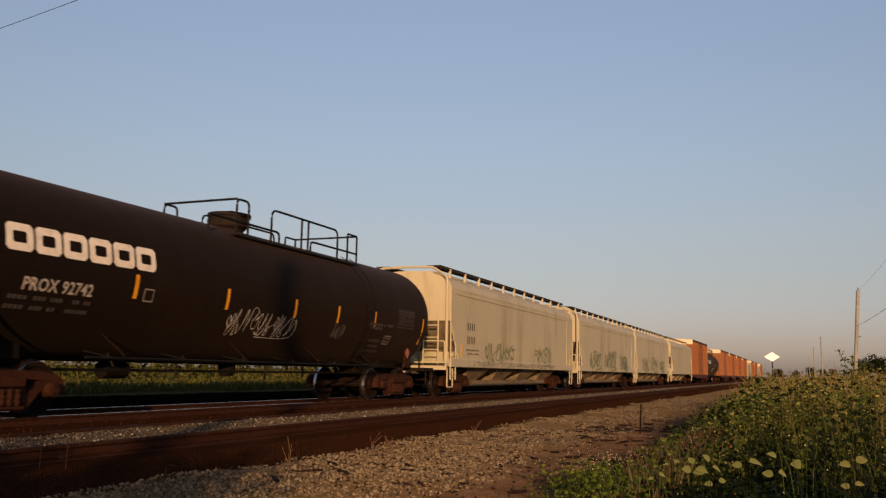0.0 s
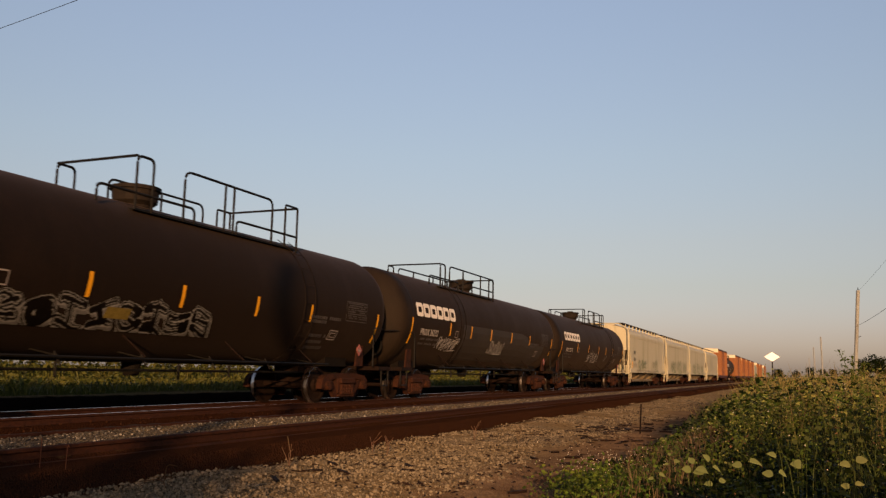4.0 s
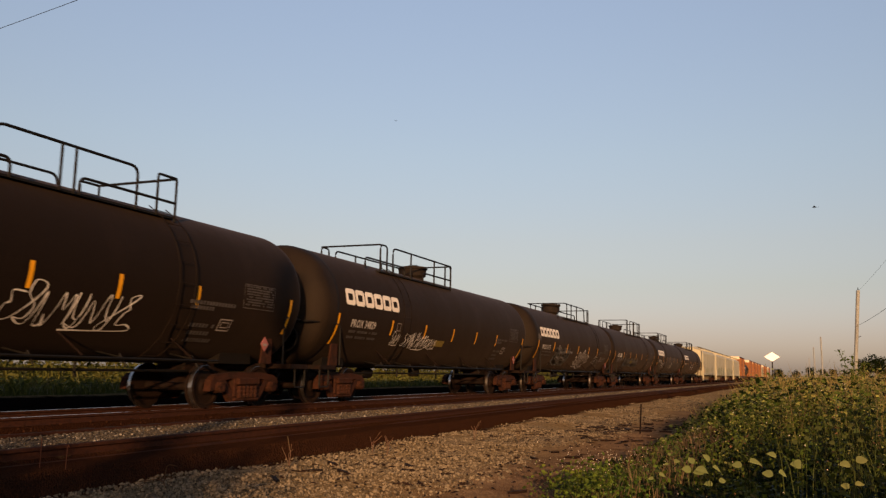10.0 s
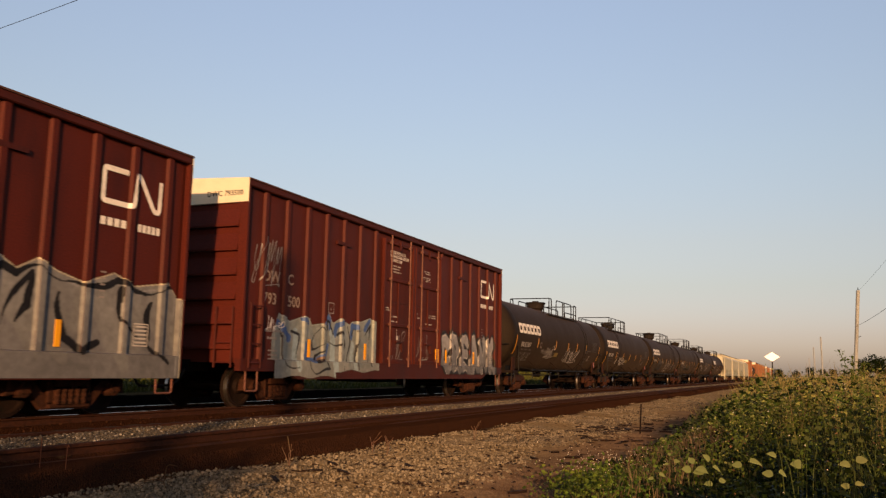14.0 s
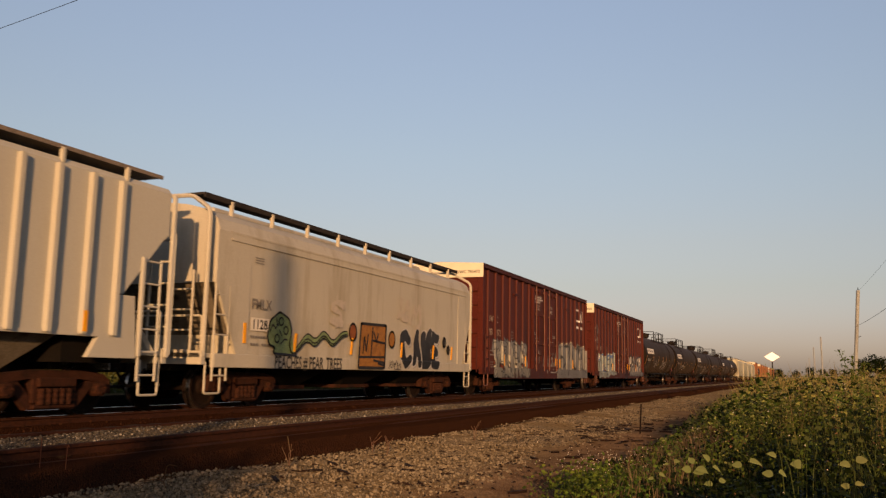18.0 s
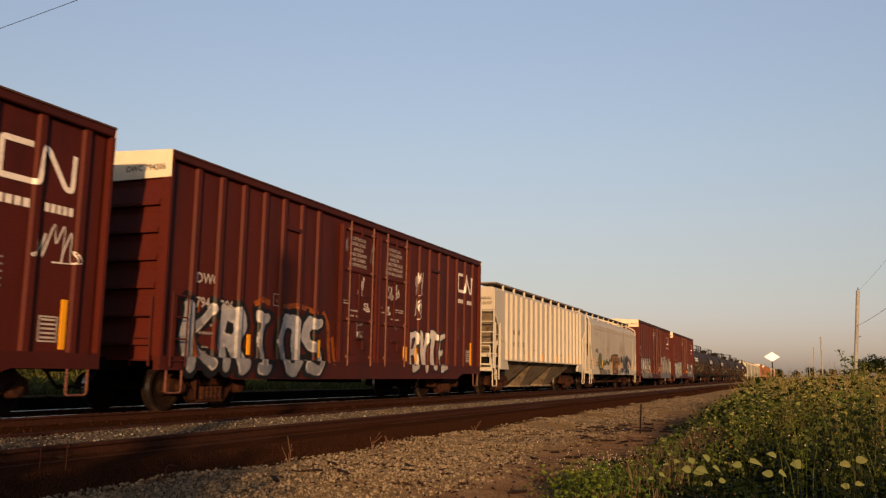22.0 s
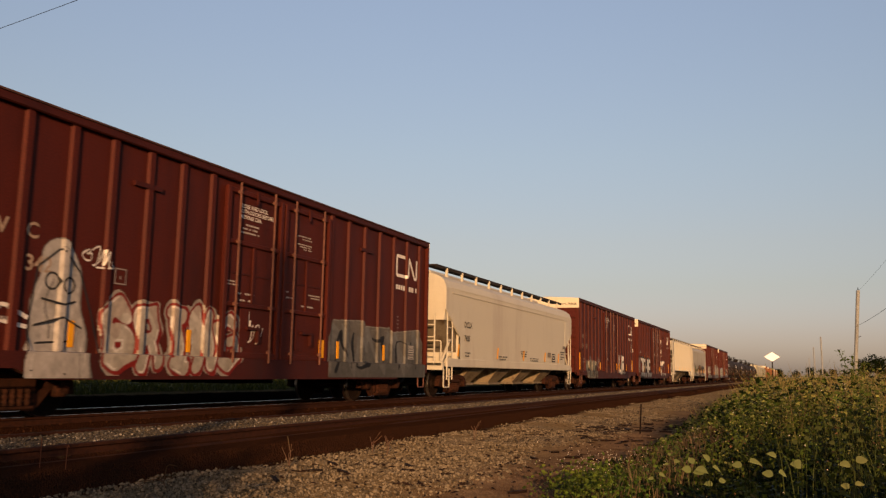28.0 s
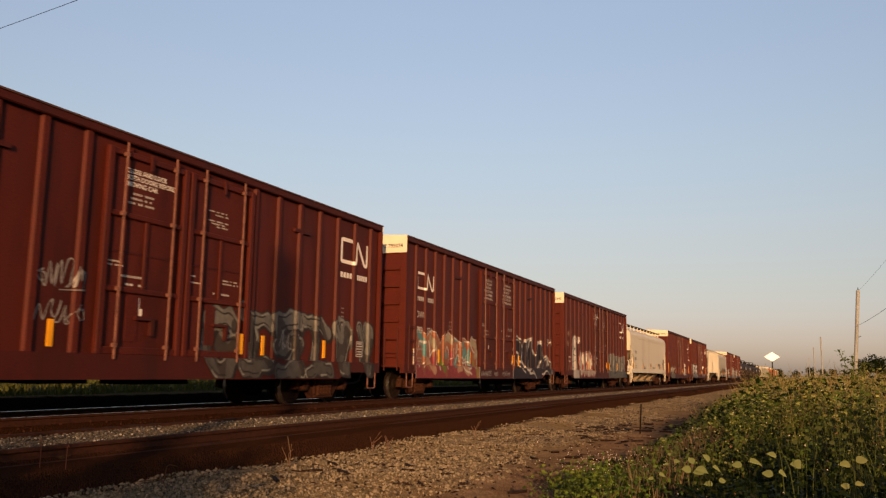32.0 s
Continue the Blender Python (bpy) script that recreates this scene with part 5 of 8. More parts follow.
def tankcar(label, paint, flip=1, tall=False, stripes=(-7.5, -4.5, -2.2, 0.2, 2.2, 4.3), stripe_top=2.3, long_rail=False):
    car = thing("tank_car", label, "tank car", group="freight train cars")
    bm = bmesh.new()
    prof = [(-TH - 0.62, 0.02)]
    prof += [(-TH - 0.62 * math.cos(a), TR * math.sin(a)) for a in [k * math.pi / 2 / 8 for k in range(1, 9)]] + [(-TH + 0.1, TR)]
    prof += [(c, TR) for c in (-6, -4, -2, 0, 2, 4, 6)]
    prof += [(TH - 0.1, TR)]
    prof += [(TH + 0.62 * math.cos(a), TR * math.sin(a)) for a in [k * math.pi / 2 / 8 for k in range(8, 0, -1)]] + [(TH + 0.62, 0.02)]
    near_end = [(a - 0.004, r + 0.004) for a, r in prof if a < -TH] + [(-TH, TR + 0.004), (-7.52, TR + 0.004), (-7.44, TR + 0.004), (-7.435, TR - 0.002)]
    lathe(bm, prof, "x", 56, (0, 0, TZ))
    part("tank_shell", bm, paint, car, smooth=True)
    # only the sunward end: dusty brown, with its sunlit brightness in the paint
    part("tank_head", lathe(bmesh.new(), near_end, "x", 56, (0, 0, TZ)), M["tank_dust_lit"], car, "dusty brown tank end, its sunlit tone put into the colour", smooth=True)
    # platform and guard rails on top
    x0, x1 = (-1.25, 4.02) if long_rail else (-1.02, 4.22) if flip > 0 else (-4.3, 0.95)
    top = TZ + TR
    low = top - 0.28
    part("walkway", boxes((x0, x1, -0.95, -0.55, low, low + 0.04), (x0, x1, 0.55, 0.95, low, low + 0.04)), M["black"], car)
    hi = top + (0.70 if tall else 0.49)
    for s in (-1, 1):
        y = s * 0.95
        m0, m1 = (0.26, 3.2) if flip > 0 else (-3.5, x1 - 0.02)
        rows = [bend([(x0, y, low), (x0, y, hi), (x0 + 0.42, y, hi), (x0 + 0.42, y, low)], 0.12),
                bend([(m0, y, low), (m0, y, hi), (m1, y, hi), (m1, y, low)], 0.18),
                [(m0 + 1.25, y, low), (m0 + 1.25, y, hi)], [(m1 - 1.4, y, low), (m1 - 1.4, y, hi)],
                bend([(x1 - 0.5, y, low), (x1 - 0.5, y, hi), (x1, y, hi), (x1, y, low - 0.05)], 0.05),
                bend([(x0 - 0.9, y, low), (x0 - 0.9, y, low + 0.3), (x0 + 1.6, y, low + 0.3), (x0 + 1.6, y, low)], 0.12),
                bend([(x1 - 2.3, y, low), (x1 - 2.3, y, low + 0.3), (x1, y, low + 0.3)], 0.12)]
        if long_rail:                       # one rail runs the whole length of the platform
            rows = [bend([(x0, y, hi), (2.95, y, hi), (3.1, y, low)], 0.2), bend([(x0, y, hi), (-0.72, y, hi), (-0.72, y, low)], 0.18),
                    [(0.18, y, hi), (0.15, y, low)], [(1.33, y, hi), (1.33, y, low)],
                    bend([(-2.45, y, low - 0.1), (-2.45, y, 3.79), (0.85, y, 3.79), (0.9, y, low)], 0.15),
                    bend([(3.75, y, low), (3.75, y, hi), (x1, y, hi), (x1, y, low - 0.05)], 0.06)]
            for x in (0.18, 1.33):
                part("rail_joint", boxes((x - 0.09, x + 0.09, y - 0.035, y + 0.035, hi - 0.035, hi + 0.035), bevel=0.01), M["black"], car)
        for r in rows:
            part("guard_rail", tubes([r], 0.026), M["black"], car)
    for x in (x0, x1):
        part("cross_rail", tubes([[(x, -0.95, hi), (x, 0.95, hi)]], 0.026), M["black"], car)
    dx, up = (-0.29, 1.35) if long_rail else (0.0, 1.0)
    dome = part("manway_dome", lathe(bmesh.new(), [(top - 0.1, 0.30), (top + 0.02, 0.33), (top + 0.09 * up, 0.42 + 0.05 * (up - 1)), (top + 0.30 * up, 0.44 + 0.04 * (up - 1)), (top + 0.31 * up, 0.475 + 0.05 * (up - 1)), (top + 0.38 * up, 0.475 + 0.05 * (up - 1)), (top + 0.40 * up, 0.2)], "z", 20, (dx, 0, 0)), M["dome"], car, "rust-brown steel valve housing")
    part("dome_hatch", boxes((dx - 0.10, dx + 0.10, -0.14, 0.14, top + 0.40 * up - 0.01, top + 0.40 * up + 0.05)), M["black"], dome)
    # side ladder, belly rail and saddles
    lx = x1 - 0.25 if flip > 0 else x0 + 0.62
    bm = bmesh.new()
    for dx in (-0.22, 0.22):
        tube(bm, [(lx + dx, -math.sin(a) * (TR + 0.1), TZ + math.cos(a) * (TR + 0.1)) for a in [0.5 + k * 0.22 for k in range(11)]], 0.010)
    lad = part("ladder", bm, M["tank_black"], car)
    rung = mesh_of("rung", tubes([[(-0.22, 0, 0), (0.22, 0, 0)]], 0.008), M["tank_black"])
    for k in range(9):
        a = 0.6 + k * 0.25
        part("rung", rung, None, lad, at=pose(lx, -math.sin(a) * (TR + 0.1), TZ + math.cos(a) * (TR + 0.1)))
    for s in (-1, 1):
        part("sill_rail", tubes([[(-5.2, s * 1.35, 0.92), (5.2, s * 1.35, 0.92)]], 0.025), M["black"], car)
        for k in range(6):
            x = -4.6 + k * 1.85
            part("hanger", tubes([[(x, s * 0.6, 1.05), (x, s * 1.35, 0.92)], [(x, s * 1.2, 1.0), (x, s * 1.35, 0.78)]], 0.016), M["black"], car)
    part("brake_pipe", tubes([[(-6, -0.4, 0.72), (6, -0.4, 0.72)], [(-2.0, -0.45, 0.86), (-2.0, -0.45, 0.6)], [(1.0, -0.45, 0.86), (1.0, -0.45, 0.55)], [(2.6, -0.45, 0.86), (2.6, -0.45, 0.6)]], 0.028), M["black"], car)
    part("bottom_outlet", lathe(bmesh.new(), [(0.62, 0.14), (0.7, 0.18), (0.95, 0.2)], "z", 12, (0.2, 0, 0)), M["under"], car)
    part("brake_cylinder", lathe(bmesh.new(), [(-3.4, 0.05), (-3.38, 0.16), (-2.8, 0.16), (-2.78, 0.05)], "x", 12, (0, 0.1, 0.72)), M["under"], car)
    for e in (-1, 1):
        xs = sorted((e * 5.5, e * 8.35))
        part("stub_sill", boxes((*xs, -0.35, 0.35, 0.72, 0.98), (e * 7.9 - 0.35, e * 7.9 + 0.35, -1.5, 1.5, 0.80, 0.90)), M["rust_dark"], car)
        for s in (-1, 1):
            bm = bmesh.new()
            prism(bm, [(e * 6.5 - 0.55, 0.88), (e * 6.5 + 0.55, 0.88), (e * 6.5 + 0.5, 1.35), (e * 6.5 - 0.45, 1.35)], min(s * 0.55, s * 0.8), max(s * 0.55, s * 0.8))
            part("saddle", bm, M["under"], car)
            bm = bmesh.new()
            prism(bm, [(e * 7.1 - 0.2, 0.9), (e * 7.1 + 0.2, 0.9), (e * 7.1 + 0.2, 1.5), (e * 7.1 - 0.05, 1.7)], min(s * 1.12, s * 1.16), max(s * 1.12, s * 1.16))
            part("saddle_plate", bm, M["rust"], car, "rusty steel bracket plate")
            part("end_rail", tubes([bend([(e * 7.3, s * 1.45, 0.9), (e * 7.3, s * 1.45, 1.9), (e * 8.4, s * 1.2, 1.9), (e * 8.4, s * 0.5, 1.9)], 0.2)], 0.022), M["black"], car)
            part("step", tubes([bend([(e * 8.2, s * 1.45, 0.85), (e * 8.2, s * 1.45, 0.4), (e * 7.8, s * 1.45, 0.4), (e * 7.8, s * 1.45, 0.85)], 0.05)], 0.02), M["black"], car)
        add_coupler(car, e * 8.05, e)
        add_truck(car, e * 6.5)
    part("brake_wheel", lathe(bmesh.new(), [(-8.5, 0.3), (-8.47, 0.3), (-8.47, 0.26), (-8.5, 0.26)], "x", 18, (0, -0.7, 1.5)), M["black"], car)
    # reflector stripes follow the shell
    for x in (*stripes, 7.5):
        h = 0.74 if abs(x) > 7 else 0.40
        bm = bmesh.new()
        zs = [stripe_top - h + h * k / 6 for k in range(7)]
        prev = None
        for z in zs:
            y = float(tank_skin(0, z)) - 0.008
            row = [bm.verts.new((x - 0.042, y, z)), bm.verts.new((x + 0.042, y, z))]
            if prev:
                bm.faces.new((prev[0], prev[1], row[1], row[0]))
            prev = row
        part("reflector", bm, M["yellow"], car, "yellow reflective stripe")
    return car


def wrap_on_tank(me, lift=0.012):
    """Bends a mesh in the plane y = 0 on to the shell."""
    for v in me.vertices:
        v.co.y = float(tank_skin(0, v.co.z)) - lift
    return me


# ---- covered hoppers ----
def hopper(label, paint, hl, side_bottom, top, bays, ribbed=False, curved=True, slant=False, posts=True, dark_bays=False):
    car = thing("covered_hopper", label, "hopper car", group="freight train cars")
    inner = hl - 1.35
    # body: a cross-section drawn along the car, in end sheets that slope below
    crown = [(-1.56, side_bottom), (-1.58, top - 0.62)]
    if curved:
        crown += [(-1.54 * math.cos(a), top - 0.5 + 0.5 * math.sin(a)) for a in [k * math.pi / 2 / 6 for k in range(0, 7)]]
        crown += [(-y, z) for y, z in crown[-2::-1]]
    else:
        crown = [(-1.58, side_bottom), (-1.58, top - 0.12), (-1.5, top - 0.02), (0, top + 0.05), (1.5, top - 0.02), (1.58, top - 0.12), (1.58, side_bottom)]
    bm = bmesh.new()
    prism(bm, crown, -inner, inner, "x")
    part("hopper_body", bm, paint, car)
    for e in (-1, 1):
        for s in (-1, 1):
            ya, yb = sorted((s * 1.53, s * 1.585))
            bm = bmesh.new()
            lowx = inner if slant else hl - 0.12
            if ribbed:
                outline = [(e * inner, side_bottom), (e * inner, 1.95), (e * (inner + 0.2), 1.95), (e * (hl - 0.30), 2.94), (e * (hl - 0.16), 3.05), (e * (hl - 0.16), top - 0.12), (e * inner, top - 0.12)]
            elif slant:
                outline = [(e * inner, side_bottom), (e * lowx, side_bottom), (e * lowx, 1.92), (e * (hl - 0.12), 2.72), (e * (hl - 0.12), top - 0.6), (e * inner, top - 0.6)]
            else:
                outline = [(e * inner, side_bottom), (e * (inner + 0.25), side_bottom), (e * (hl - 0.27), 2.4), (e * (hl - 0.27), top - 0.6), (e * inner, top - 0.6)]
            prism(bm, outline, ya, yb)
            part("side_wing", bm, paint, car)
        x0 = hl - 0.14 if slant else hl - 0.32
        bm = bmesh.new()
        end_low = 3.05 if ribbed else 2.4
        prism(bm, [(y, z) for y, z in crown if z > 2.2] + [(1.52, end_low), (-1.52, end_low)], *sorted((e * inner, e * x0)), "x")
        part("end_sheet", bm, paint, car)
        bm = bmesh.new()
        prism(bm, [(e * (x0 - 0.02), end_low + 0.02), (e * (inner - 0.1), end_low + 0.02), (e * (inner - 0.9), 1.25), (e * (inner - 0.2), 1.25)], -1.45, 1.45)
        part("slope_sheet", bm, M["bay"], car, "dust-stained sloping sheet")
        part("end_platform", boxes((*sorted((e * inner, e * hl)), -1.5, 1.5, 0.98, 1.06), (*sorted((e * (hl - 0.1), e * hl)), -1.55, 1.55, 0.85, 1.1), (*sorted((e * inner, e * (hl + 0.02))), -0.3, 0.3, 0.72, 0.98)), paint, car)
        for s in (-1, 1):
            if posts:
                part("corner_post", tubes([bend([(e * (hl - 0.06), s * 1.52, 1.0), (e * (hl - 0.06), s * 1.52, top - 0.25), (e * (hl - 0.3), s * 0.9, top + 0.1), (e * (hl - 0.3), 0, top + 0.12)], 0.15)], 0.045, 6), paint, car)
            if not posts:
                part("brace", tubes([[(e * (hl - 0.2), s * 1.4, 1.05), (e * (inner + 0.1), s * 1.4, 2.2)]], 0.05, 4), paint, car)
            add_ladder(car, e * (hl - 0.5), s * 1.57, 0.55, 2.35 if posts else 2.6, 0.42, paint, r=0.018)
            part("step", tubes([bend([(e * (hl - 0.15), s * 1.52, 0.9), (e * (hl - 0.15), s * 1.52, 0.32), (e * (hl - 0.6), s * 1.52, 0.32), (e * (hl - 0.6), s * 1.52, 0.9)], 0.05)], 0.022), paint, car)
        add_ladder(car, e * (hl - 0.02), -1.36 if ribbed else -1.0, 1.0, 3.1 if ribbed else 2.6, 0.5, paint, "y", r=0.02)
        part("end_railing", tubes([bend([(e * (hl - 0.08), -1.45, 1.06), (e * (hl - 0.08), -1.45, 1.75), (e * (hl - 0.08), 0.4, 1.75), (e * (hl - 0.08), 0.4, 1.06)], 0.08)], 0.022), paint, car)
        add_coupler(car, e * hl, e)
        add_truck(car, e * (hl - 1.95))
    for s in (-1, 1):
        ya, yb = sorted((s * 1.50, s * 1.60))
        if not ribbed:
            part("side_sill", boxes((-hl + 0.3, hl - 0.3, ya, yb, side_bottom - 0.02, side_bottom + 0.24), bevel=0.01), paint, car)
        else:
            part("side_sill", boxes((-inner - 0.2, inner + 0.2, ya, yb, side_bottom - 0.03, side_bottom + 0.03)), paint, car)
            for e in (-1, 1):
                part("end_bracket", prism(bmesh.new(), [(e * a, b) for a, b in ((5.43, 0.92), (6.45, 0.92), (6.35, 1.93), (inner + 0.01, 1.93), (inner + 0.01, 1.24), (5.63, 1.24))], ya, yb), paint, car)
                for x, hi in ((hl - 0.1, top - 0.12), (hl - 0.78, 2.6)):
                    part("end_post", boxes((*sorted((e * x, e * (x + 0.07))), *sorted((s * 1.56, s * 1.63)), 0.95, hi), bevel=0.008), paint, car)
    if curved:
        for s in (-1, 1):
            part("top_seam", boxes((-inner - 0.7, inner + 0.7, *sorted((s * 1.57, s * 1.605)), top - 0.76, top - 0.72), (-inner - 0.7, inner + 0.7, *sorted((s * 1.55, s * 1.59)), top - 0.62, top - 0.58)), paint, car)
    if ribbed:
        rib = mesh_of("rib", prism(bmesh.new(), [(-0.055, -1.575), (-0.048, -1.675), (0.03, -1.675), (0.055, -1.575)], side_bottom + 0.0, top - 0.14, "z"), paint)
        for s in (0, 180):
            for x in (-5.82, -5.24, -4.64, -3.97, -3.27, -2.58, -1.88, -1.16, -0.41, 0.33, 1.11, 1.83, 2.55, 3.25, 3.94, 4.61, 5.27, 5.9):
                part("rib", rib, None, car, at=pose(x * (1 if s == 0 else -1), 0, 0, 0, 0, s))
    # running boards
    ry, rz = (1.12, top + 0.12) if curved else (1.52, top + 0.13)
    for s in (-1, 1):
        part("running_board", boxes((-hl + 0.35, hl - 0.35, *sorted((s * (ry - (0.45 if curved else 0.75)), s * ry)), rz, rz + 0.045), (-hl + 0.35, hl - 0.35, *sorted((s * ry, s * (ry + 0.025))), rz - (0.06 if curved else 0.02), rz + 0.045)), M["grating" if curved else "board"], car, "dark steel grating walkway")
        post = mesh_of("board_post", boxes((-0.025, 0.025, *sorted((s * (ry - 0.02), s * (ry + 0.06))), top - 0.42 if curved else top - 0.1, rz)), paint)
        count = int((2 * hl - 2.4) / 1.3)
        for k in range(count + 1):
            part("board_post", post, None, car, at=pose(-hl + 1.2 + k * (2 * hl - 2.4) / count, 0, 0))
    part("hatch", boxes((-inner + 0.3, inner - 0.3, -0.35, 0.35, top + 0.02, top + 0.16), bevel=0.04), paint, car)
    # bays
    n = bays
    w = (2 * inner - 1.6) / n
    for k in range(n):
        c = -inner + 0.8 + (k + 0.5) * w
        bm = bmesh.new()
        lo, hi = 0.42 if curved else 0.28, side_bottom + 0.05
        half = (0.38 if posts else 0.28) if curved else 0.5
        a = [(c - w * half, hi), (c + w * half, hi), (c + w * 0.18, lo), (c - w * 0.18, lo)]
        low_y = 0.85 if curved else 0.5
        f = [bm.verts.new((x, -1.45 if z == hi else -low_y, z)) for x, z in a]
        g = [bm.verts.new((x, 1.45 if z == hi else low_y, z)) for x, z in a]
        bm.faces.new(f[::-1])
        bm.faces.new(g)
        for i in range(4):
            j = (i + 1) % 4
            bm.faces.new((f[i], f[j], g[j], g[i]))
        bmesh.ops.recalc_face_normals(bm, faces=bm.faces)
        # dark_bays colours the chutes near-black for the shade under the body
        bay = part("hopper_bay", bm, M["under" if dark_bays else "bay_tan" if curved else "bay"], car, "dark discharge chute, its shade put into the colour" if dark_bays else "dust-stained discharge chute")
        part("outlet_gate", boxes((c - w * 0.24, c + w * 0.24, -low_y - 0.1, low_y + 0.1, lo - 0.07, lo + 0.01)), M["rust" if dark_bays else "bay"], bay)
    part("centre_sill", boxes((-hl, hl, -0.3, 0.3, 0.72, 0.98)), M["under"], car)
    for e in (-1, 1):
        part("bolster", boxes((*sorted((e * (inner - 0.75), e * (inner + 0.5))), -1.35, 1.35, 0.84, side_bottom + 0.1)), M["under"], car)
    if not ribbed and hl > 7.5 and posts:
        part("discharge_pipe", tubes([[(-inner + 1.2, -0.9, 0.42), (inner - 1.2, -0.9, 0.42)]], 0.10, 10), M["bay"], car)
    return car


M["letter_grey"] = mat("grey_lettering_paint", (0.16, 0.145, 0.125), 0.7, vary=0.3, scale=6)
M["tag_green"] = mat("faded_green_spray", (0.15, 0.19, 0.11), 0.6, vary=0.4, scale=4)
M["roof"] = mat("roof_steel", (0.06, 0.03, 0.024), 0.7, vary=0.4, scale=2)
M["end_white"] = mat("end_band_white", (0.50, 0.46, 0.35), 0.6, vary=0.12, scale=2)
M["rod"] = mat("worn_rod_steel", (0.12, 0.052, 0.038), 0.55, vary=0.4, scale=8)
M["board"] = mat("galvanised_walkway", (0.14, 0.115, 0.092), 0.7, vary=0.3)
BRACKET.materials[0] = M["rod"]
M["bay_tan"] = mat("chute_tan_paint", (0.20, 0.16, 0.105), 0.75, vary=0.4, scale=3, dirt=(0.10, 0.07, 0.045))
M["tank_dust_lit"] = mat("dusty_tank_paint", (0.0125, 0.0082, 0.0052), 0.7, vary=0.35, scale=1.5, dirt=(0.009, 0.006, 0.004), spec=0.1)
M["dome"] = mat("dome_rust", (0.013, 0.0095, 0.0075), 0.8, vary=0.4, scale=5)
M["grating"] = mat("grating_steel", (0.022, 0.018, 0.015), 0.8, vary=0.3)
M["bay"] = mat("chute_dusty_paint", (0.136, 0.116, 0.088), 0.75, vary=0.4, scale=3, dirt=(0.068, 0.0464, 0.0288))
# ---- marks on the cars ----
def write(car, words, x, z, size, y, material, line=1.0, spacing=1.0):
    part("writing", text_mesh(words, size, material, 0, spacing, line), None, car, "painted wording", at=pose(x, y, z, 90, 0, 0))


def centred(car, rows, cx, z, pitch, size, y, material):
    """Stencilled rows of words, each centred under the last."""
    for k, words in enumerate(rows):
        me = text_mesh(words, size, material)
        for v in me.vertices:
            v.co.x *= 0.78
        wide = max(v.co.x for v in me.vertices)
        part("writing", me, None, car, "white stencilled words", at=pose(cx - wide / 2, y, z - pitch * k, 90, 0, 0))


def lines(car, x, z, y, rows, material, seed, name="small_print"):
    """Unreadable small print: rows of (dx, dz, width, height, characters)."""
    if name == "car_marks":
        for dx, dz, w, h, n in rows:
            for k in range(n):
                c = x + dx + w * (k + 0.5) / n
                part("mark_bar", bars_mesh([(-0.22 * w / n, 0.22 * w / n, 0, h, 1)], material, seed), None, car, at=pose(c, y, z + dz))
        return
    tagged(part(name, bars_mesh([(dx, dx + w, dz, dz + h * (0.72 if h < 0.12 else 1.0), n) for dx, dz, w, h, n in rows], material, seed), None, car, "illegible small print", at=pose(x, y, z)), kind="stuff")


def frame_shape(bm, x0, x1, z0, z1, w, cut=0.25, gap=None):
    """A bold hollow block with clipped corners, flat on y = 0."""
    c = (z1 - z0) * cut
    def ring(a, b, d, e, k):
        return [(a + k, d), (b - k, d), (b, d + k), (b, e - k), (b - k, e), (a + k, e), (a, e - k), (a, d + k)]
    o = [bm.verts.new((p, 0, q)) for p, q in ring(x0, x1, z0, z1, c)]
    i = [bm.verts.new((p, 0, q)) for p, q in ring(x0 + w, x1 - w, z0 + w, z1 - w, c * 0.4)]
    for k in range(8):
        j = (k + 1) % 8
        if k == gap:
            continue
        bm.faces.new((o[k], o[j], i[j], i[k]))


def quad(bm, *p):
    bm.faces.new([bm.verts.new((a, 0, b)) for a, b in p])


def round_emblem(car, x, z, w, h, y):
    """The owner's mark: one folded band with rounded corners, laid on the side y(x, z)."""
    way = [(w * a, 0, h * b) for a, b in ((0.40, 1), (0, 1), (0, 0), (0.485, 0), (0.53, 1), (0.60, 1), (0.885, 0), (0.975, 0), (0.985, 1))]
    p = bend(way, 0.10 * h, 4)
    fine = []
    for a, b in zip(p, p[1:]):                  # close steps, so that the band follows the pressed side
        n = max(1, int((b - a).length / 0.03))
        fine += [a.lerp(b, k / n) for k in range(n)]
    fine.append(p[-1])
    bm, row = bmesh.new(), None
    for i, c in enumerate(fine):
        d = (fine[min(i + 1, len(fine) - 1)] - fine[max(i - 1, 0)]).normalized()
        side = Vector((-d.z, 0, d.x)) * (0.082 * h)
        q = []
        for k in range(-3, 4):
            v = c + side * (k / 3) + Vector((x, 0, z))
            v.y = float(y(np.array([v.x]), np.array([v.z]))[0]) - 0.012
            q.append(bm.verts.new(v))
        if row:
            for k in range(6):
                bm.faces.new((row[k], q[k], q[k + 1], row[k + 1]))
        row = q
    part("owner_mark", mesh_of("owner_mark", bm, M["letter"]), None, car, "white painted owner's mark, one folded band")


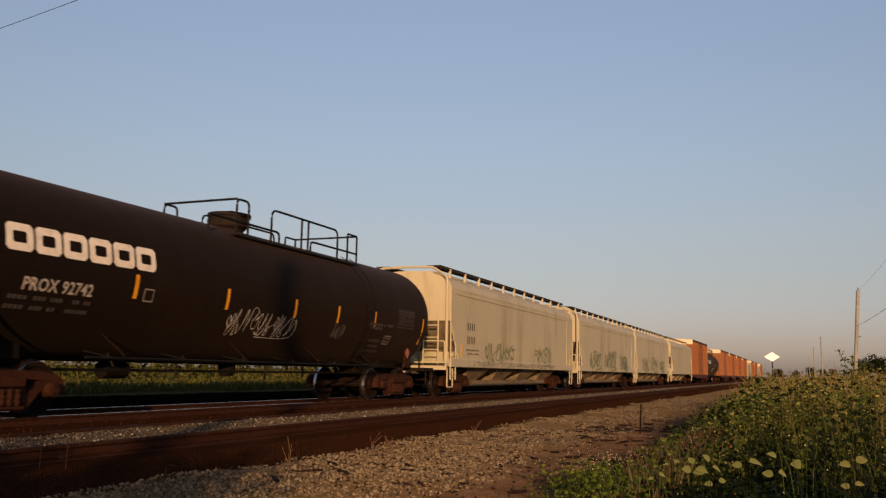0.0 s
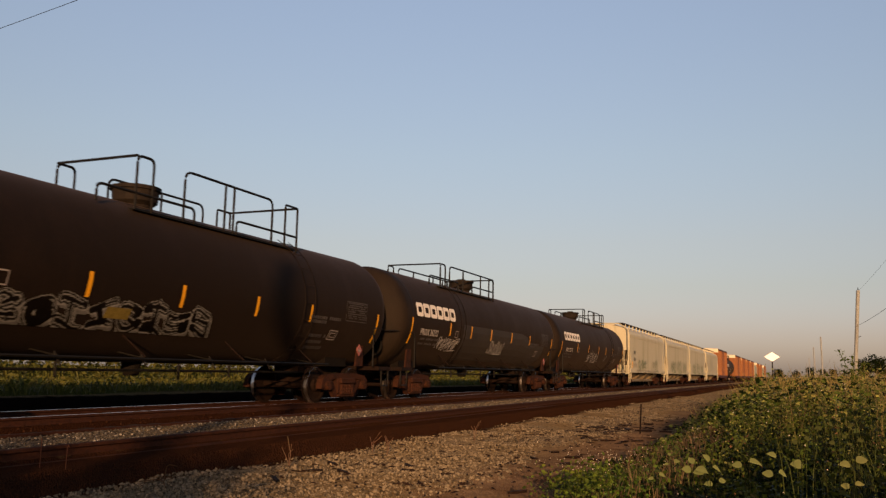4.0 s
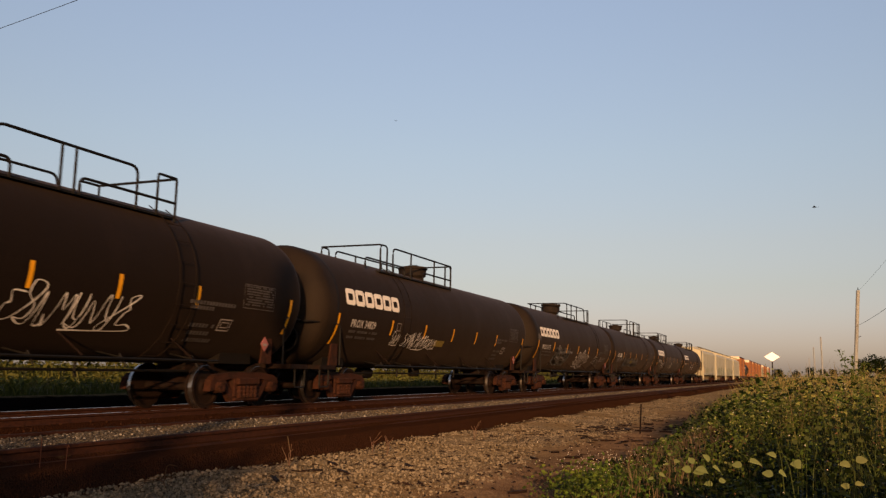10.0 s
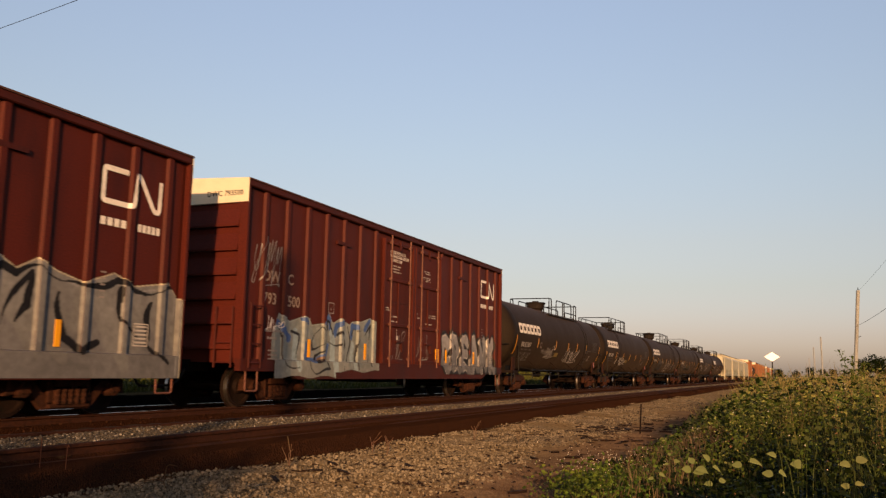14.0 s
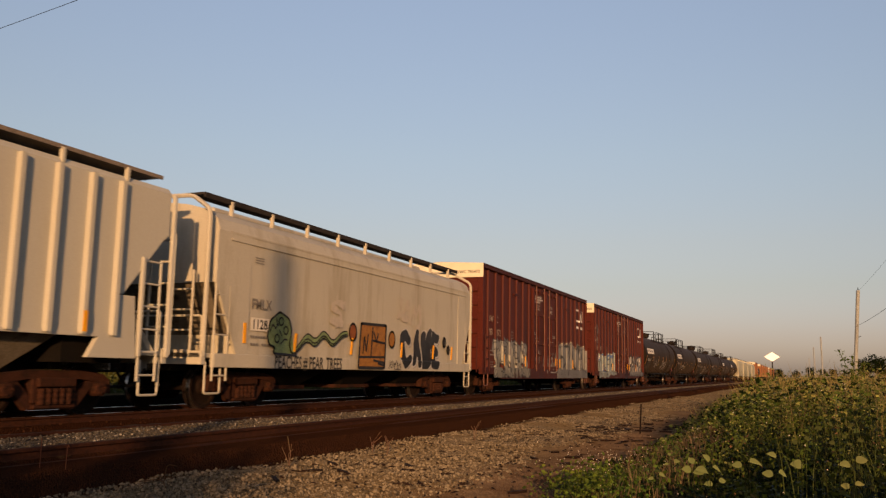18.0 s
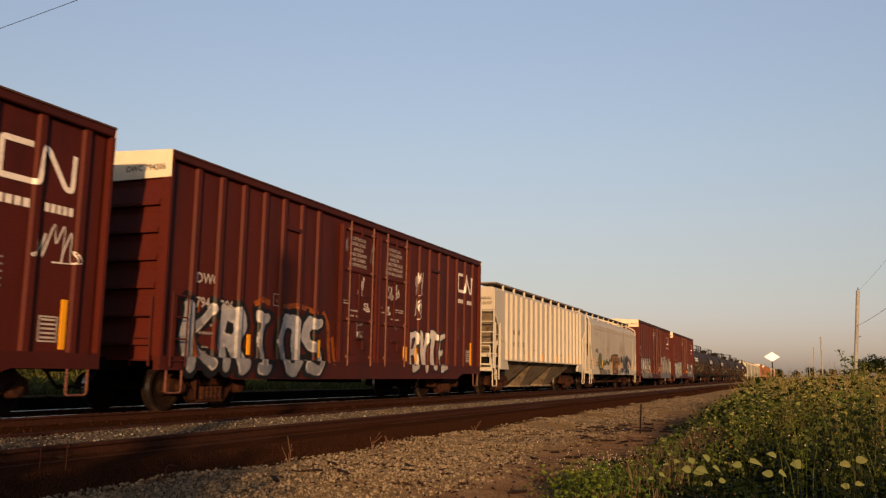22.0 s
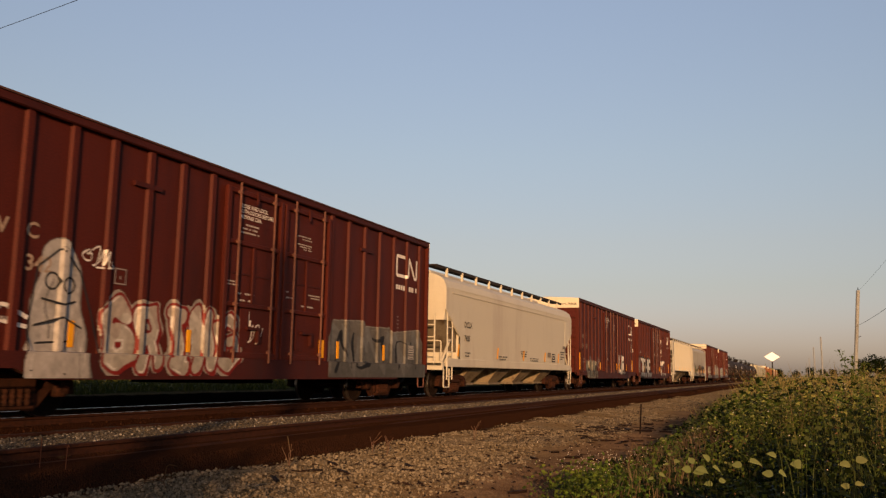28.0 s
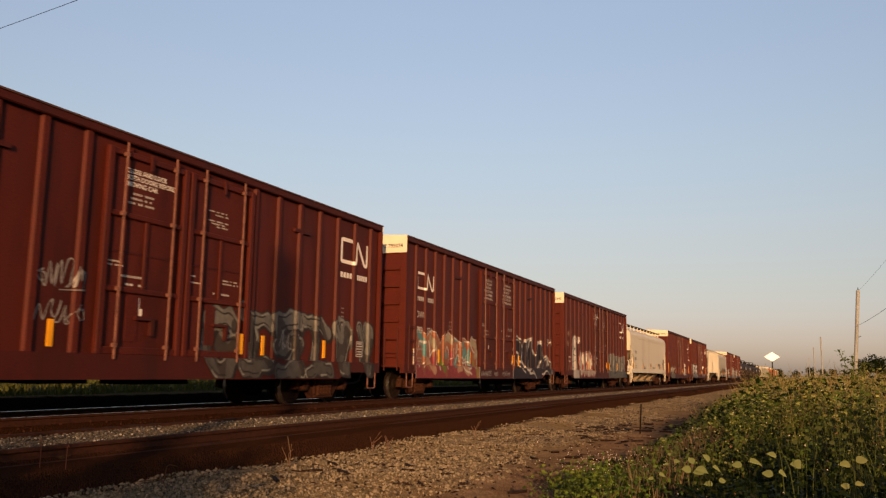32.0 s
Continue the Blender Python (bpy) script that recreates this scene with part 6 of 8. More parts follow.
def box_marks(car, seed, wording=0, left_mark=False, marks_dim=False, number=None, close=False):
    """Lettering that every boxcar carries."""
    white = M["letter_dim"] if marks_dim else M["letter"]
    if not left_mark:
        round_emblem(car, 5.93, 3.41, 1.33, 0.54, close_skin if close else box_skin)
        lines(car, 5.9, 3.02, -1.508, [(0, 0, 0.60, 0.13, 4), (0.84, 0, 0.55, 0.13, 5)], M["letter"], seed)
    else:
        round_emblem(car, -6.97, 3.20, 1.19, 0.44, close_skin)
        lines(car, -7.0, 2.83, -1.508, [(0, 0, 0.52, 0.13, 4), (0.70, 0, 0.54, 0.13, 5)], M["letter_mid"], seed + 3)
    if number:
        rows = (("DWC", 0.05, 0.04), (number[:3], 0.08, -0.41), (number[3:], 0.80, -0.41)) if close else (("DW", -0.1, 0.3), ("C", 0.79, 0.3), (number[:3], -0.1, -0.17), (number[3:], 0.82, -0.17))
        for words, dx, dz in rows:
            write(car, words, -7.05 + dx, 2.30 + dz, 0.27 if close else 0.33, -1.508, M["letter_mid" if close else "letter_tan"])
        part("end_writing", text_mesh("DWC " + number, 0.155, M["letter_dark"], 0, 1.0), None, car, "dark number on the white end band", at=pose(-BH - 0.016, -0.58, 4.24, 90, 0, -90))
    else:
        lines(car, -7.05, 2.30, -1.515, [(0, 0.3, 0.62, 0.24, 2), (0.92, 0.3, 0.22, 0.24, 1), (0, -0.15, 0.6, 0.24, 3), (0.92, -0.15, 0.55, 0.24, 3)], white, seed + 1, "car_marks")
    lines(car, -7.05, 1.3, -1.515, [(0, 0.25, 0.75, 0.07, 9), (0, 0.1, 0.75, 0.07, 8), (0.15, -0.15, 0.35, 0.05, 5), (0.15, -0.24, 0.35, 0.05, 5), (0.15, -0.33, 0.35, 0.05, 5)], M["letter_dim"], seed + 2)
    y = -1.536
    if wording == 0:
        write(car, "CLOSE AND LOCK\nBOTH DOORS BEFORE\n MOVING CAR", -1.33, 3.96, 0.115, y, M["letter"], 0.95)
        lines(car, -1.2, 3.45, y, [(0.05, 0.16, 0.5, 0.05, 9), (0, 0.08, 0.5, 0.05, 9), (-0.05, 0, 0.62, 0.05, 11)], M["letter_mid"], seed + 5)
    else:
        centred(car, ("CLOSE THIS DOOR", "BEFORE CLOSING", "MAIN DOOR", "FERMER CETTE PORTE", "AVANT DE FERMER", "LA PORTE PRINCIPALE"), -0.87, 4.0, 0.13, 0.115, y, M["letter_mid"])
        centred(car, ("CLOSE AND LOCK", "BOTH DOORS BEFORE", "MOVING CAR", "FERMER ET VERROUILLER", "LES DEUX PORTES AVANT", "DE DEPLACER LE WAGON"), 1.21, 4.0, 0.13, 0.115, y, M["letter_mid"])
    if wording == 0:
        lines(car, 0.82, 3.42, y, [(0, 0.28, 0.55, 0.035, 12), (0.2, 0.22, 0.4, 0.035, 8), (0, 0.1, 0.6, 0.035, 12), (0.1, 0.05, 0.45, 0.035, 9), (0.25, 0, 0.35, 0.035, 7)], M["letter_mid"], seed + 6)
    lines(car, -1.75, 2.35, y, [(0, 0.1, 0.4, 0.04, 8), (0, 0.04, 0.5, 0.04, 10), (0.45, -0.12, 0.6, 0.05, 11), (0.55, -0.25, 0.2, 0.05, 2), (0.85, -0.25, 0.2, 0.05, 2), (0.6, -0.36, 0.35, 0.05, 5)], M["letter_mid"], seed + 7)
    lines(car, 0.35, 2.3, y, [(0, 0.12, 0.2, 0.04, 4), (0, 0.0, 0.35, 0.04, 7), (1.0, 0.12, 0.5, 0.04, 9), (1.0, 0.06, 0.5, 0.04, 9), (0.72, -0.15, 0.5, 0.05, 8), (0.72, -0.28, 0.18, 0.05, 2)], M["letter_mid"], seed + 8)
    lines(car, -0.95, 1.62, y, [(0, 0.0, 0.14, 0.3, 1), (0, 0.0, 0.22, 0.12, 1)], M["letter"], seed + 9, "notice_patch")
    lines(car, 0.95, 1.6, y, [(0, 0.0, 0.14, 0.3, 1), (0, 0.0, 0.22, 0.12, 1)], M["letter"], seed + 10, "notice_patch")
    lines(car, 6.0, 1.95, -1.515, [(0, 0.3 - 0.1 * k, 0.12, 0.04, 2) for k in range(5)] + [(0.5, 0.3 - 0.1 * k, 0.12, 0.04, 2) for k in range(3)], M["letter_dim"], seed + 11)
    bm = bmesh.new()
    frame_shape(bm, 6.8, 7.15, 1.12, 1.5, 0.022, 0.02)
    for k in range(5):
        quad(bm, (6.84, 1.17 + 0.065 * k), (7.11, 1.17 + 0.065 * k), (7.11, 1.20 + 0.065 * k), (6.84, 1.20 + 0.065 * k))
    part("data_box", mesh_of("data_box", bm, M["letter_mid"]), None, car, at=pose(0, -1.515, 0))
    bm = bmesh.new()
    frame_shape(bm, -4.5, -4.24, 2.1, 2.36, 0.02, 0.02)
    quad(bm, (-4.39, 2.18), (-4.36, 2.18), (-4.36, 2.24), (-4.39, 2.24))
    part("data_box", mesh_of("data_box", bm, M["letter_dim"]), None, car, at=pose(0, -1.515, 0))
    for x, hi in ((-7.86, 1.88),) * (number == "793058") + ((7.25, 1.76),) * (number in ("793058", "794206")):
        part("reflector", boxes((x - 0.05, x + 0.05, -1.62 if x < 0 else -1.522, -1.503, 1.02, hi)), M["yellow"], car, "tall yellow reflective stripe at the corner")
    for x in (-2.6, -5.3, 1.95, 2.8, 5.25):
        part("reflector", boxes((x - 0.05, x + 0.05, -1.522 if abs(x) > 2.2 else -1.605, -1.503, 1.06, 1.46)), M["yellow"], car, "yellow reflective stripe")
    bm = bmesh.new()
    for z0 in (3.62, 3.12):
        for k in range(4):
            v = [bm.verts.new((-BH + 0.055, p, q)) for p, q in ((0.9 - 0.05 * (k % 2), z0 - 0.08 * k), (0.1, z0 - 0.08 * k), (0.1, z0 + 0.03 - 0.08 * k), (0.9, z0 + 0.03 - 0.08 * k))]
            bm.faces.new(v)
    part("end_print", mesh_of("end_print", bm, M["letter_dim"]), None, car, "illegible small print on the end")


def tank_marks(car, seed, mark=True, yellow_plate=None, number=None, shift=0.0):
    """Lettering that the tank cars carry, bent on to the shell."""
    if mark:
        for k in range(6):
            x = -6.93 + shift + 0.511 * k
            bm = bmesh.new()
            frame_shape(bm, x, x + 0.47, 2.39, 2.79, 0.115, 0.14)
            bmesh.ops.subdivide_edges(bm, edges=bm.edges, cuts=2, use_grid_fill=True)
            part("owner_mark", wrap_on_tank(mesh_of("owner_mark", bm, M["letter"])), None, car, "bold white owner's mark block")
    if number:
        me = text_mesh(number, 0.265, M["letter_mid"], 0.0, 1.06)
        for v in me.vertices:
            v.co = (v.co.x * 0.88 - 6.56 + shift, 0, v.co.y + 1.86)
        part("writing", wrap_on_tank(me), None, car, "white painted number")
    for x0, n in ((-6.7, 4), (-5.9, 5)) if not number else ():
        for k in range(n):
            x = x0 + 0.65 * k / n
            part("mark_bar", wrap_on_tank(bars_mesh([(x, x + 0.08, 1.9, 2.12, 1)], M["letter"], seed)), None, car)
    rows = [(-6.75, -6.4, 1.72, 1.78, 4), (-6.3, -5.75, 1.72, 1.78, 7), (-5.65, -5.2, 1.72, 1.78, 6), (-6.75, -6.4, 1.58, 1.64, 4), (-6.3, -5.75, 1.58, 1.64, 7), (-5.65, -5.2, 1.58, 1.64, 6)]
    part("small_print", wrap_on_tank(bars_mesh(rows, M["letter_faint"], seed + 1)), None, car, "worn small print")
    bm = bmesh.new()
    frame_shape(bm, 5.80, 6.88, 1.98, 2.47, 0.018, 0.01)
    part("data_frame", wrap_on_tank(mesh_of("data_frame", bm, M["letter_faint"])), None, car, "thin frame round a worn table of print")
    bm = bmesh.new()
    frame_shape(bm, 5.24, 5.62, 1.50, 1.73, 0.022, 0.02)
    frame_shape(bm, 5.31, 5.55, 1.56, 1.67, 0.016, 0.02)
    part("data_frame", wrap_on_tank(mesh_of("data_frame", bm, M["letter_dim"])), None, car, "small worn double frame")
    rows = [(5.86, 6.82, 2.41 - 0.052 * k, 2.442 - 0.052 * k, 14 - k % 3) for k in range(8)]
    part("data_table", wrap_on_tank(bars_mesh(rows, M["letter_faint"], seed + 2)), None, car, "worn table of small print")
    part("small_print", wrap_on_tank(bars_mesh([(4.2, 5.58, 1.955, 2.025, 15), (4.25, 4.95, 1.86, 1.93, 8), (4.4, 5.15, 1.54, 1.61, 8), (4.45, 5.1, 1.40, 1.47, 7), (4.5, 5.3, 1.27, 1.34, 9)], M["letter_faint"], seed + 3)), None, car)
    bm = bmesh.new()
    frame_shape(bm, -4.12, -3.88, 1.88, 2.10, 0.022, 0.02)
    part("data_box", wrap_on_tank(mesh_of("data_box", bm, M["letter_dim"])), None, car)
    # a red and white warning diamond hung low at the front end
    bm = bmesh.new()
    prism(bm, [(6.69, 1.30), (6.83, 1.45), (6.97, 1.30), (6.83, 1.15)], -1.30, -1.285)
    pl = part("placard", bm, mat("placard_red", (0.24, 0.085, 0.08), 0.5, vary=0.1), car, "red diamond warning placard")
    part("placard_bar", boxes((6.76, 6.90, -1.308, -1.301, 1.26, 1.31)), M["letter_dim"], pl)
    if yellow_plate:
        x, w = yellow_plate
        bm2 = bmesh.new()
        quad(bm2, (x, 1.56), (x + w, 1.56), (x + w, 1.74), (x, 1.74))
        part("yellow_panel", wrap_on_tank(mesh_of("yellow_panel", bm2, M["yellow_dull"])), None, car, "yellow stencil panel")
    for o in car.children:
        if o.name.startswith(("small_print", "data_table")):
            tagged(o, kind="stuff")
    for x in (-4.6, -1.2, 1.6, 4.2):
        part("belly_strut", tubes([[(x, -1.05, 1.32), (x + 0.22, -1.38, 0.95)]], 0.016, 5), M["rust_dark"], car)


M["letter_mid"] = mat("small_lettering_paint", (0.351, 0.325, 0.2925), 0.6, vary=0.25, scale=6)
M["letter_faint"] = mat("faint_lettering_paint", (0.055, 0.048, 0.045), 0.7, vary=0.4, scale=8)
M["letter_tan"] = mat("faded_tan_lettering", (0.27, 0.20, 0.15), 0.6, vary=0.3, scale=6)
M["yellow_dull"] = mat("dull_yellow_paint", (0.13, 0.095, 0.022), 0.6, vary=0.3, scale=6)


def set_car(car, x):
    car.matrix_basis = pose(x + run(0), TRACK_Y, 0)
    MOVING.append((car, x))
    return car


def hop_skin(x, z):
    z = np.asarray(z, float)
    return np.where(z < 1.09, -1.606, -1.592)


def hop_skin_low(x, z):
    z = np.asarray(z, float)
    return np.where(z < 1.24, -1.606, -1.592)


BLACK, WHITE = (0.015, 0.015, 0.018), (0.62, 0.6, 0.56)
# ---- boxcars ----
BL = "rust-red steel double-door boxcar, "
BASES = [boxcar(BL, M["box_red"], M["box_red_dark"]), boxcar(BL, M["box_red"], M["box_red_dark"], ribs=CLOSE_RIBS)]


def next_box(x, label, close):
    car = BASES[close]
    if car in [c for c, _ in MOVING]:
        car = copy_thing(car, pose(0, 0, 0))
        for o in car.children:
            if o.name.startswith("wheelset"):
                WHEELS.append((o, o.location.x))
    tagged(car, BL + label)
    return set_car(car, x)


cars = {}
for key, x, label in (("p", -114.7, "faded grey graffiti along its lower side"), ("o", -97.3, "navy and orange graffiti pieces"), ("n", -79.8, "pink and white bubble graffiti"), ("l", -45.0, "small white bubble graffiti"),
                      ("k", -27.77, "silver and orange graffiti pieces"), ("g2", 19.9, "large grey graffiti piece by the doors"), ("g1", 37.5, "pale blue and silver graffiti")):
    cars[key] = next_box(x, label, key in "ko")
NUMBERS = {"g1": "793500", "g2": "793472", "k": "794206", "l": "793058", "n": "793342", "o": "795074"}
for i, key in enumerate(cars):
    box_marks(cars[key], 10 * i + 3, 1 if key in "ok" else 0, key == "o", key == "p", NUMBERS.get(key), key in "ko")
sp = lambda key, x0, x1, z0, z1, n, fills, edge, seed, **k: spray(cars[key], x0, z0, x1 - x0, z1 - z0, n, fills, edge, close_skin if key in "ko" else box_skin, seed, **k)
PALE_BLUE, DEEP_BLUE = (0.36, 0.46, 0.48), (0.07, 0.14, 0.34)
sp("g1", -6.9, -1.9, 0.6, 2.1, 1, [(0.30, 0.32, 0.305), (0.26, 0.30, 0.30), (0.285, 0.31, 0.285)], (0.38, 0.44, 0.40), 11, line=0.03, rings=False, strokes=[(0, 0, 1, 1)], pen=(0.02, 0.02, 0.025), pen_w=0.027, cut=lambda x, z: z > np.where(x < -4.2, 0.62, 0.76) + 0.03 * np.sin(x * 5),
   top=[(-6.75, 1.5), (-6.55, 1.95), (-6.1, 1.8), (-5.57, 1.94), (-5.28, 1.91), (-5.19, 1.77), (-4.72, 1.83), (-4.45, 2.1), (-4.25, 1.87), (-3.91, 2.0), (-3.45, 1.87), (-3.3, 1.96), (-2.85, 1.98), (-2.36, 2.1), (-2.0, 1.98)],
   blots=[([(-5.57, 1.86), (-5.32, 1.84)], 0.06, DEEP_BLUE), ([(-4.62, 1.82), (-4.46, 2.0), (-4.33, 1.96), (-4.35, 1.68)], 0.065, DEEP_BLUE), ([(-4.17, 1.65), (-4.02, 1.88), (-3.78, 1.92)], 0.065, DEEP_BLUE), ([(-3.39, 1.57), (-3.26, 1.87), (-2.99, 1.90)], 0.065, DEEP_BLUE), ([(-2.62, 1.77), (-2.38, 2.0)], 0.065, DEEP_BLUE),
          ([(-5.33, 1.03), (-4.51, 1.06), (-4.48, 1.32)], 0.055, DEEP_BLUE), ([(-5.46, 1.31), (-5.43, 1.02)], 0.07, DEEP_BLUE), ([(-4.3, 1.6), (-4.15, 1.1), (-4.2, 0.7)], 0.12, PALE_BLUE), ([(-3.3, 1.4), (-3.2, 0.8)], 0.1, PALE_BLUE), ([(-6.5, 1.7), (-6.2, 1.5)], 0.09, DEEP_BLUE), ([(-5.95, 1.6), (-5.8, 0.8)], 0.1, PALE_BLUE), ([(-4.9, 1.05), (-4.6, 1.02)], 0.03, (0.20, 0.13, 0.09))],
   ink=[[(-4.62, 1.6), (-4.77, 1.74), (-5.12, 1.64), (-5.21, 1.47), (-5.14, 1.29), (-4.8, 1.32), (-4.6, 1.4), (-4.52, 1.19), (-4.99, 1.14), (-5.0, 1.0), (-4.61, 0.96), (-4.48, 0.77)], [(-5.34, 1.15), (-5.28, 0.82), (-5.15, 0.74), (-4.53, 0.77)], [(-4.49, 1.67), (-4.45, 1.88), (-4.34, 1.87), (-4.23, 1.65)], [(-4.57, 1.4), (-3.91, 1.41)],
        [(-4.05, 1.66), (-3.88, 1.72), (-3.71, 1.31), (-3.84, 0.76)], [(-3.54, 1.8), (-3.44, 1.42), (-3.54, 0.85)], [(-3.36, 1.62), (-3.18, 1.82), (-2.87, 1.8), (-3.08, 1.44), (-3.02, 0.86)], [(-2.68, 1.61), (-2.3, 1.9), (-2.46, 1.58), (-2.39, 0.87)], [(-6.5, 1.6), (-6.3, 0.9), (-5.8, 0.8), (-5.75, 1.5), (-6.1, 1.65)]], label="pale grey spray-painted letters with blue shade and black lines")
sp("g1", 2.3, 7.3, 0.72, 2.0, 6, [(0.20, 0.195, 0.20), (0.27, 0.265, 0.27), (0.33, 0.32, 0.32)], BLACK, 12, words="CREANK", rings=False, thick=0.17, line=0.075, spiky=0.16, halo=(0.030, 0.022, 0.014), glow_w=0.11, shine=(0.6, 0.56, 0.5), label="silver spray-painted spiky letters with black edges")
sp("g2", 1.9, 7.9, 0.6, 2.3, 1, [(0.20, 0.20, 0.205), (0.23, 0.23, 0.225), (0.21, 0.21, 0.21)], (0.55, 0.50, 0.36), 13, line=0.032, pen_w=0.055, rings=False, strokes=[(0, 0, 1, 1)], top=[(2.0, 1.6), (2.12, 2.28), (2.72, 2.08), (3.31, 2.25), (3.51, 2.09), (4.16, 2.28), (4.44, 2.13), (4.79, 2.31), (5.19, 2.16), (5.68, 2.05), (6.31, 2.26), (6.78, 2.09), (7.6, 2.22), (7.85, 1.95)],
   ink=[[(2.12, 2.2), (2.72, 2.0), (3.31, 2.17), (3.51, 2.0), (4.16, 2.2), (4.44, 2.04), (4.79, 2.22), (5.19, 2.07), (5.68, 1.96), (6.31, 2.17), (6.78, 2.0), (7.6, 2.12)], [(2.75, 0.75), (2.95, 1.1), (3.05, 1.65), (3.5, 1.5), (3.8, 1.3), (3.5, 1.07)], [(4.0, 0.8), (4.2, 1.35), (4.7, 2.1), (4.75, 1.6), (4.5, 1.35)], [(5.2, 1.9), (5.3, 1.2), (5.7, 0.95), (6.0, 1.2)], [(6.4, 2.0), (6.5, 1.5), (6.9, 1.25)], [(7.2, 1.9), (7.1, 1.2), (7.6, 0.8)]], label="large grey spray-painted field with a ragged pale edge and black lines")
sp("g2", -6.6, -2.5, 0.62, 1.95, 5, [(0.26, 0.25, 0.22), (0.40, 0.38, 0.32), (0.2, 0.2, 0.2)], BLACK, 14, thick=0.15, spiky=0.3, line=0.05, label="silver and grey spray-painted spiky shapes")
scrawl(cars["g2"], -0.2, 0.95, 2.0, 0.8, 4, TAG_DIM, box_skin, 5, 0.05, "tan smear of old paint")
sp("k", -7.35, -2.35, 0.6, 2.08, 5, [(0.30, 0.32, 0.35), (0.40, 0.42, 0.45)], (0.012, 0.012, 0.015), 15, words="KRIOS", halo=(0.022, 0.012, 0.010), rings=False, glow_w=0.12, line=0.115, thick=0.155, shine=WHITE, label="silver spray-painted letters with black shade")
sp("k", 2.3, 5.05, 0.7, 2.05, 4, [(0.66, 0.62, 0.56), (0.74, 0.7, 0.64)], BLACK, 16, line=0.06, words="BVTE", rings=False, thick=0.125, label="white spray-painted bubble shapes")
sp("l", 2.1, 4.22, 0.82, 2.06, 4, [(0.62, 0.59, 0.55), (0.72, 0.69, 0.65)], BLACK, 17, line=0.07, words="ELAR", rings=False, thick=0.15, label="white spray-painted bubble shapes with black edge")
sp("l", -6.3, -3.68, 0.6, 1.5, 5, [(0.10, 0.10, 0.07), (0.03, 0.03, 0.028), (0.20, 0.19, 0.15)], (0.42, 0.40, 0.34), 18, thick=0.12, line=0.022, spiky=0.12, label="dark olive spray-painted shapes with whitish edges")
sp("n", -6.35, -4.55, 0.6, 2.6, 1, [(0.50, 0.47, 0.44), (0.42, 0.40, 0.38)], (0.2, 0.19, 0.18), 19, strokes=[(0.95, 0.2, 0.8, 1.75)], taper=0.62, thick=0.75, label="tall white spray-painted shape")
sp("n", -4.7, -1.15, 0.64, 1.92, 5, [(0.44, 0.40, 0.34), (0.50, 0.46, 0.40), (0.40, 0.34, 0.29)], (0.22, 0.02, 0.016), 20, words="GRING", halo=(0.34, 0.31, 0.27), glow_w=0.10, thick=0.15, rings=False, line=0.05, shine=(0.7, 0.66, 0.6), label="cream spray-painted bubble shapes with red edges")
sp("n", 2.2, 7.8, 0.62, 2.05, 1, [(0.12, 0.12, 0.115), (0.17, 0.17, 0.165), (0.14, 0.13, 0.115)], (0.28, 0.27, 0.24), 21, line=0.03, pen_w=0.06, rings=False, strokes=[(0, 0, 1, 1)], top=[(2.25, 1.5), (2.54, 1.95), (3.2, 1.98), (4.02, 2.02), (4.1, 1.88), (5.6, 1.92), (5.7, 1.8), (7.4, 1.95), (7.75, 1.6)],
   ink=[[(2.6, 0.8), (2.9, 1.7), (3.3, 0.8)], [(3.6, 1.7), (3.6, 0.9), (4.2, 0.9)], [(4.6, 1.6), (5.2, 1.6), (5.2, 0.9)], [(6.0, 0.9), (6.1, 1.6), (6.6, 1.5)], [(7.0, 1.6), (7.1, 0.9)]], label="faded grey spray-painted field with dark lines")
sp("o", 1.75, 7.4, 0.58, 2.3, 1, [(0.030, 0.019, 0.028), (0.020, 0.014, 0.020)], (0.52, 0.50, 0.45), 22, line=0.075, rings=False, strokes=[(0, 0, 1, 1)], shine=(0.05, 0.045, 0.07), pen=(0.52, 0.50, 0.46), pen_w=0.042, cut=lambda x, z: z > np.where(x > 5.8, 0.74, 0.57) + 0.03 * np.sin(x * 6),
   top=[(1.85, 1.2), (1.91, 1.6), (2.22, 2.05), (2.58, 2.2), (3.05, 2.04), (3.27, 1.75), (3.52, 2.08), (3.87, 2.07), (4.37, 2.18), (4.59, 2.26), (4.7, 1.75), (5.1, 1.5), (5.23, 2.02), (5.89, 2.12), (6.17, 1.75), (6.37, 1.4), (6.81, 1.58), (7.35, 1.25)],
   ink=[[(2.02, 1.68), (2.23, 1.99), (2.85, 2.07), (3.13, 1.85), (3.03, 1.46)], [(2.45, 1.54), (2.7, 1.55), (2.78, 1.31), (3.11, 1.22), (3.13, 0.98)], [(1.9, 1.03), (2.23, 1.33), (3.0, 1.05), (3.41, 0.78)], [(3.27, 1.82), (3.24, 1.33), (3.68, 0.92), (4.31, 1.01)], [(3.53, 2.01), (3.88, 2.0), (3.91, 1.5)], [(4.1, 1.87), (4.3, 2.1), (4.53, 2.15), (4.48, 1.74), (4.79, 1.61)],
        [(4.21, 1.36), (3.96, 0.86), (4.7, 0.72)], [(5.18, 1.63), (5.25, 1.9), (5.9, 2.05), (6.1, 1.59), (5.71, 1.03), (5.31, 1.02), (5.28, 1.4)], [(6.22, 1.04), (6.81, 1.5), (7.24, 1.22)], [(4.47, 0.86), (5.02, 0.6)], [(5.8, 0.75), (6.3, 0.9), (7.3, 0.75)]], label="navy spray-painted letters with white edges")
TEAL, CAP, PEACH = (0.10, 0.25, 0.25), (0.34, 0.29, 0.20), (0.42, 0.24, 0.15)
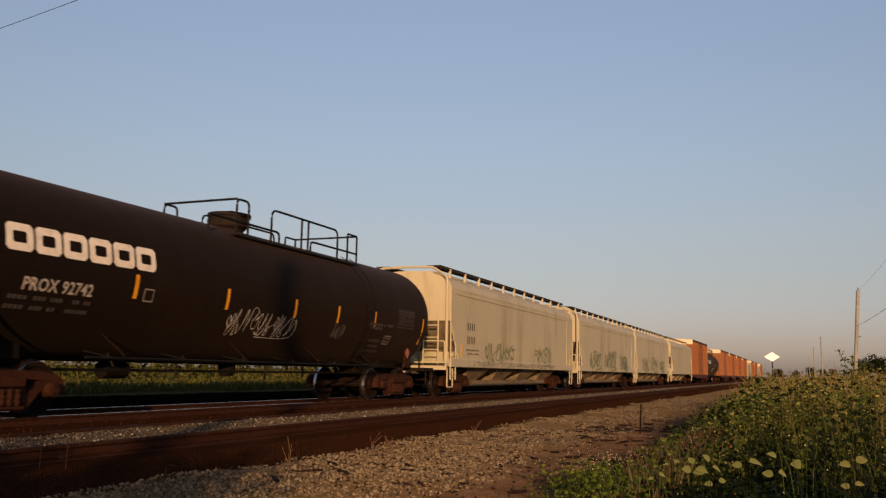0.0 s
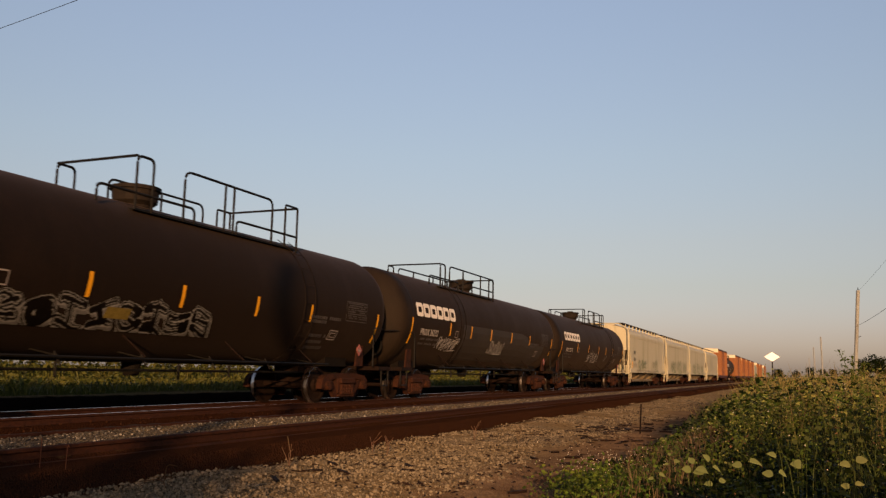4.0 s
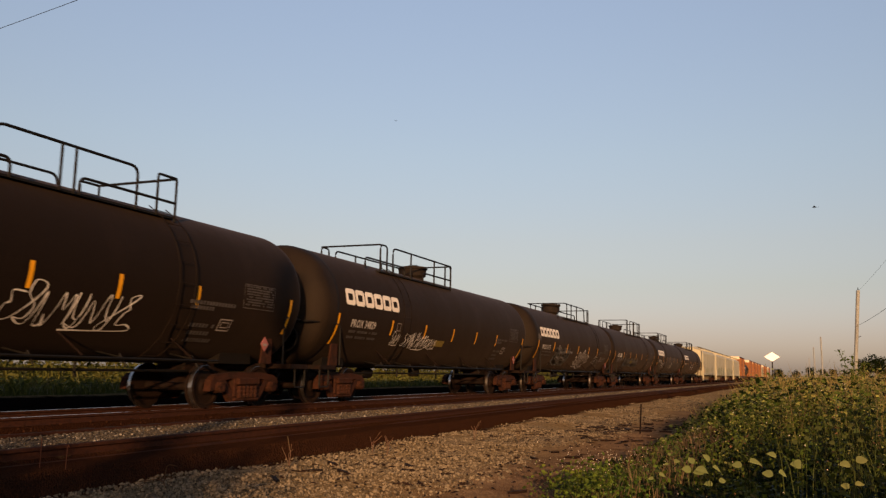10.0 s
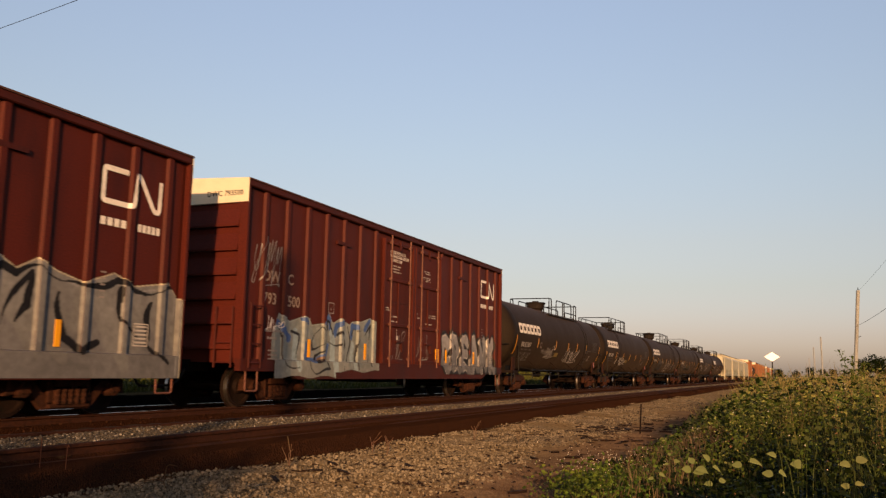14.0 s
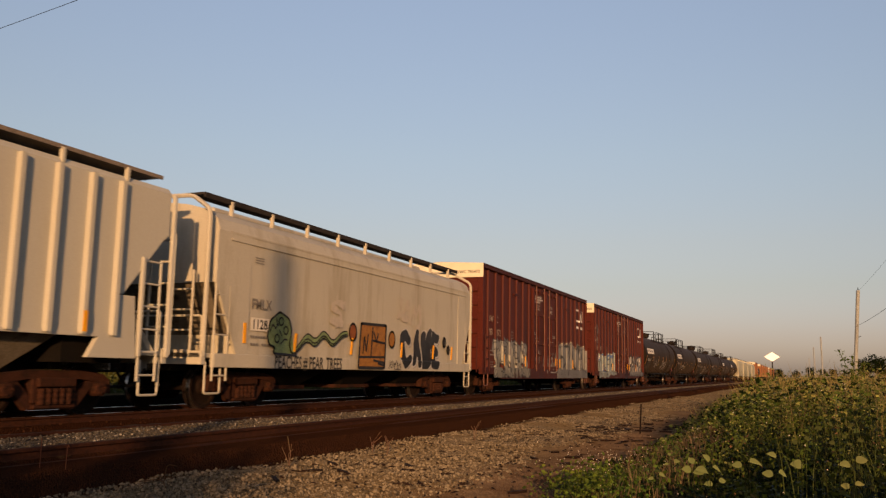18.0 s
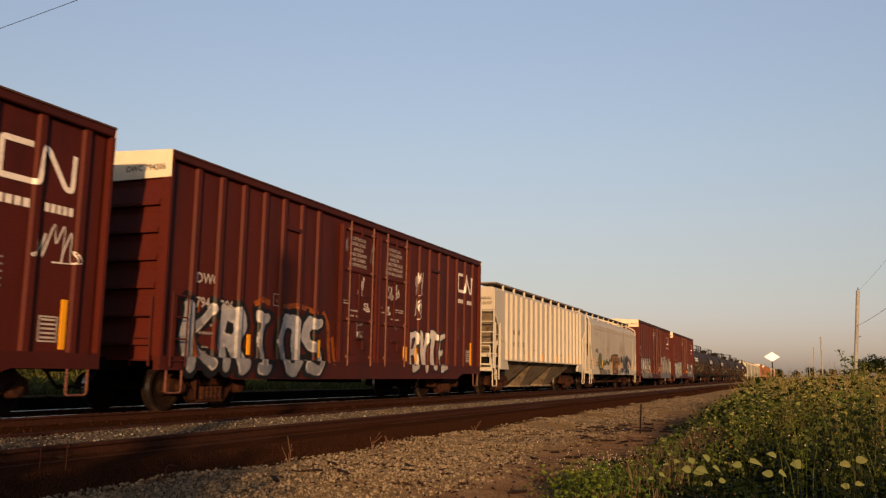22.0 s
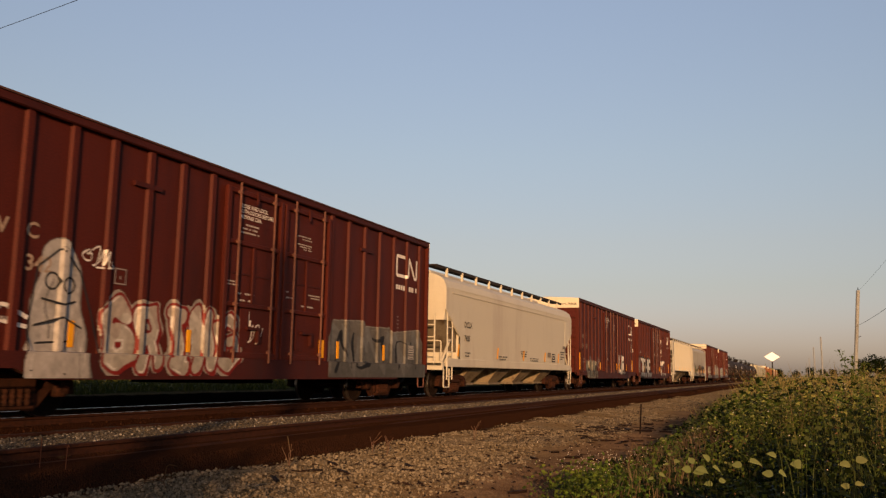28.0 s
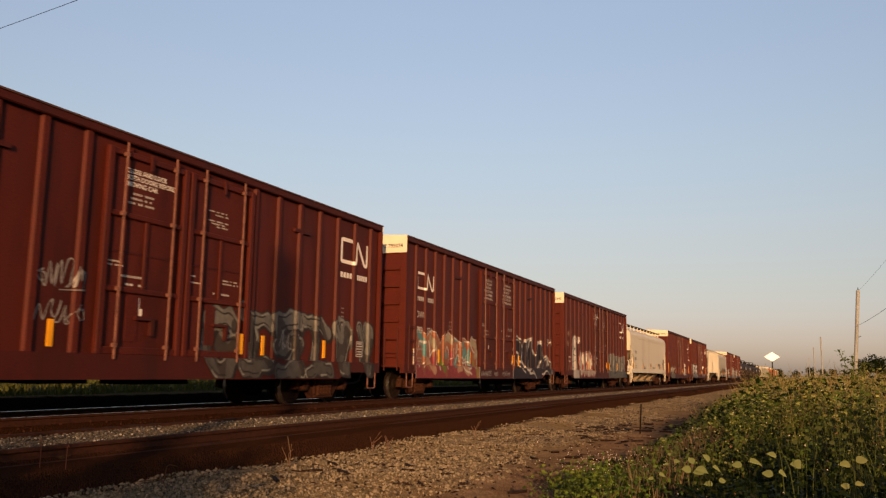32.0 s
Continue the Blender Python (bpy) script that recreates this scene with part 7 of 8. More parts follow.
sp("o", -7.25, -1.85, 0.6, 2.1, 1, [(0.28, 0.055, 0.06), (0.30, 0.11, 0.06), (0.32, 0.13, 0.07)], (0.55, 0.52, 0.46), 23, line=0.04, rings=False, strokes=[(0, 0, 1, 1)], pen=(0.56, 0.53, 0.47), pen_w=0.03,
   top=[(-7.15, 1.4), (-7.0, 1.95), (-6.6, 2.06), (-6.3, 1.75), (-5.9, 2.02), (-5.4, 1.88), (-5.15, 1.65), (-4.92, 2.05), (-4.9, 1.83), (-4.66, 1.95), (-4.54, 2.07), (-4.47, 1.97), (-4.28, 1.92), (-4.19, 1.58), (-4.08, 1.9), (-3.43, 1.69), (-3.33, 1.88), (-3.14, 1.89), (-2.69, 1.72), (-2.46, 1.98), (-2.31, 1.88), (-2.01, 1.85), (-1.92, 1.5)],
   blots=[([(-4.86, 1.72), (-4.7, 1.85), (-4.34, 1.83)], 0.13, CAP), ([(-2.55, 1.75), (-2.3, 1.82), (-2.05, 1.68), (-2.05, 1.4)], 0.13, CAP), ([(-3.95, 1.81), (-3.89, 1.79)], 0.08, TEAL), ([(-3.38, 1.79), (-3.31, 1.75)], 0.11, TEAL), ([(-3.16, 1.52), (-3.08, 1.35)], 0.13, TEAL), ([(-4.71, 1.29), (-4.63, 1.23)], 0.10, TEAL), ([(-2.83, 1.46), (-2.75, 1.02)], 0.10, TEAL), ([(-4.08, 1.07), (-3.85, 1.11)], 0.12, TEAL), ([(-3.72, 1.23), (-3.62, 1.18)], 0.08, TEAL),
          ([(-2.64, 1.32), (-2.51, 1.03)], 0.10, (0.03, 0.06, 0.18)), ([(-2.2, 1.1), (-2.1, 0.75)], 0.12, (0.26, 0.19, 0.05)), ([(-3.9, 0.85), (-3.6, 0.9)], 0.12, PEACH), ([(-3.2, 0.95), (-3.0, 0.8)], 0.14, PEACH), ([(-5.2, 1.2), (-5.05, 0.9)], 0.14, (0.14, 0.17, 0.03)), ([(-6.7, 1.8), (-6.4, 1.4)], 0.15, TEAL), ([(-5.9, 1.7), (-5.6, 1.5)], 0.14, CAP), ([(-6.1, 1.1), (-5.8, 0.8)], 0.15, PEACH)],
   ink=[[(-4.74, 0.84), (-4.75, 1.39), (-4.66, 1.53), (-4.5, 1.45), (-4.35, 1.11)], [(-4.05, 1.87), (-3.49, 1.61), (-3.23, 1.56)], [(-3.88, 1.36), (-3.9, 1.54), (-3.82, 1.64), (-3.74, 1.46), (-3.65, 1.48)], [(-3.93, 0.99), (-3.75, 1.27), (-3.6, 1.28), (-3.55, 1.09)], [(-3.39, 1.24), (-3.19, 1.13), (-2.93, 1.14), (-2.58, 1.0), (-2.07, 0.96)], [(-3.13, 1.83), (-2.35, 1.54), (-2.2, 1.5)],
        [(-3.27, 1.34), (-3.07, 1.21), (-2.88, 1.36)], [(-3.36, 0.96), (-2.75, 0.68)], [(-4.24, 1.56), (-4.18, 1.29), (-4.36, 1.2)], [(-2.98, 1.36), (-2.93, 0.87), (-2.73, 0.88), (-2.77, 1.57)], [(-6.9, 0.9), (-6.8, 1.6), (-6.4, 1.7), (-6.3, 1.2), (-6.6, 0.9)], [(-6.1, 1.7), (-5.9, 1.2), (-5.5, 1.6), (-5.4, 0.9)]], label="orange, peach and teal spray-painted shapes with white lines")


def ink_lines(parent, rows, r, material, skin, lift=0.010, label=""):
    """Hand-drawn lines on a side: each a bent row of (x, z)."""
    bm = bmesh.new()
    for pts in rows:
        p = bend([(a, 0, b) for a, b in pts], 0.05, 3) if len(pts) > 2 else [Vector((a, 0, b)) for a, b in pts]
        row = None
        for i, c in enumerate(p):
            d = (p[min(i + 1, len(p) - 1)] - p[max(i - 1, 0)]).normalized()
            side = Vector((-d.z, 0, d.x)) * r
            q = []
            for v in (c - side, c + side):
                v.y = float(skin(np.array([v.x]), np.array([v.z]))[0]) - lift
                q.append(bm.verts.new(v))
            if row:
                bm.faces.new((row[0], q[0], q[1], row[1]))
            row = q
    return part("graffiti_line", bm, material, parent, label)


def ring_pts(x, z, r, n=9, a0=0.0, a1=6.4, sq=1.0):
    return [(x + r * math.cos(a0 + (a1 - a0) * k / n), z + r * sq * math.sin(a0 + (a1 - a0) * k / n)) for k in range(n + 1)]


ink_lines(cars["n"], [[(-6.05, 0.7), (-6.1, 1.3), (-6.0, 2.2), (-5.6, 2.52), (-5.2, 2.2), (-4.9, 1.5), (-4.72, 0.7)], ring_pts(-5.72, 2.02, 0.13), ring_pts(-5.42, 1.98, 0.13), [(-5.9, 1.75), (-5.5, 1.68), (-5.25, 1.75)], [(-6.0, 1.35), (-5.5, 1.5), (-5.1, 1.35)], [(-5.95, 1.1), (-5.3, 1.15)], [(-5.5, 1.0), (-5.45, 0.65)]], 0.016, TAG_BLACK, box_skin, label="dark outline and face of the pale figure")
ink_lines(cars["n"], [[(-6.1, 1.45), (-6.5, 1.62), (-6.9, 1.55)], [(-6.1, 1.32), (-6.6, 1.4), (-6.85, 1.45)]], 0.03, TAG_WHITE, box_skin, label="pale reaching arm")
FLAME = mat("orange_flame_spray", (0.17, 0.045, 0.008), 0.55, vary=0.5, scale=5)
for rows, r in (([[(-7.0, 0.95), (-6.98, 1.4), (-6.92, 1.95)]], 0.07), ([[(-5.15, 2.08), (-4.9, 2.2), (-4.6, 2.14)], [(-4.1, 2.1), (-3.6, 2.17), (-3.1, 2.13), (-2.75, 2.05)]], 0.06), ([[(-2.45, 2.1), (-2.2, 1.85), (-2.15, 1.45), (-2.25, 0.95)], [(-2.0, 1.55), (-1.9, 1.25), (-2.0, 0.9)]], 0.07)):
    ink_lines(cars["k"], rows, r, FLAME, close_skin, 0.004, "orange flame sprayed round the letters")
sp("p", 0.75, 7.85, 0.6, 2.05, 6, [(0.10, 0.095, 0.09), (0.06, 0.05, 0.045), (0.15, 0.145, 0.13)], (0.03, 0.025, 0.024), 24, thick=0.17, line=0.04, spiky=0.15, shine=(0.26, 0.26, 0.23), label="faded dark grey spray-painted shapes")
for key, x, z, w, h, n, tone, seed in (("p", -2.95, 1.95, 0.9, 0.4, 5, TAG_DIM, 31), ("p", -2.9, 1.42, 0.9, 0.36, 4, TAG_DIM, 32), ("p", -5.6, 1.0, 1.2, 0.5, 5, TAG_WHITE, 33), ("p", 3.4, 1.25, 0.5, 0.4, 2, TAG_DIM, 34),
                                       ("o", 6.9, 2.0, 0.7, 0.3, 3, TAG_WHITE, 35), ("o", -1.75, 0.68, 1.0, 0.16, 9, TAG_DIM, 36), ("o", -0.4, 0.68, 0.4, 0.16, 4, TAG_DIM, 78), ("o", 0.5, 0.68, 0.9, 0.16, 7, TAG_DIM, 79), ("n", -5.25, 2.35, 0.7, 0.28, 3, TAG_WHITE, 37), ("n", -0.9, 1.3, 0.5, 0.4, 2, TAG_WHITE, 38),
                                       ("l", 6.45, 2.35, 1.0, 0.5, 3, TAG_WHITE, 39), ("l", -3.7, 1.2, 0.8, 0.5, 4, TAG_DIM, 40), ("l", -5.42, 1.56, 0.55, 0.22, 3, TAG_DIM, 41), ("k", -0.86, 2.68, 0.26, 0.5, 2, TAG_WHITE, 42), ("k", -0.56, 2.3, 0.36, 0.24, 2, TAG_WHITE, 43), ("k", -0.94, 1.9, 0.42, 0.14, 2, TAG_DIM, 70), ("k", -0.92, 1.62, 0.4, 0.14, 2, TAG_DIM, 71), ("k", 0.8, 2.72, 0.72, 0.42, 4, TAG_WHITE, 72), ("k", 0.7, 2.3, 0.3, 0.25, 2, TAG_WHITE, 73), ("k", 1.22, 1.92, 0.38, 0.15, 2, TAG_DIM, 74), ("k", 2.6, 3.05, 0.55, 0.75, 3, TAG_WHITE, 44), ("k", 2.62, 2.35, 0.35, 0.6, 2, TAG_WHITE, 75), ("k", -1.6, 3.72, 0.16, 0.3, 2, TAG_DIM, 76), ("k", -0.22, 3.55, 0.16, 0.55, 2, TAG_DIM, 77),
                                       ("g1", -7.6, 2.6, 0.95, 0.9, 4, TAG_DIM, 45), ("g1", -7.05, 1.6, 0.65, 0.28, 3, TAG_WHITE, 46), ("g1", 0.4, 1.2, 0.9, 0.7, 3, TAG_DIM, 47), ("g1", -1.3, 1.0, 0.8, 0.9, 3, TAG_DIM, 48), ("g2", -1.4, 1.3, 0.7, 0.5, 3, TAG_DIM, 49)):
    scrawl(cars[key], x, z, w, h, n, tone, close_skin if key in "ko" else box_skin, seed, 0.014)

# ---- tank cars ----
TL = "black tank car with "
STRIPES = {"a": ((-7.45, -4.32, -1.83, 0.6, 2.5, 4.43), 2.31), "b": ((-7.5, -4.58, -2.68, -0.64, 1.73, 4.14), 2.32), "c": ((-7.5, -4.6, -2.4, -0.2, 2.1, 4.2), 2.25),
           "d": ((-7.52, -4.92, -2.55, -0.32, 2.03, 4.1), 2.2), "e": ((-7.38, -4.42, -2.16, 0.07, 2.19, 4.33), 2.15), "f": ((-7.55, -4.51, -1.59, 0.67, 2.43, 4.41), 2.28)}
tanks = {}
for key, x, f, tall, label in (("a", 140.3, 1, False, "white mark blocks, a white tag"), ("b", 123.5, -1, False, "a grey patch and white scrawls"), ("c", 106.3, 1, True, "tall top railing and a yellow panel"),
                               ("d", 89.7, 1, False, "outlined white graffiti along its belly"), ("e", 72.35, -1, False, "white tags and a yellow panel"), ("f", 55.3, 1, False, "white mark blocks and long white scrawl")):
    tanks[key] = set_car(tankcar(TL + label, M["tank_black"], f, tall, *STRIPES[key], key == "d"), x)
    tank_marks(tanks[key], ord(key), key != "c", {"c": (-1.9, 0.55), "e": (-1.25, 0.75), "f": (-1.5, 0.6)}.get(key), {"a": "PROX 92742", "d": "PROX 34175", "e": "PROX 34829", "f": "PROX 39697", "b": "PROX 36232"}.get(key), {"a": 0.0, "e": -0.17}.get(key, -0.3))
for key, x, z, w, h, n, tone, r, seed in (("a", -1.75, 1.5, 2.4, 0.5, 9, TAG_WHITE, 0.016, 51), ("a", 2.4, 1.6, 0.5, 0.3, 3, TAG_DIM, 0.012, 52), ("b", -5.4, 1.5, 1.7, 0.42, 9, TAG_WHITE, 0.016, 53), ("b", -0.65, 1.5, 1.6, 0.42, 8, TAG_WHITE, 0.014, 54),
                                          ("c", -6.4, 1.68, 1.9, 0.2, 8, TAG_DIM, 0.016, 56), ("d", 3.5, 1.42, 1.0, 0.4, 3, TAG_WHITE, 0.014, 66), ("d", 5.7, 1.48, 0.8, 0.3, 3, TAG_DIM, 0.012, 67), ("d", -7.75, 2.2, 0.5, 0.35, 3, TAG_DIM, 0.02, 68),
                                          ("e", -3.5, 1.48, 1.6, 0.45, 8, TAG_WHITE, 0.02, 60), ("e", -1.95, 1.5, 0.8, 0.32, 4, TAG_WHITE, 0.016, 61), ("e", -4.3, 1.52, 0.5, 0.34, 3, TAG_WHITE, 0.016, 62), ("f", 0.25, 1.40, 2.6, 0.58, 8, TAG_WHITE, 0.024, 63), ("f", -3.1, 1.5, 1.35, 0.5, 6, TAG_WHITE, 0.018, 64), ("f", -6.7, 1.35, 1.4, 0.3, 4, TAG_DIM, 0.014, 65), ("f", -3.9, 1.68, 0.9, 0.16, 5, TAG_DIM, 0.012, 69)):
    scrawl(tanks[key], x, z, w, h, n, tone, tank_skin, seed, r * 0.55)
SHELL = (0.0064, 0.0047, 0.0037)                      # outlined shapes: the shell's own tone inside thin pale lines
for key, x, z, w, h, n, seed in (("d", -4.5, 1.18, 2.5, 0.85, 5, 57), ("c", -4.1, 1.36, 4.9, 0.5, 8, 55)):
    spray(tanks[key], x, z, w, h, n, [SHELL], (0.30, 0.29, 0.27), tank_skin, seed, thick=0.09, line=0.02, shine=SHELL, label="pale outlined bubble shapes sprayed on the black shell")
me = text_mesh("LOVE YOU BRO!", 0.17, TAG_DIM, 0.1)
for v in me.vertices:
    v.co = (v.co.x * 0.80 - 2.40, 0, v.co.y + 1.77)
part("writing", wrap_on_tank(me), None, tanks["d"], "hand-sprayed pale words")
ink_lines(tanks["d"], [ring_pts(-0.25, 1.52, 0.15, 8, -2.4, 2.6), [(-0.05, 1.30), (0.02, 1.62), (0.08, 1.86), (0.34, 1.90), (0.42, 1.76), (0.24, 1.66), (0.46, 1.58), (0.50, 1.38), (0.26, 1.26), (-0.05, 1.30)], [(0.52, 1.86), (0.66, 1.60), (0.84, 1.90), (0.98, 1.84), (0.80, 1.50), (0.62, 1.22), (0.46, 1.30)],
           [(0.92, 1.28), (1.02, 1.62), (1.08, 1.86), (1.24, 1.84), (1.18, 1.52), (1.12, 1.24), (0.92, 1.28)], ring_pts(1.2, 1.97, 0.12, 8, 0, 6.4, 0.4), [(1.28, 1.22), (1.38, 1.74), (1.52, 1.84), (1.62, 1.60), (1.74, 1.82), (1.88, 1.78), (1.90, 1.44), (1.98, 1.20), (1.80, 1.16), (1.62, 1.34), (1.44, 1.16), (1.28, 1.22)],
           [(0.0, 1.2), (0.4, 1.14), (0.8, 1.2), (1.2, 1.12), (1.6, 1.08), (1.95, 1.14)], ring_pts(2.2, 1.58, 0.17, 8, -2.0, 3.4, 1.1), [(0.12, 1.46), (0.3, 1.48)], [(1.4, 1.4), (1.52, 1.56)]], 0.013, TAG_WHITE, tank_skin, 0.012, "pale outlined bubble letters")
bm = bmesh.new()
cols = []
for x in [-3.4 + 0.65 * k for k in range(14)] + [5.6, 5.9, 6.15, 6.3, 6.38]:
    low = 1.55 - 0.55 * math.sqrt(max(0.0, 1 - (max(0.0, x - 5.5) / 0.9) ** 2))      # one corner is rounded off
    cols.append([bm.verts.new((x, 0, low + (float(np.interp(x, [3.6, 4.2], [2.34, 1.95])) - low) * k / 6)) for k in range(7)])
for p, q in zip(cols, cols[1:]):
    for k in range(6):
        bm.faces.new((p[k], q[k], q[k + 1], p[k + 1]))
part("repaint_patch", wrap_on_tank(mesh_of("repaint_patch", bm, mat("grey_patch_paint", (0.021, 0.018, 0.0155), 0.6, vary=0.3, scale=1.2, dust=0.02)), 0.005), None, tanks["b"], "grey repainted patch")

# ---- covered hoppers ----
m = set_car(hopper("cream smooth-sided covered hopper with black stencils and roof walkway", M["hop_cream"], 8.1, 0.97, 4.02, 4, slant=True, posts=False), -62.45)
j = set_car(hopper("pale grey covered hopper with upright side ribs and sloping chutes", M["hop_grey"], 7.25, 1.27, 3.9, 3, ribbed=True, curved=False, slant=True, posts=False), -11.2)
fm = set_car(hopper("pale grey smooth covered hopper with green and orange graffiti", M["hop_tan"], 7.0, 0.82, 4.0, 3, dark_bays=True), 4.0)
h1 = set_car(hopper("cream covered hopper with faded green graffiti and corner ladders", M["hop_pale"], 8.1, 0.97, 4.02, 4), 157.55)
for x in (174.7, 191.0):
    h = copy_thing(h1, pose(0, 0, 0))
    for o in h.children:
        if o.name.startswith("wheelset"):
            WHEELS.append((o, o.location.x))
    tagged(set_car(h, x), "cream covered hopper with dark roof walkway and faded green tags")
    for gx, gw, gh, gs in ((-5.5, 2.6, 0.9, 1), (-1.8, 3.2, 1.1, 2), (2.6, 2.4, 0.8, 3)):
        scrawl(h, gx, 1.15, gw, gh, 4, M["tag_green"], hop_skin_low, int(x) + gs, 0.05, "faded green spray tag")
set_car(hopper("cream covered hopper with plain sides behind other hoppers", M["hop_pale"], 8.0, 0.97, 4.02, 4, slant=True, posts=False), 208.2)
lines(h1, -6.45, 1.72, -1.597, [(0, 0.45, 0.8, 0.24, 4), (0, 0.0, 0.8, 0.24, 5)], M["letter_dark"], 71, "car_marks")
lines(h1, -6.6, 1.35, -1.597, [(0, 0.15, 1.3, 0.06, 14), (0.2, 0.03, 1.1, 0.06, 12), (8.0, 0.35, 0.5, 0.05, 6), (8.0, 0.2, 0.6, 0.05, 6), (5.0, 0.3, 0.6, 0.06, 7)], M["letter_grey"], 72)
scrawl(h1, -4.8, 1.2, 3.3, 0.8, 6, M["tag_green"], hop_skin_low, 73, 0.035, "faded green spray tag")
scrawl(h1, 1.6, 1.2, 2.2, 0.7, 4, M["tag_green"], hop_skin_low, 74, 0.03, "faded green spray tag")
scrawl(h1, -6.0, 1.0, 10.5, 0.18, 22, TAG_DIM, hop_skin_low, 75, 0.014, "row of small grey tags on the sill")
write(m, "DCLX", -6.4, 2.24, 0.27, -1.597, M["letter_dark"])
write(m, "7405", -6.4, 1.8, 0.27, -1.597, M["letter_dark"])
lines(m, -6.3, 1.25, -1.597, [(0, 0.15, 0.5, 0.05, 6), (0, 0.05, 0.45, 0.05, 6), (3.4, 0.1, 1.0, 0.06, 9), (3.4, 0.0, 0.8, 0.06, 8), (7.36, 0.12, 1.2, 0.055, 14), (7.36, 0.03, 1.1, 0.055, 12), (6.1, 0.36, 0.85, 0.055, 9), (6.1, 0.27, 0.85, 0.055, 10), (6.3, 0.18, 0.55, 0.055, 6), (12.15, 0.5, 0.7, 0.06, 9), (12.15, 0.4, 0.6, 0.06, 8), (12.15, 0.28, 0.75, 0.06, 9), (12.15, 0.18, 0.4, 0.06, 5)], M["letter_dark"], 82)
bm = bmesh.new()
quad(bm, (4.4, 1.3), (4.95, 1.3), (4.95, 1.66), (4.4, 1.66))
part("stencil_panel", mesh_of("stencil_panel", bm, M["letter_dark"]), None, m, "black stencil panel", at=pose(0, -1.596, 0))
bm = bmesh.new()
frame_shape(bm, 4.47, 4.88, 1.35, 1.61, 0.04, 0.1)
quad(bm, (4.58, 1.46), (4.78, 1.46), (4.78, 1.5), (4.58, 1.5))
part("stencil_mark", mesh_of("stencil_mark", bm, M["white"]), None, m, at=pose(0, -1.60, 0))
bm = bmesh.new()
quad(bm, (6.28, 1.93), (6.75, 1.93), (6.75, 2.06), (6.28, 2.06))
quad(bm, (3.75, 1.5), (4.2, 1.5), (4.2, 1.7), (3.75, 1.7))
part("stencil_panel", mesh_of("stencil_panel", bm, M["letter_grey"]), None, m, at=pose(0, -1.596, 0))
for car, xs in ((m, (-6.9, -3.0, 0.2, 3.3, 5.5)), (h1, (-6.9,)), (fm, (-5.78,))):
    for x in xs:
        part("reflector", boxes((-0.045, 0.045, -1.602, -1.59, -0.2, 0.2)), M["yellow"], car, "yellow reflective stripe", at=pose(x, 0, 1.48, 0, 14 if car is m else 0, 0))
for x in (-5.82, -3.27, -1.16, 1.11, 3.25, 5.27):
    part("reflector", boxes((x - 0.05, x + 0.03, -1.684, -1.672, 1.3, 1.62)), M["yellow"], j, "yellow reflective stripe")
for words, dx, dz in (("NA", 0, 0.45), ("HX", 0.58, 0.45), ("10", 0, 0), ("07", 0.60, 0), ("07", 1.28, 0)):
    write(j, words, -5.0 + dx, 1.80 + dz, 0.27, -1.587, M["letter_dark"])
lines(j, -4.0, 1.5, -1.587, [(0.4, 0.15, 0.35, 0.04, 5), (0.4, 0.06, 0.35, 0.04, 5), (1.8, 0.2, 0.4, 0.04, 5), (6.0, 0.1, 0.4, 0.1, 2)], M["letter_grey"], 92)
bm = bmesh.new()
frame_shape(bm, -2.55, -2.3, 1.85, 2.2, 0.02, 0.02)
part("data_box", mesh_of("data_box", bm, M["letter_grey"]), None, j, at=pose(0, -1.587, 0))
part("end_writing", text_mesh("NAHX\n100707", 0.145, M["letter_dark"], 0, 1, 1.25), None, j, "dark number on the end sheet", at=pose(-7.125, -1.05, 3.42, 90, 0, -90))
write(fm, "FMLX", -5.6, 1.98, 0.29, -1.597, M["letter_grey"])
bm = bmesh.new()
quad(bm, (-5.6, 1.54), (-4.92, 1.54), (-4.92, 1.8), (-5.6, 1.8))
part("number_panel", mesh_of("number_panel", bm, M["white"]), None, fm, "white number panel", at=pose(0, -1.597, 0))
write(fm, "1128", -5.56, 1.58, 0.27, -1.602, M["letter_dark"])
lines(fm, -5.6, 1.2, -1.597, [(0, 0.2, 0.7, 0.06, 8), (0, 0.05, 0.7, 0.06, 7), (-0.2, -0.25, 0.3, 0.05, 3), (0.3, -0.25, 0.7, 0.05, 6)], M["letter_grey"], 97)
for words, x, wide in (("PEACHES", -4.72, 1.05), ("#", -3.6, 0.17), ("PEAR", -3.36, 0.62), ("TREES", -2.62, 0.74)):
    me = text_mesh(words, 0.385, M["letter_dark"])
    fit = wide / max(v.co.x for v in me.vertices)
    for v in me.vertices:
        v.co.x *= fit
    part("writing", me, None, fm, "black hand-painted capitals", at=pose(x, -1.612, 0.80, 90, 0, 0))
GREEN_SPRAY = mat("green_spray", (0.135, 0.19, 0.085), 0.5, vary=0.35, scale=5)
ORANGE_SPRAY = mat("orange_spray", (0.22, 0.098, 0.022), 0.5, vary=0.35, scale=5)
RUST_SPRAY = mat("rust_spray", (0.17, 0.055, 0.018), 0.5, vary=0.35, scale=5)


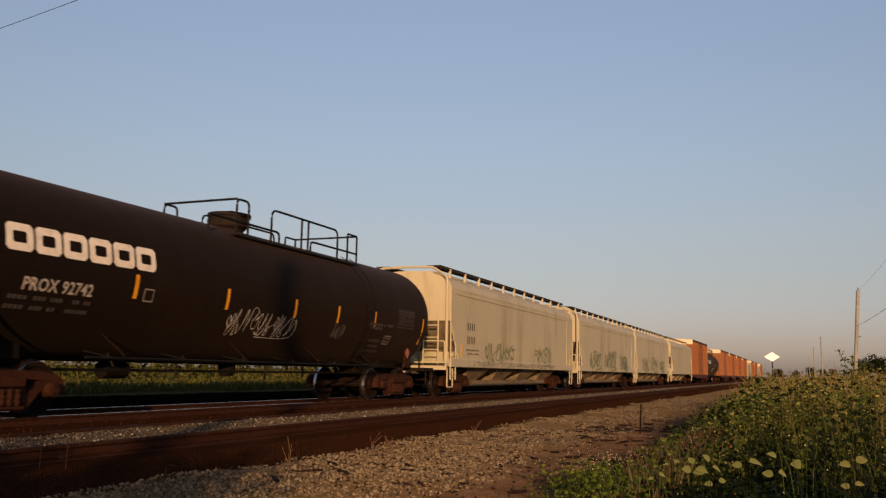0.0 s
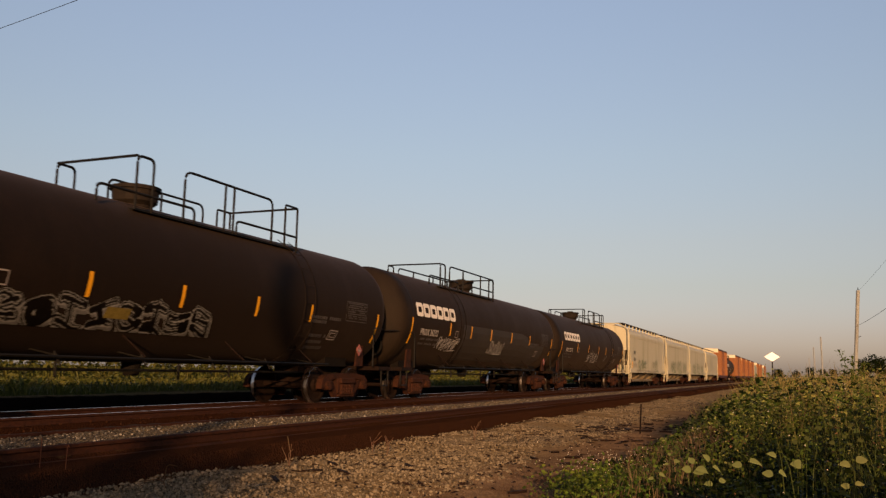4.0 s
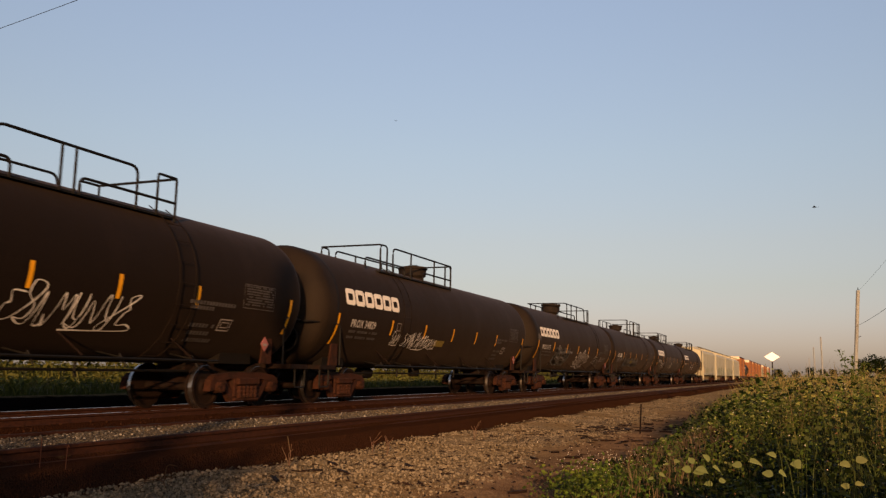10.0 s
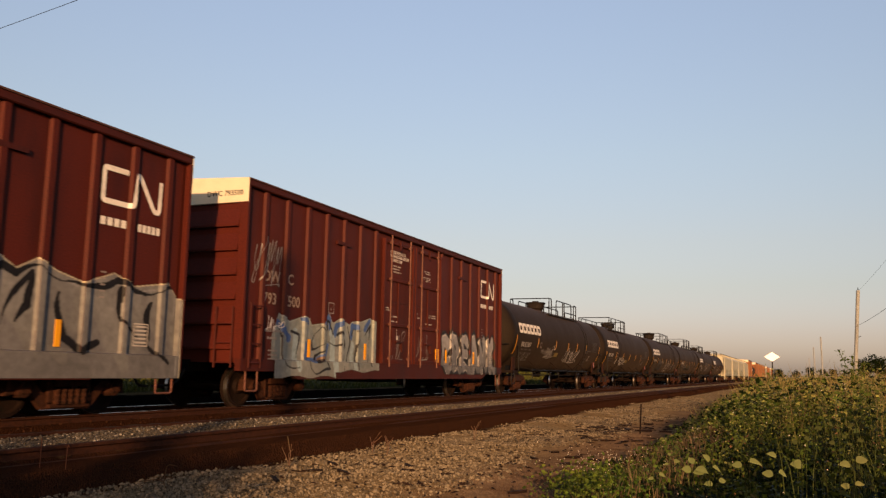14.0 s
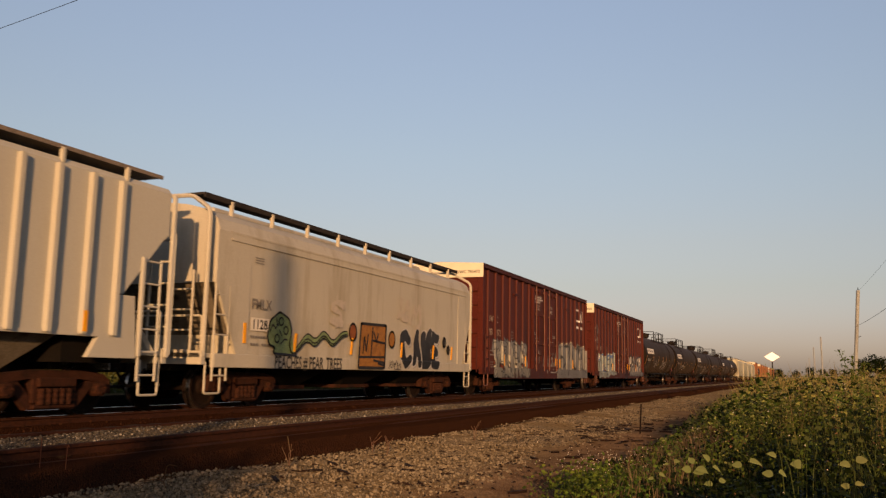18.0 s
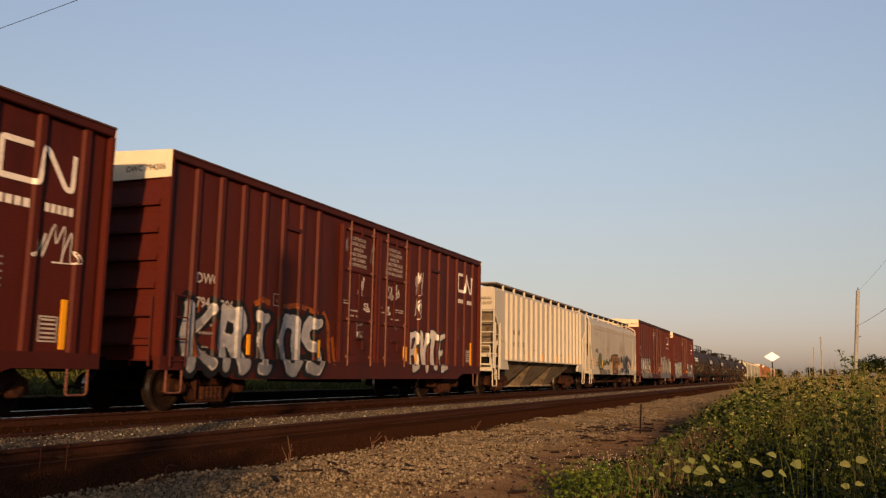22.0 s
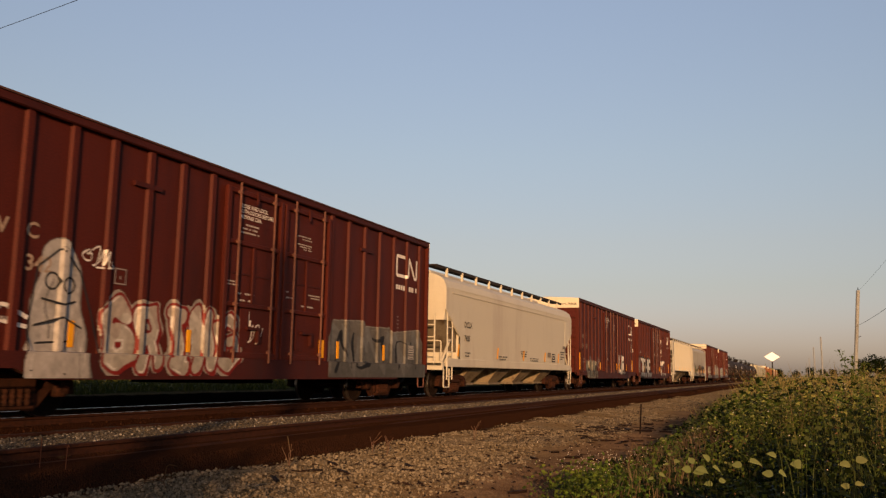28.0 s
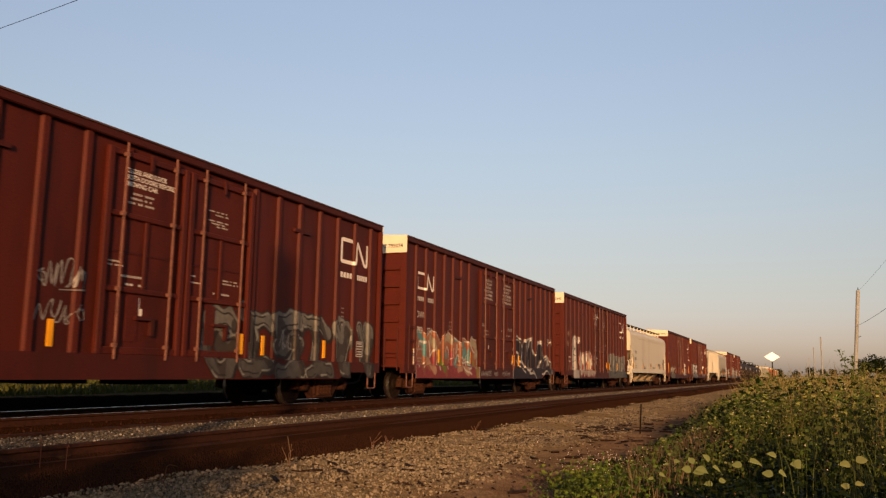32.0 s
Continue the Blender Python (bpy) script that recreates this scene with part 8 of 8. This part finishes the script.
def painted(parent, outline, material, label, round_by=0.06, edge=0.022):
    """A filled shape with a black outline, laid on the hopper's smooth side."""
    p = bend([(a, 0, b) for a, b in outline] + [(*outline[0][:1], 0, outline[0][1])], round_by, 3)[:-1]
    bm = bmesh.new()
    bm.faces.new([bm.verts.new((v.x, float(hop_skin(0, v.z)) - 0.010, v.z)) for v in p])
    bmesh.ops.triangulate(bm, faces=bm.faces)
    part("graffiti_fill", bm, material, parent, label)
    return ink_lines(parent, [[(v.x, v.z) for v in p] + [(p[0].x, p[0].z)]], edge, TAG_BLACK, hop_skin, 0.026)


painted(fm, [(-5.03, 1.46), (-4.95, 1.78), (-4.61, 1.98), (-4.25, 1.86), (-4.13, 1.6), (-4.2, 1.32), (-4.13, 1.15), (-3.9, 1.08), (-4.3, 1.10), (-4.8, 1.11), (-4.74, 1.24), (-4.96, 1.28)], GREEN_SPRAY, "green spray-painted head with a black outline")
ink_lines(fm, [ring_pts(-4.55, 1.78, 0.09), ring_pts(-4.36, 1.60, 0.09), ring_pts(-4.68, 1.42, 0.09), [(-4.95, 1.55), (-4.85, 1.72), (-4.75, 1.6), (-4.68, 1.75)], [(-4.55, 1.3), (-4.4, 1.42), (-4.28, 1.4)], [(-4.62, 1.6), (-4.5, 1.48)], [(-4.75, 1.85), (-4.65, 1.68)]], 0.017, TAG_BLACK, hop_skin, 0.030, "black drawn face")
KNOTS = ((-4.0, 1.13), (-3.75, 1.30), (-3.48, 1.53), (-3.12, 1.35), (-2.77, 1.63), (-2.33, 1.36), (-1.9, 1.64), (-1.62, 1.66))
kx = np.linspace(-4.0, -1.62, 90)
kz = np.interp(kx, [p[0] for p in KNOTS], [p[1] for p in KNOTS])
kz = np.convolve(np.pad(kz, 5, mode="edge"), np.ones(11) / 11, "valid")
bm, row = bmesh.new(), None
half = np.interp(kx, [-4.0, -3.4, -1.62], [0.05, 0.095, 0.06])
for x, z, w in zip(kx, kz, half):
    q = [bm.verts.new((x, -1.600, z - w)), bm.verts.new((x, -1.600, z + w))]
    if row:
        bm.faces.new((row[0], q[0], q[1], row[1]))
    row = q
part("graffiti_wave", bm, GREEN_SPRAY, fm, "wavy green spray-painted band")
ink_lines(fm, [list(zip(kx[::3], kz[::3] + half[::3])), list(zip(kx[::3], kz[::3] - half[::3])), list(zip(kx[::3], kz[::3] - 0.02))] + [[(kx[i], kz[i] - 0.02), (kx[i], kz[i] - half[i])] for i in range(8, 90, 4)], 0.016, TAG_BLACK, hop_skin, 0.013, "black outline of the wavy band")
painted(fm, ring_pts(-1.40, 1.71, 0.19, 10, 0, 5.7, 1.15), RUST_SPRAY, "round rust-orange spray-painted shape")
painted(fm, [(-1.10, 0.86), (-0.98, 1.95), (0.42, 1.97), (0.34, 0.86)], ORANGE_SPRAY, "orange spray-painted block head", 0.05, 0.035)
ink_lines(fm, [[(-0.35, 1.9), (-0.4, 1.35), (-0.42, 1.15)], [(-0.35, 1.55), (0.35, 1.5)], [(-0.85, 1.2), (-0.8, 1.65), (-0.68, 1.25), (-0.6, 1.7)], [(-0.3, 1.78), (-0.12, 1.5), (-0.05, 1.75)], [(-1.05, 1.12), (0.34, 1.14)], [(-0.3, 1.05), (0.3, 1.0), (0.3, 0.93), (-0.05, 0.98)]], 0.028, TAG_BLACK, hop_skin, 0.030, "black lines drawn on the orange block")
painted(fm, ring_pts(0.78, 1.62, 0.20, 10, 0.3, 6.0, 1.1), ORANGE_SPRAY, "round orange spray-painted shape")
spray(fm, 1.4, 0.86, 2.75, 1.12, 4, [(0.028, 0.029, 0.032), (0.036, 0.036, 0.04)], (0.62, 0.60, 0.56), hop_skin, 103, words="CAWE", rings=False, thick=0.185, line=0.045, label="black spray-painted bubble shapes with pale edges")
for x, z, r in ((4.45, 1.68, 0.13), (4.78, 1.46, 0.11)):
    painted(fm, ring_pts(x, z, r, 9, 0, 5.6, 1.2), TAG_BLACK, "small round black spray-painted shape")
for x, tilt in ((-3.96, 9), (-1.42, 9), (1.42, 6), (3.62, 9), (5.08, 9)):
    part("reflector", boxes((-0.04, 0.04, -1.618, -1.600, -0.2, 0.2)), M["yellow"], fm, "yellow reflective stripe", at=pose(x, 0, 1.36, 0, tilt, 0))
scrawl(fm, 0.62, 0.86, 0.75, 0.22, 6, TAG_BLACK, hop_skin, 106, 0.010)
lines(fm, -5.58, 2.9, -1.597, [(0, 0.0, 0.42, 0.022, 1), (0, 0.05, 0.42, 0.022, 1), (0, 0.10, 0.42, 0.022, 1)], M["letter_grey"], 98, "vent_slot")
for x, z, w, seed in ((-2.6, 1.9, 0.7, 7), (0.9, 2.3, 0.9, 8), (2.0, 2.1, 0.6, 9)):
    scrawl(fm, x, z, w, 0.6, 1, FADED_PINK, hop_skin, seed, 0.10, "faint ghost of older spray paint")

# ---- the cars far ahead ----
ob = boxcar("orange steel boxcar far ahead in the train", M["box_orange"], M["box_red_dark"], True, True)
set_car(ob, 225.0)
for x in (260.0, 277.6, 295.0, 312.5, 347.0, 364.5, 399.0):
    c = copy_thing(ob, pose(0, 0, 0))
    set_car(c, x)
c = copy_thing(tanks["a"], pose(0, 0, 0))
tagged(c, "dark tank car far ahead among orange boxcars")
set_car(c, 242.3)
for x in (330.0, 382.0):
    set_car(copy_thing(h1, pose(0, 0, 0)), x)


# ---- birds ----
def bird(label):
    b = thing("bird", label, "bird")
    dark = M["wire"]
    part("body", lathe(bmesh.new(), [(-0.16, 0.004), (-0.06, 0.02), (0.02, 0.035), (0.08, 0.028), (0.13, 0.004)], "x", 8), dark, b)
    for s in (-1, 1):
        bm = bmesh.new()
        prism(bm, [(0.05, s * 0.02), (0.06, s * 0.09), (-0.02, s * 0.2), (-0.03, s * 0.1), (-0.05, s * 0.02)], -0.004, 0.004, "z")
        part("wing", bm, dark, b, at=pose(0, 0, 0.01, 18 * s, 0, 0))
    part("tail", prism(bmesh.new(), [(-0.13, 0.01), (-0.24, 0.04), (-0.22, 0), (-0.24, -0.04), (-0.13, -0.01)], -0.003, 0.003, "z"), dark, b)
    for o in b.children:                        # small far swallow-like birds
        for v in o.data.vertices:
            v.co *= 0.9
    return b
BIRDS = [
    (bird("small dark swallow crossing the sky"), [(0.0, (-60, -90, 8)), (8.4, (28.0, -26.0, 9.0)), (8.8, (35.47, -9.45, 10.63)), (9.0, (38.35, -0.82, 12.13)), (9.2, (41.15, 8.99, 13.54)), (9.3, (43.96, 13.29, 14.77)), (9.4, (47.84, 16.78, 16.24)), (10.0, (77.4, 37.9, 26.7)), (12.0, (190, 110, 60)), (32.0, (1300, 700, 300))]),
    (bird("dark bird gliding over the train"), [(0.0, (30, -75, 4)), (10.4, (46.9, 0.6, 10.2)), (11.0, (46.6, 4.0, 12.3)), (11.3, (45.87, 7.05, 13.04)), (11.6, (45.06, 9.85, 14.1)), (12.0, (43.41, 14.04, 15.73)), (12.4, (41.22, 18.73, 16.73)), (12.8, (38.35, 23.96, 16.91)), (13.0, (36.46, 26.67, 17.04)), (13.2, (34.08, 29.53, 17.24)), (13.4, (31.63, 32.12, 17.29)), (13.8, (26.87, 36.22, 17.24)), (14.5, (19.19, 41.08, 16.56)), (32.0, (-190, 150, 20))]),
    (bird("small dark bird high over the hoppers"), [(0.0, (-70, 130, 60)), (18.0, (35.01, 17.46, 23.04)), (18.6, (39.11, 9.97, 20.7)), (19.0, (40.93, 4.4, 18.98)), (19.2, (41.48, 1.44, 18.18)), (19.4, (41.84, -1.72, 17.29)), (19.6, (41.92, -4.85, 16.43)), (20.2, (41.1, -12.97, 13.76)), (32.0, (10, -190, 12))]),
]


def motions():
    for car, x in MOVING:
        walk(car, [(t, pose(x + run(t), TRACK_Y, 0)) for t in range(0, 33, 2)])
    spin = [(k / 15, math.degrees(run(k / 15) / 0.42)) for k in range(0, 481)]
    for w, x in WHEELS:
        walk(w, [(t, pose(x, 0, 0.42, 0, a, 0)) for t, a in spin])
    for b, rows in BIRDS:
        keys = []
        for i, (t, p) in enumerate(rows):
            d = Vector(rows[min(i + 1, len(rows) - 1)][1]) - Vector(rows[max(i - 1, 0)][1])
            keys.append((t, pose(*p, 0, 0, math.degrees(math.atan2(d.y, d.x)))))
        walk(b, keys)


motions()
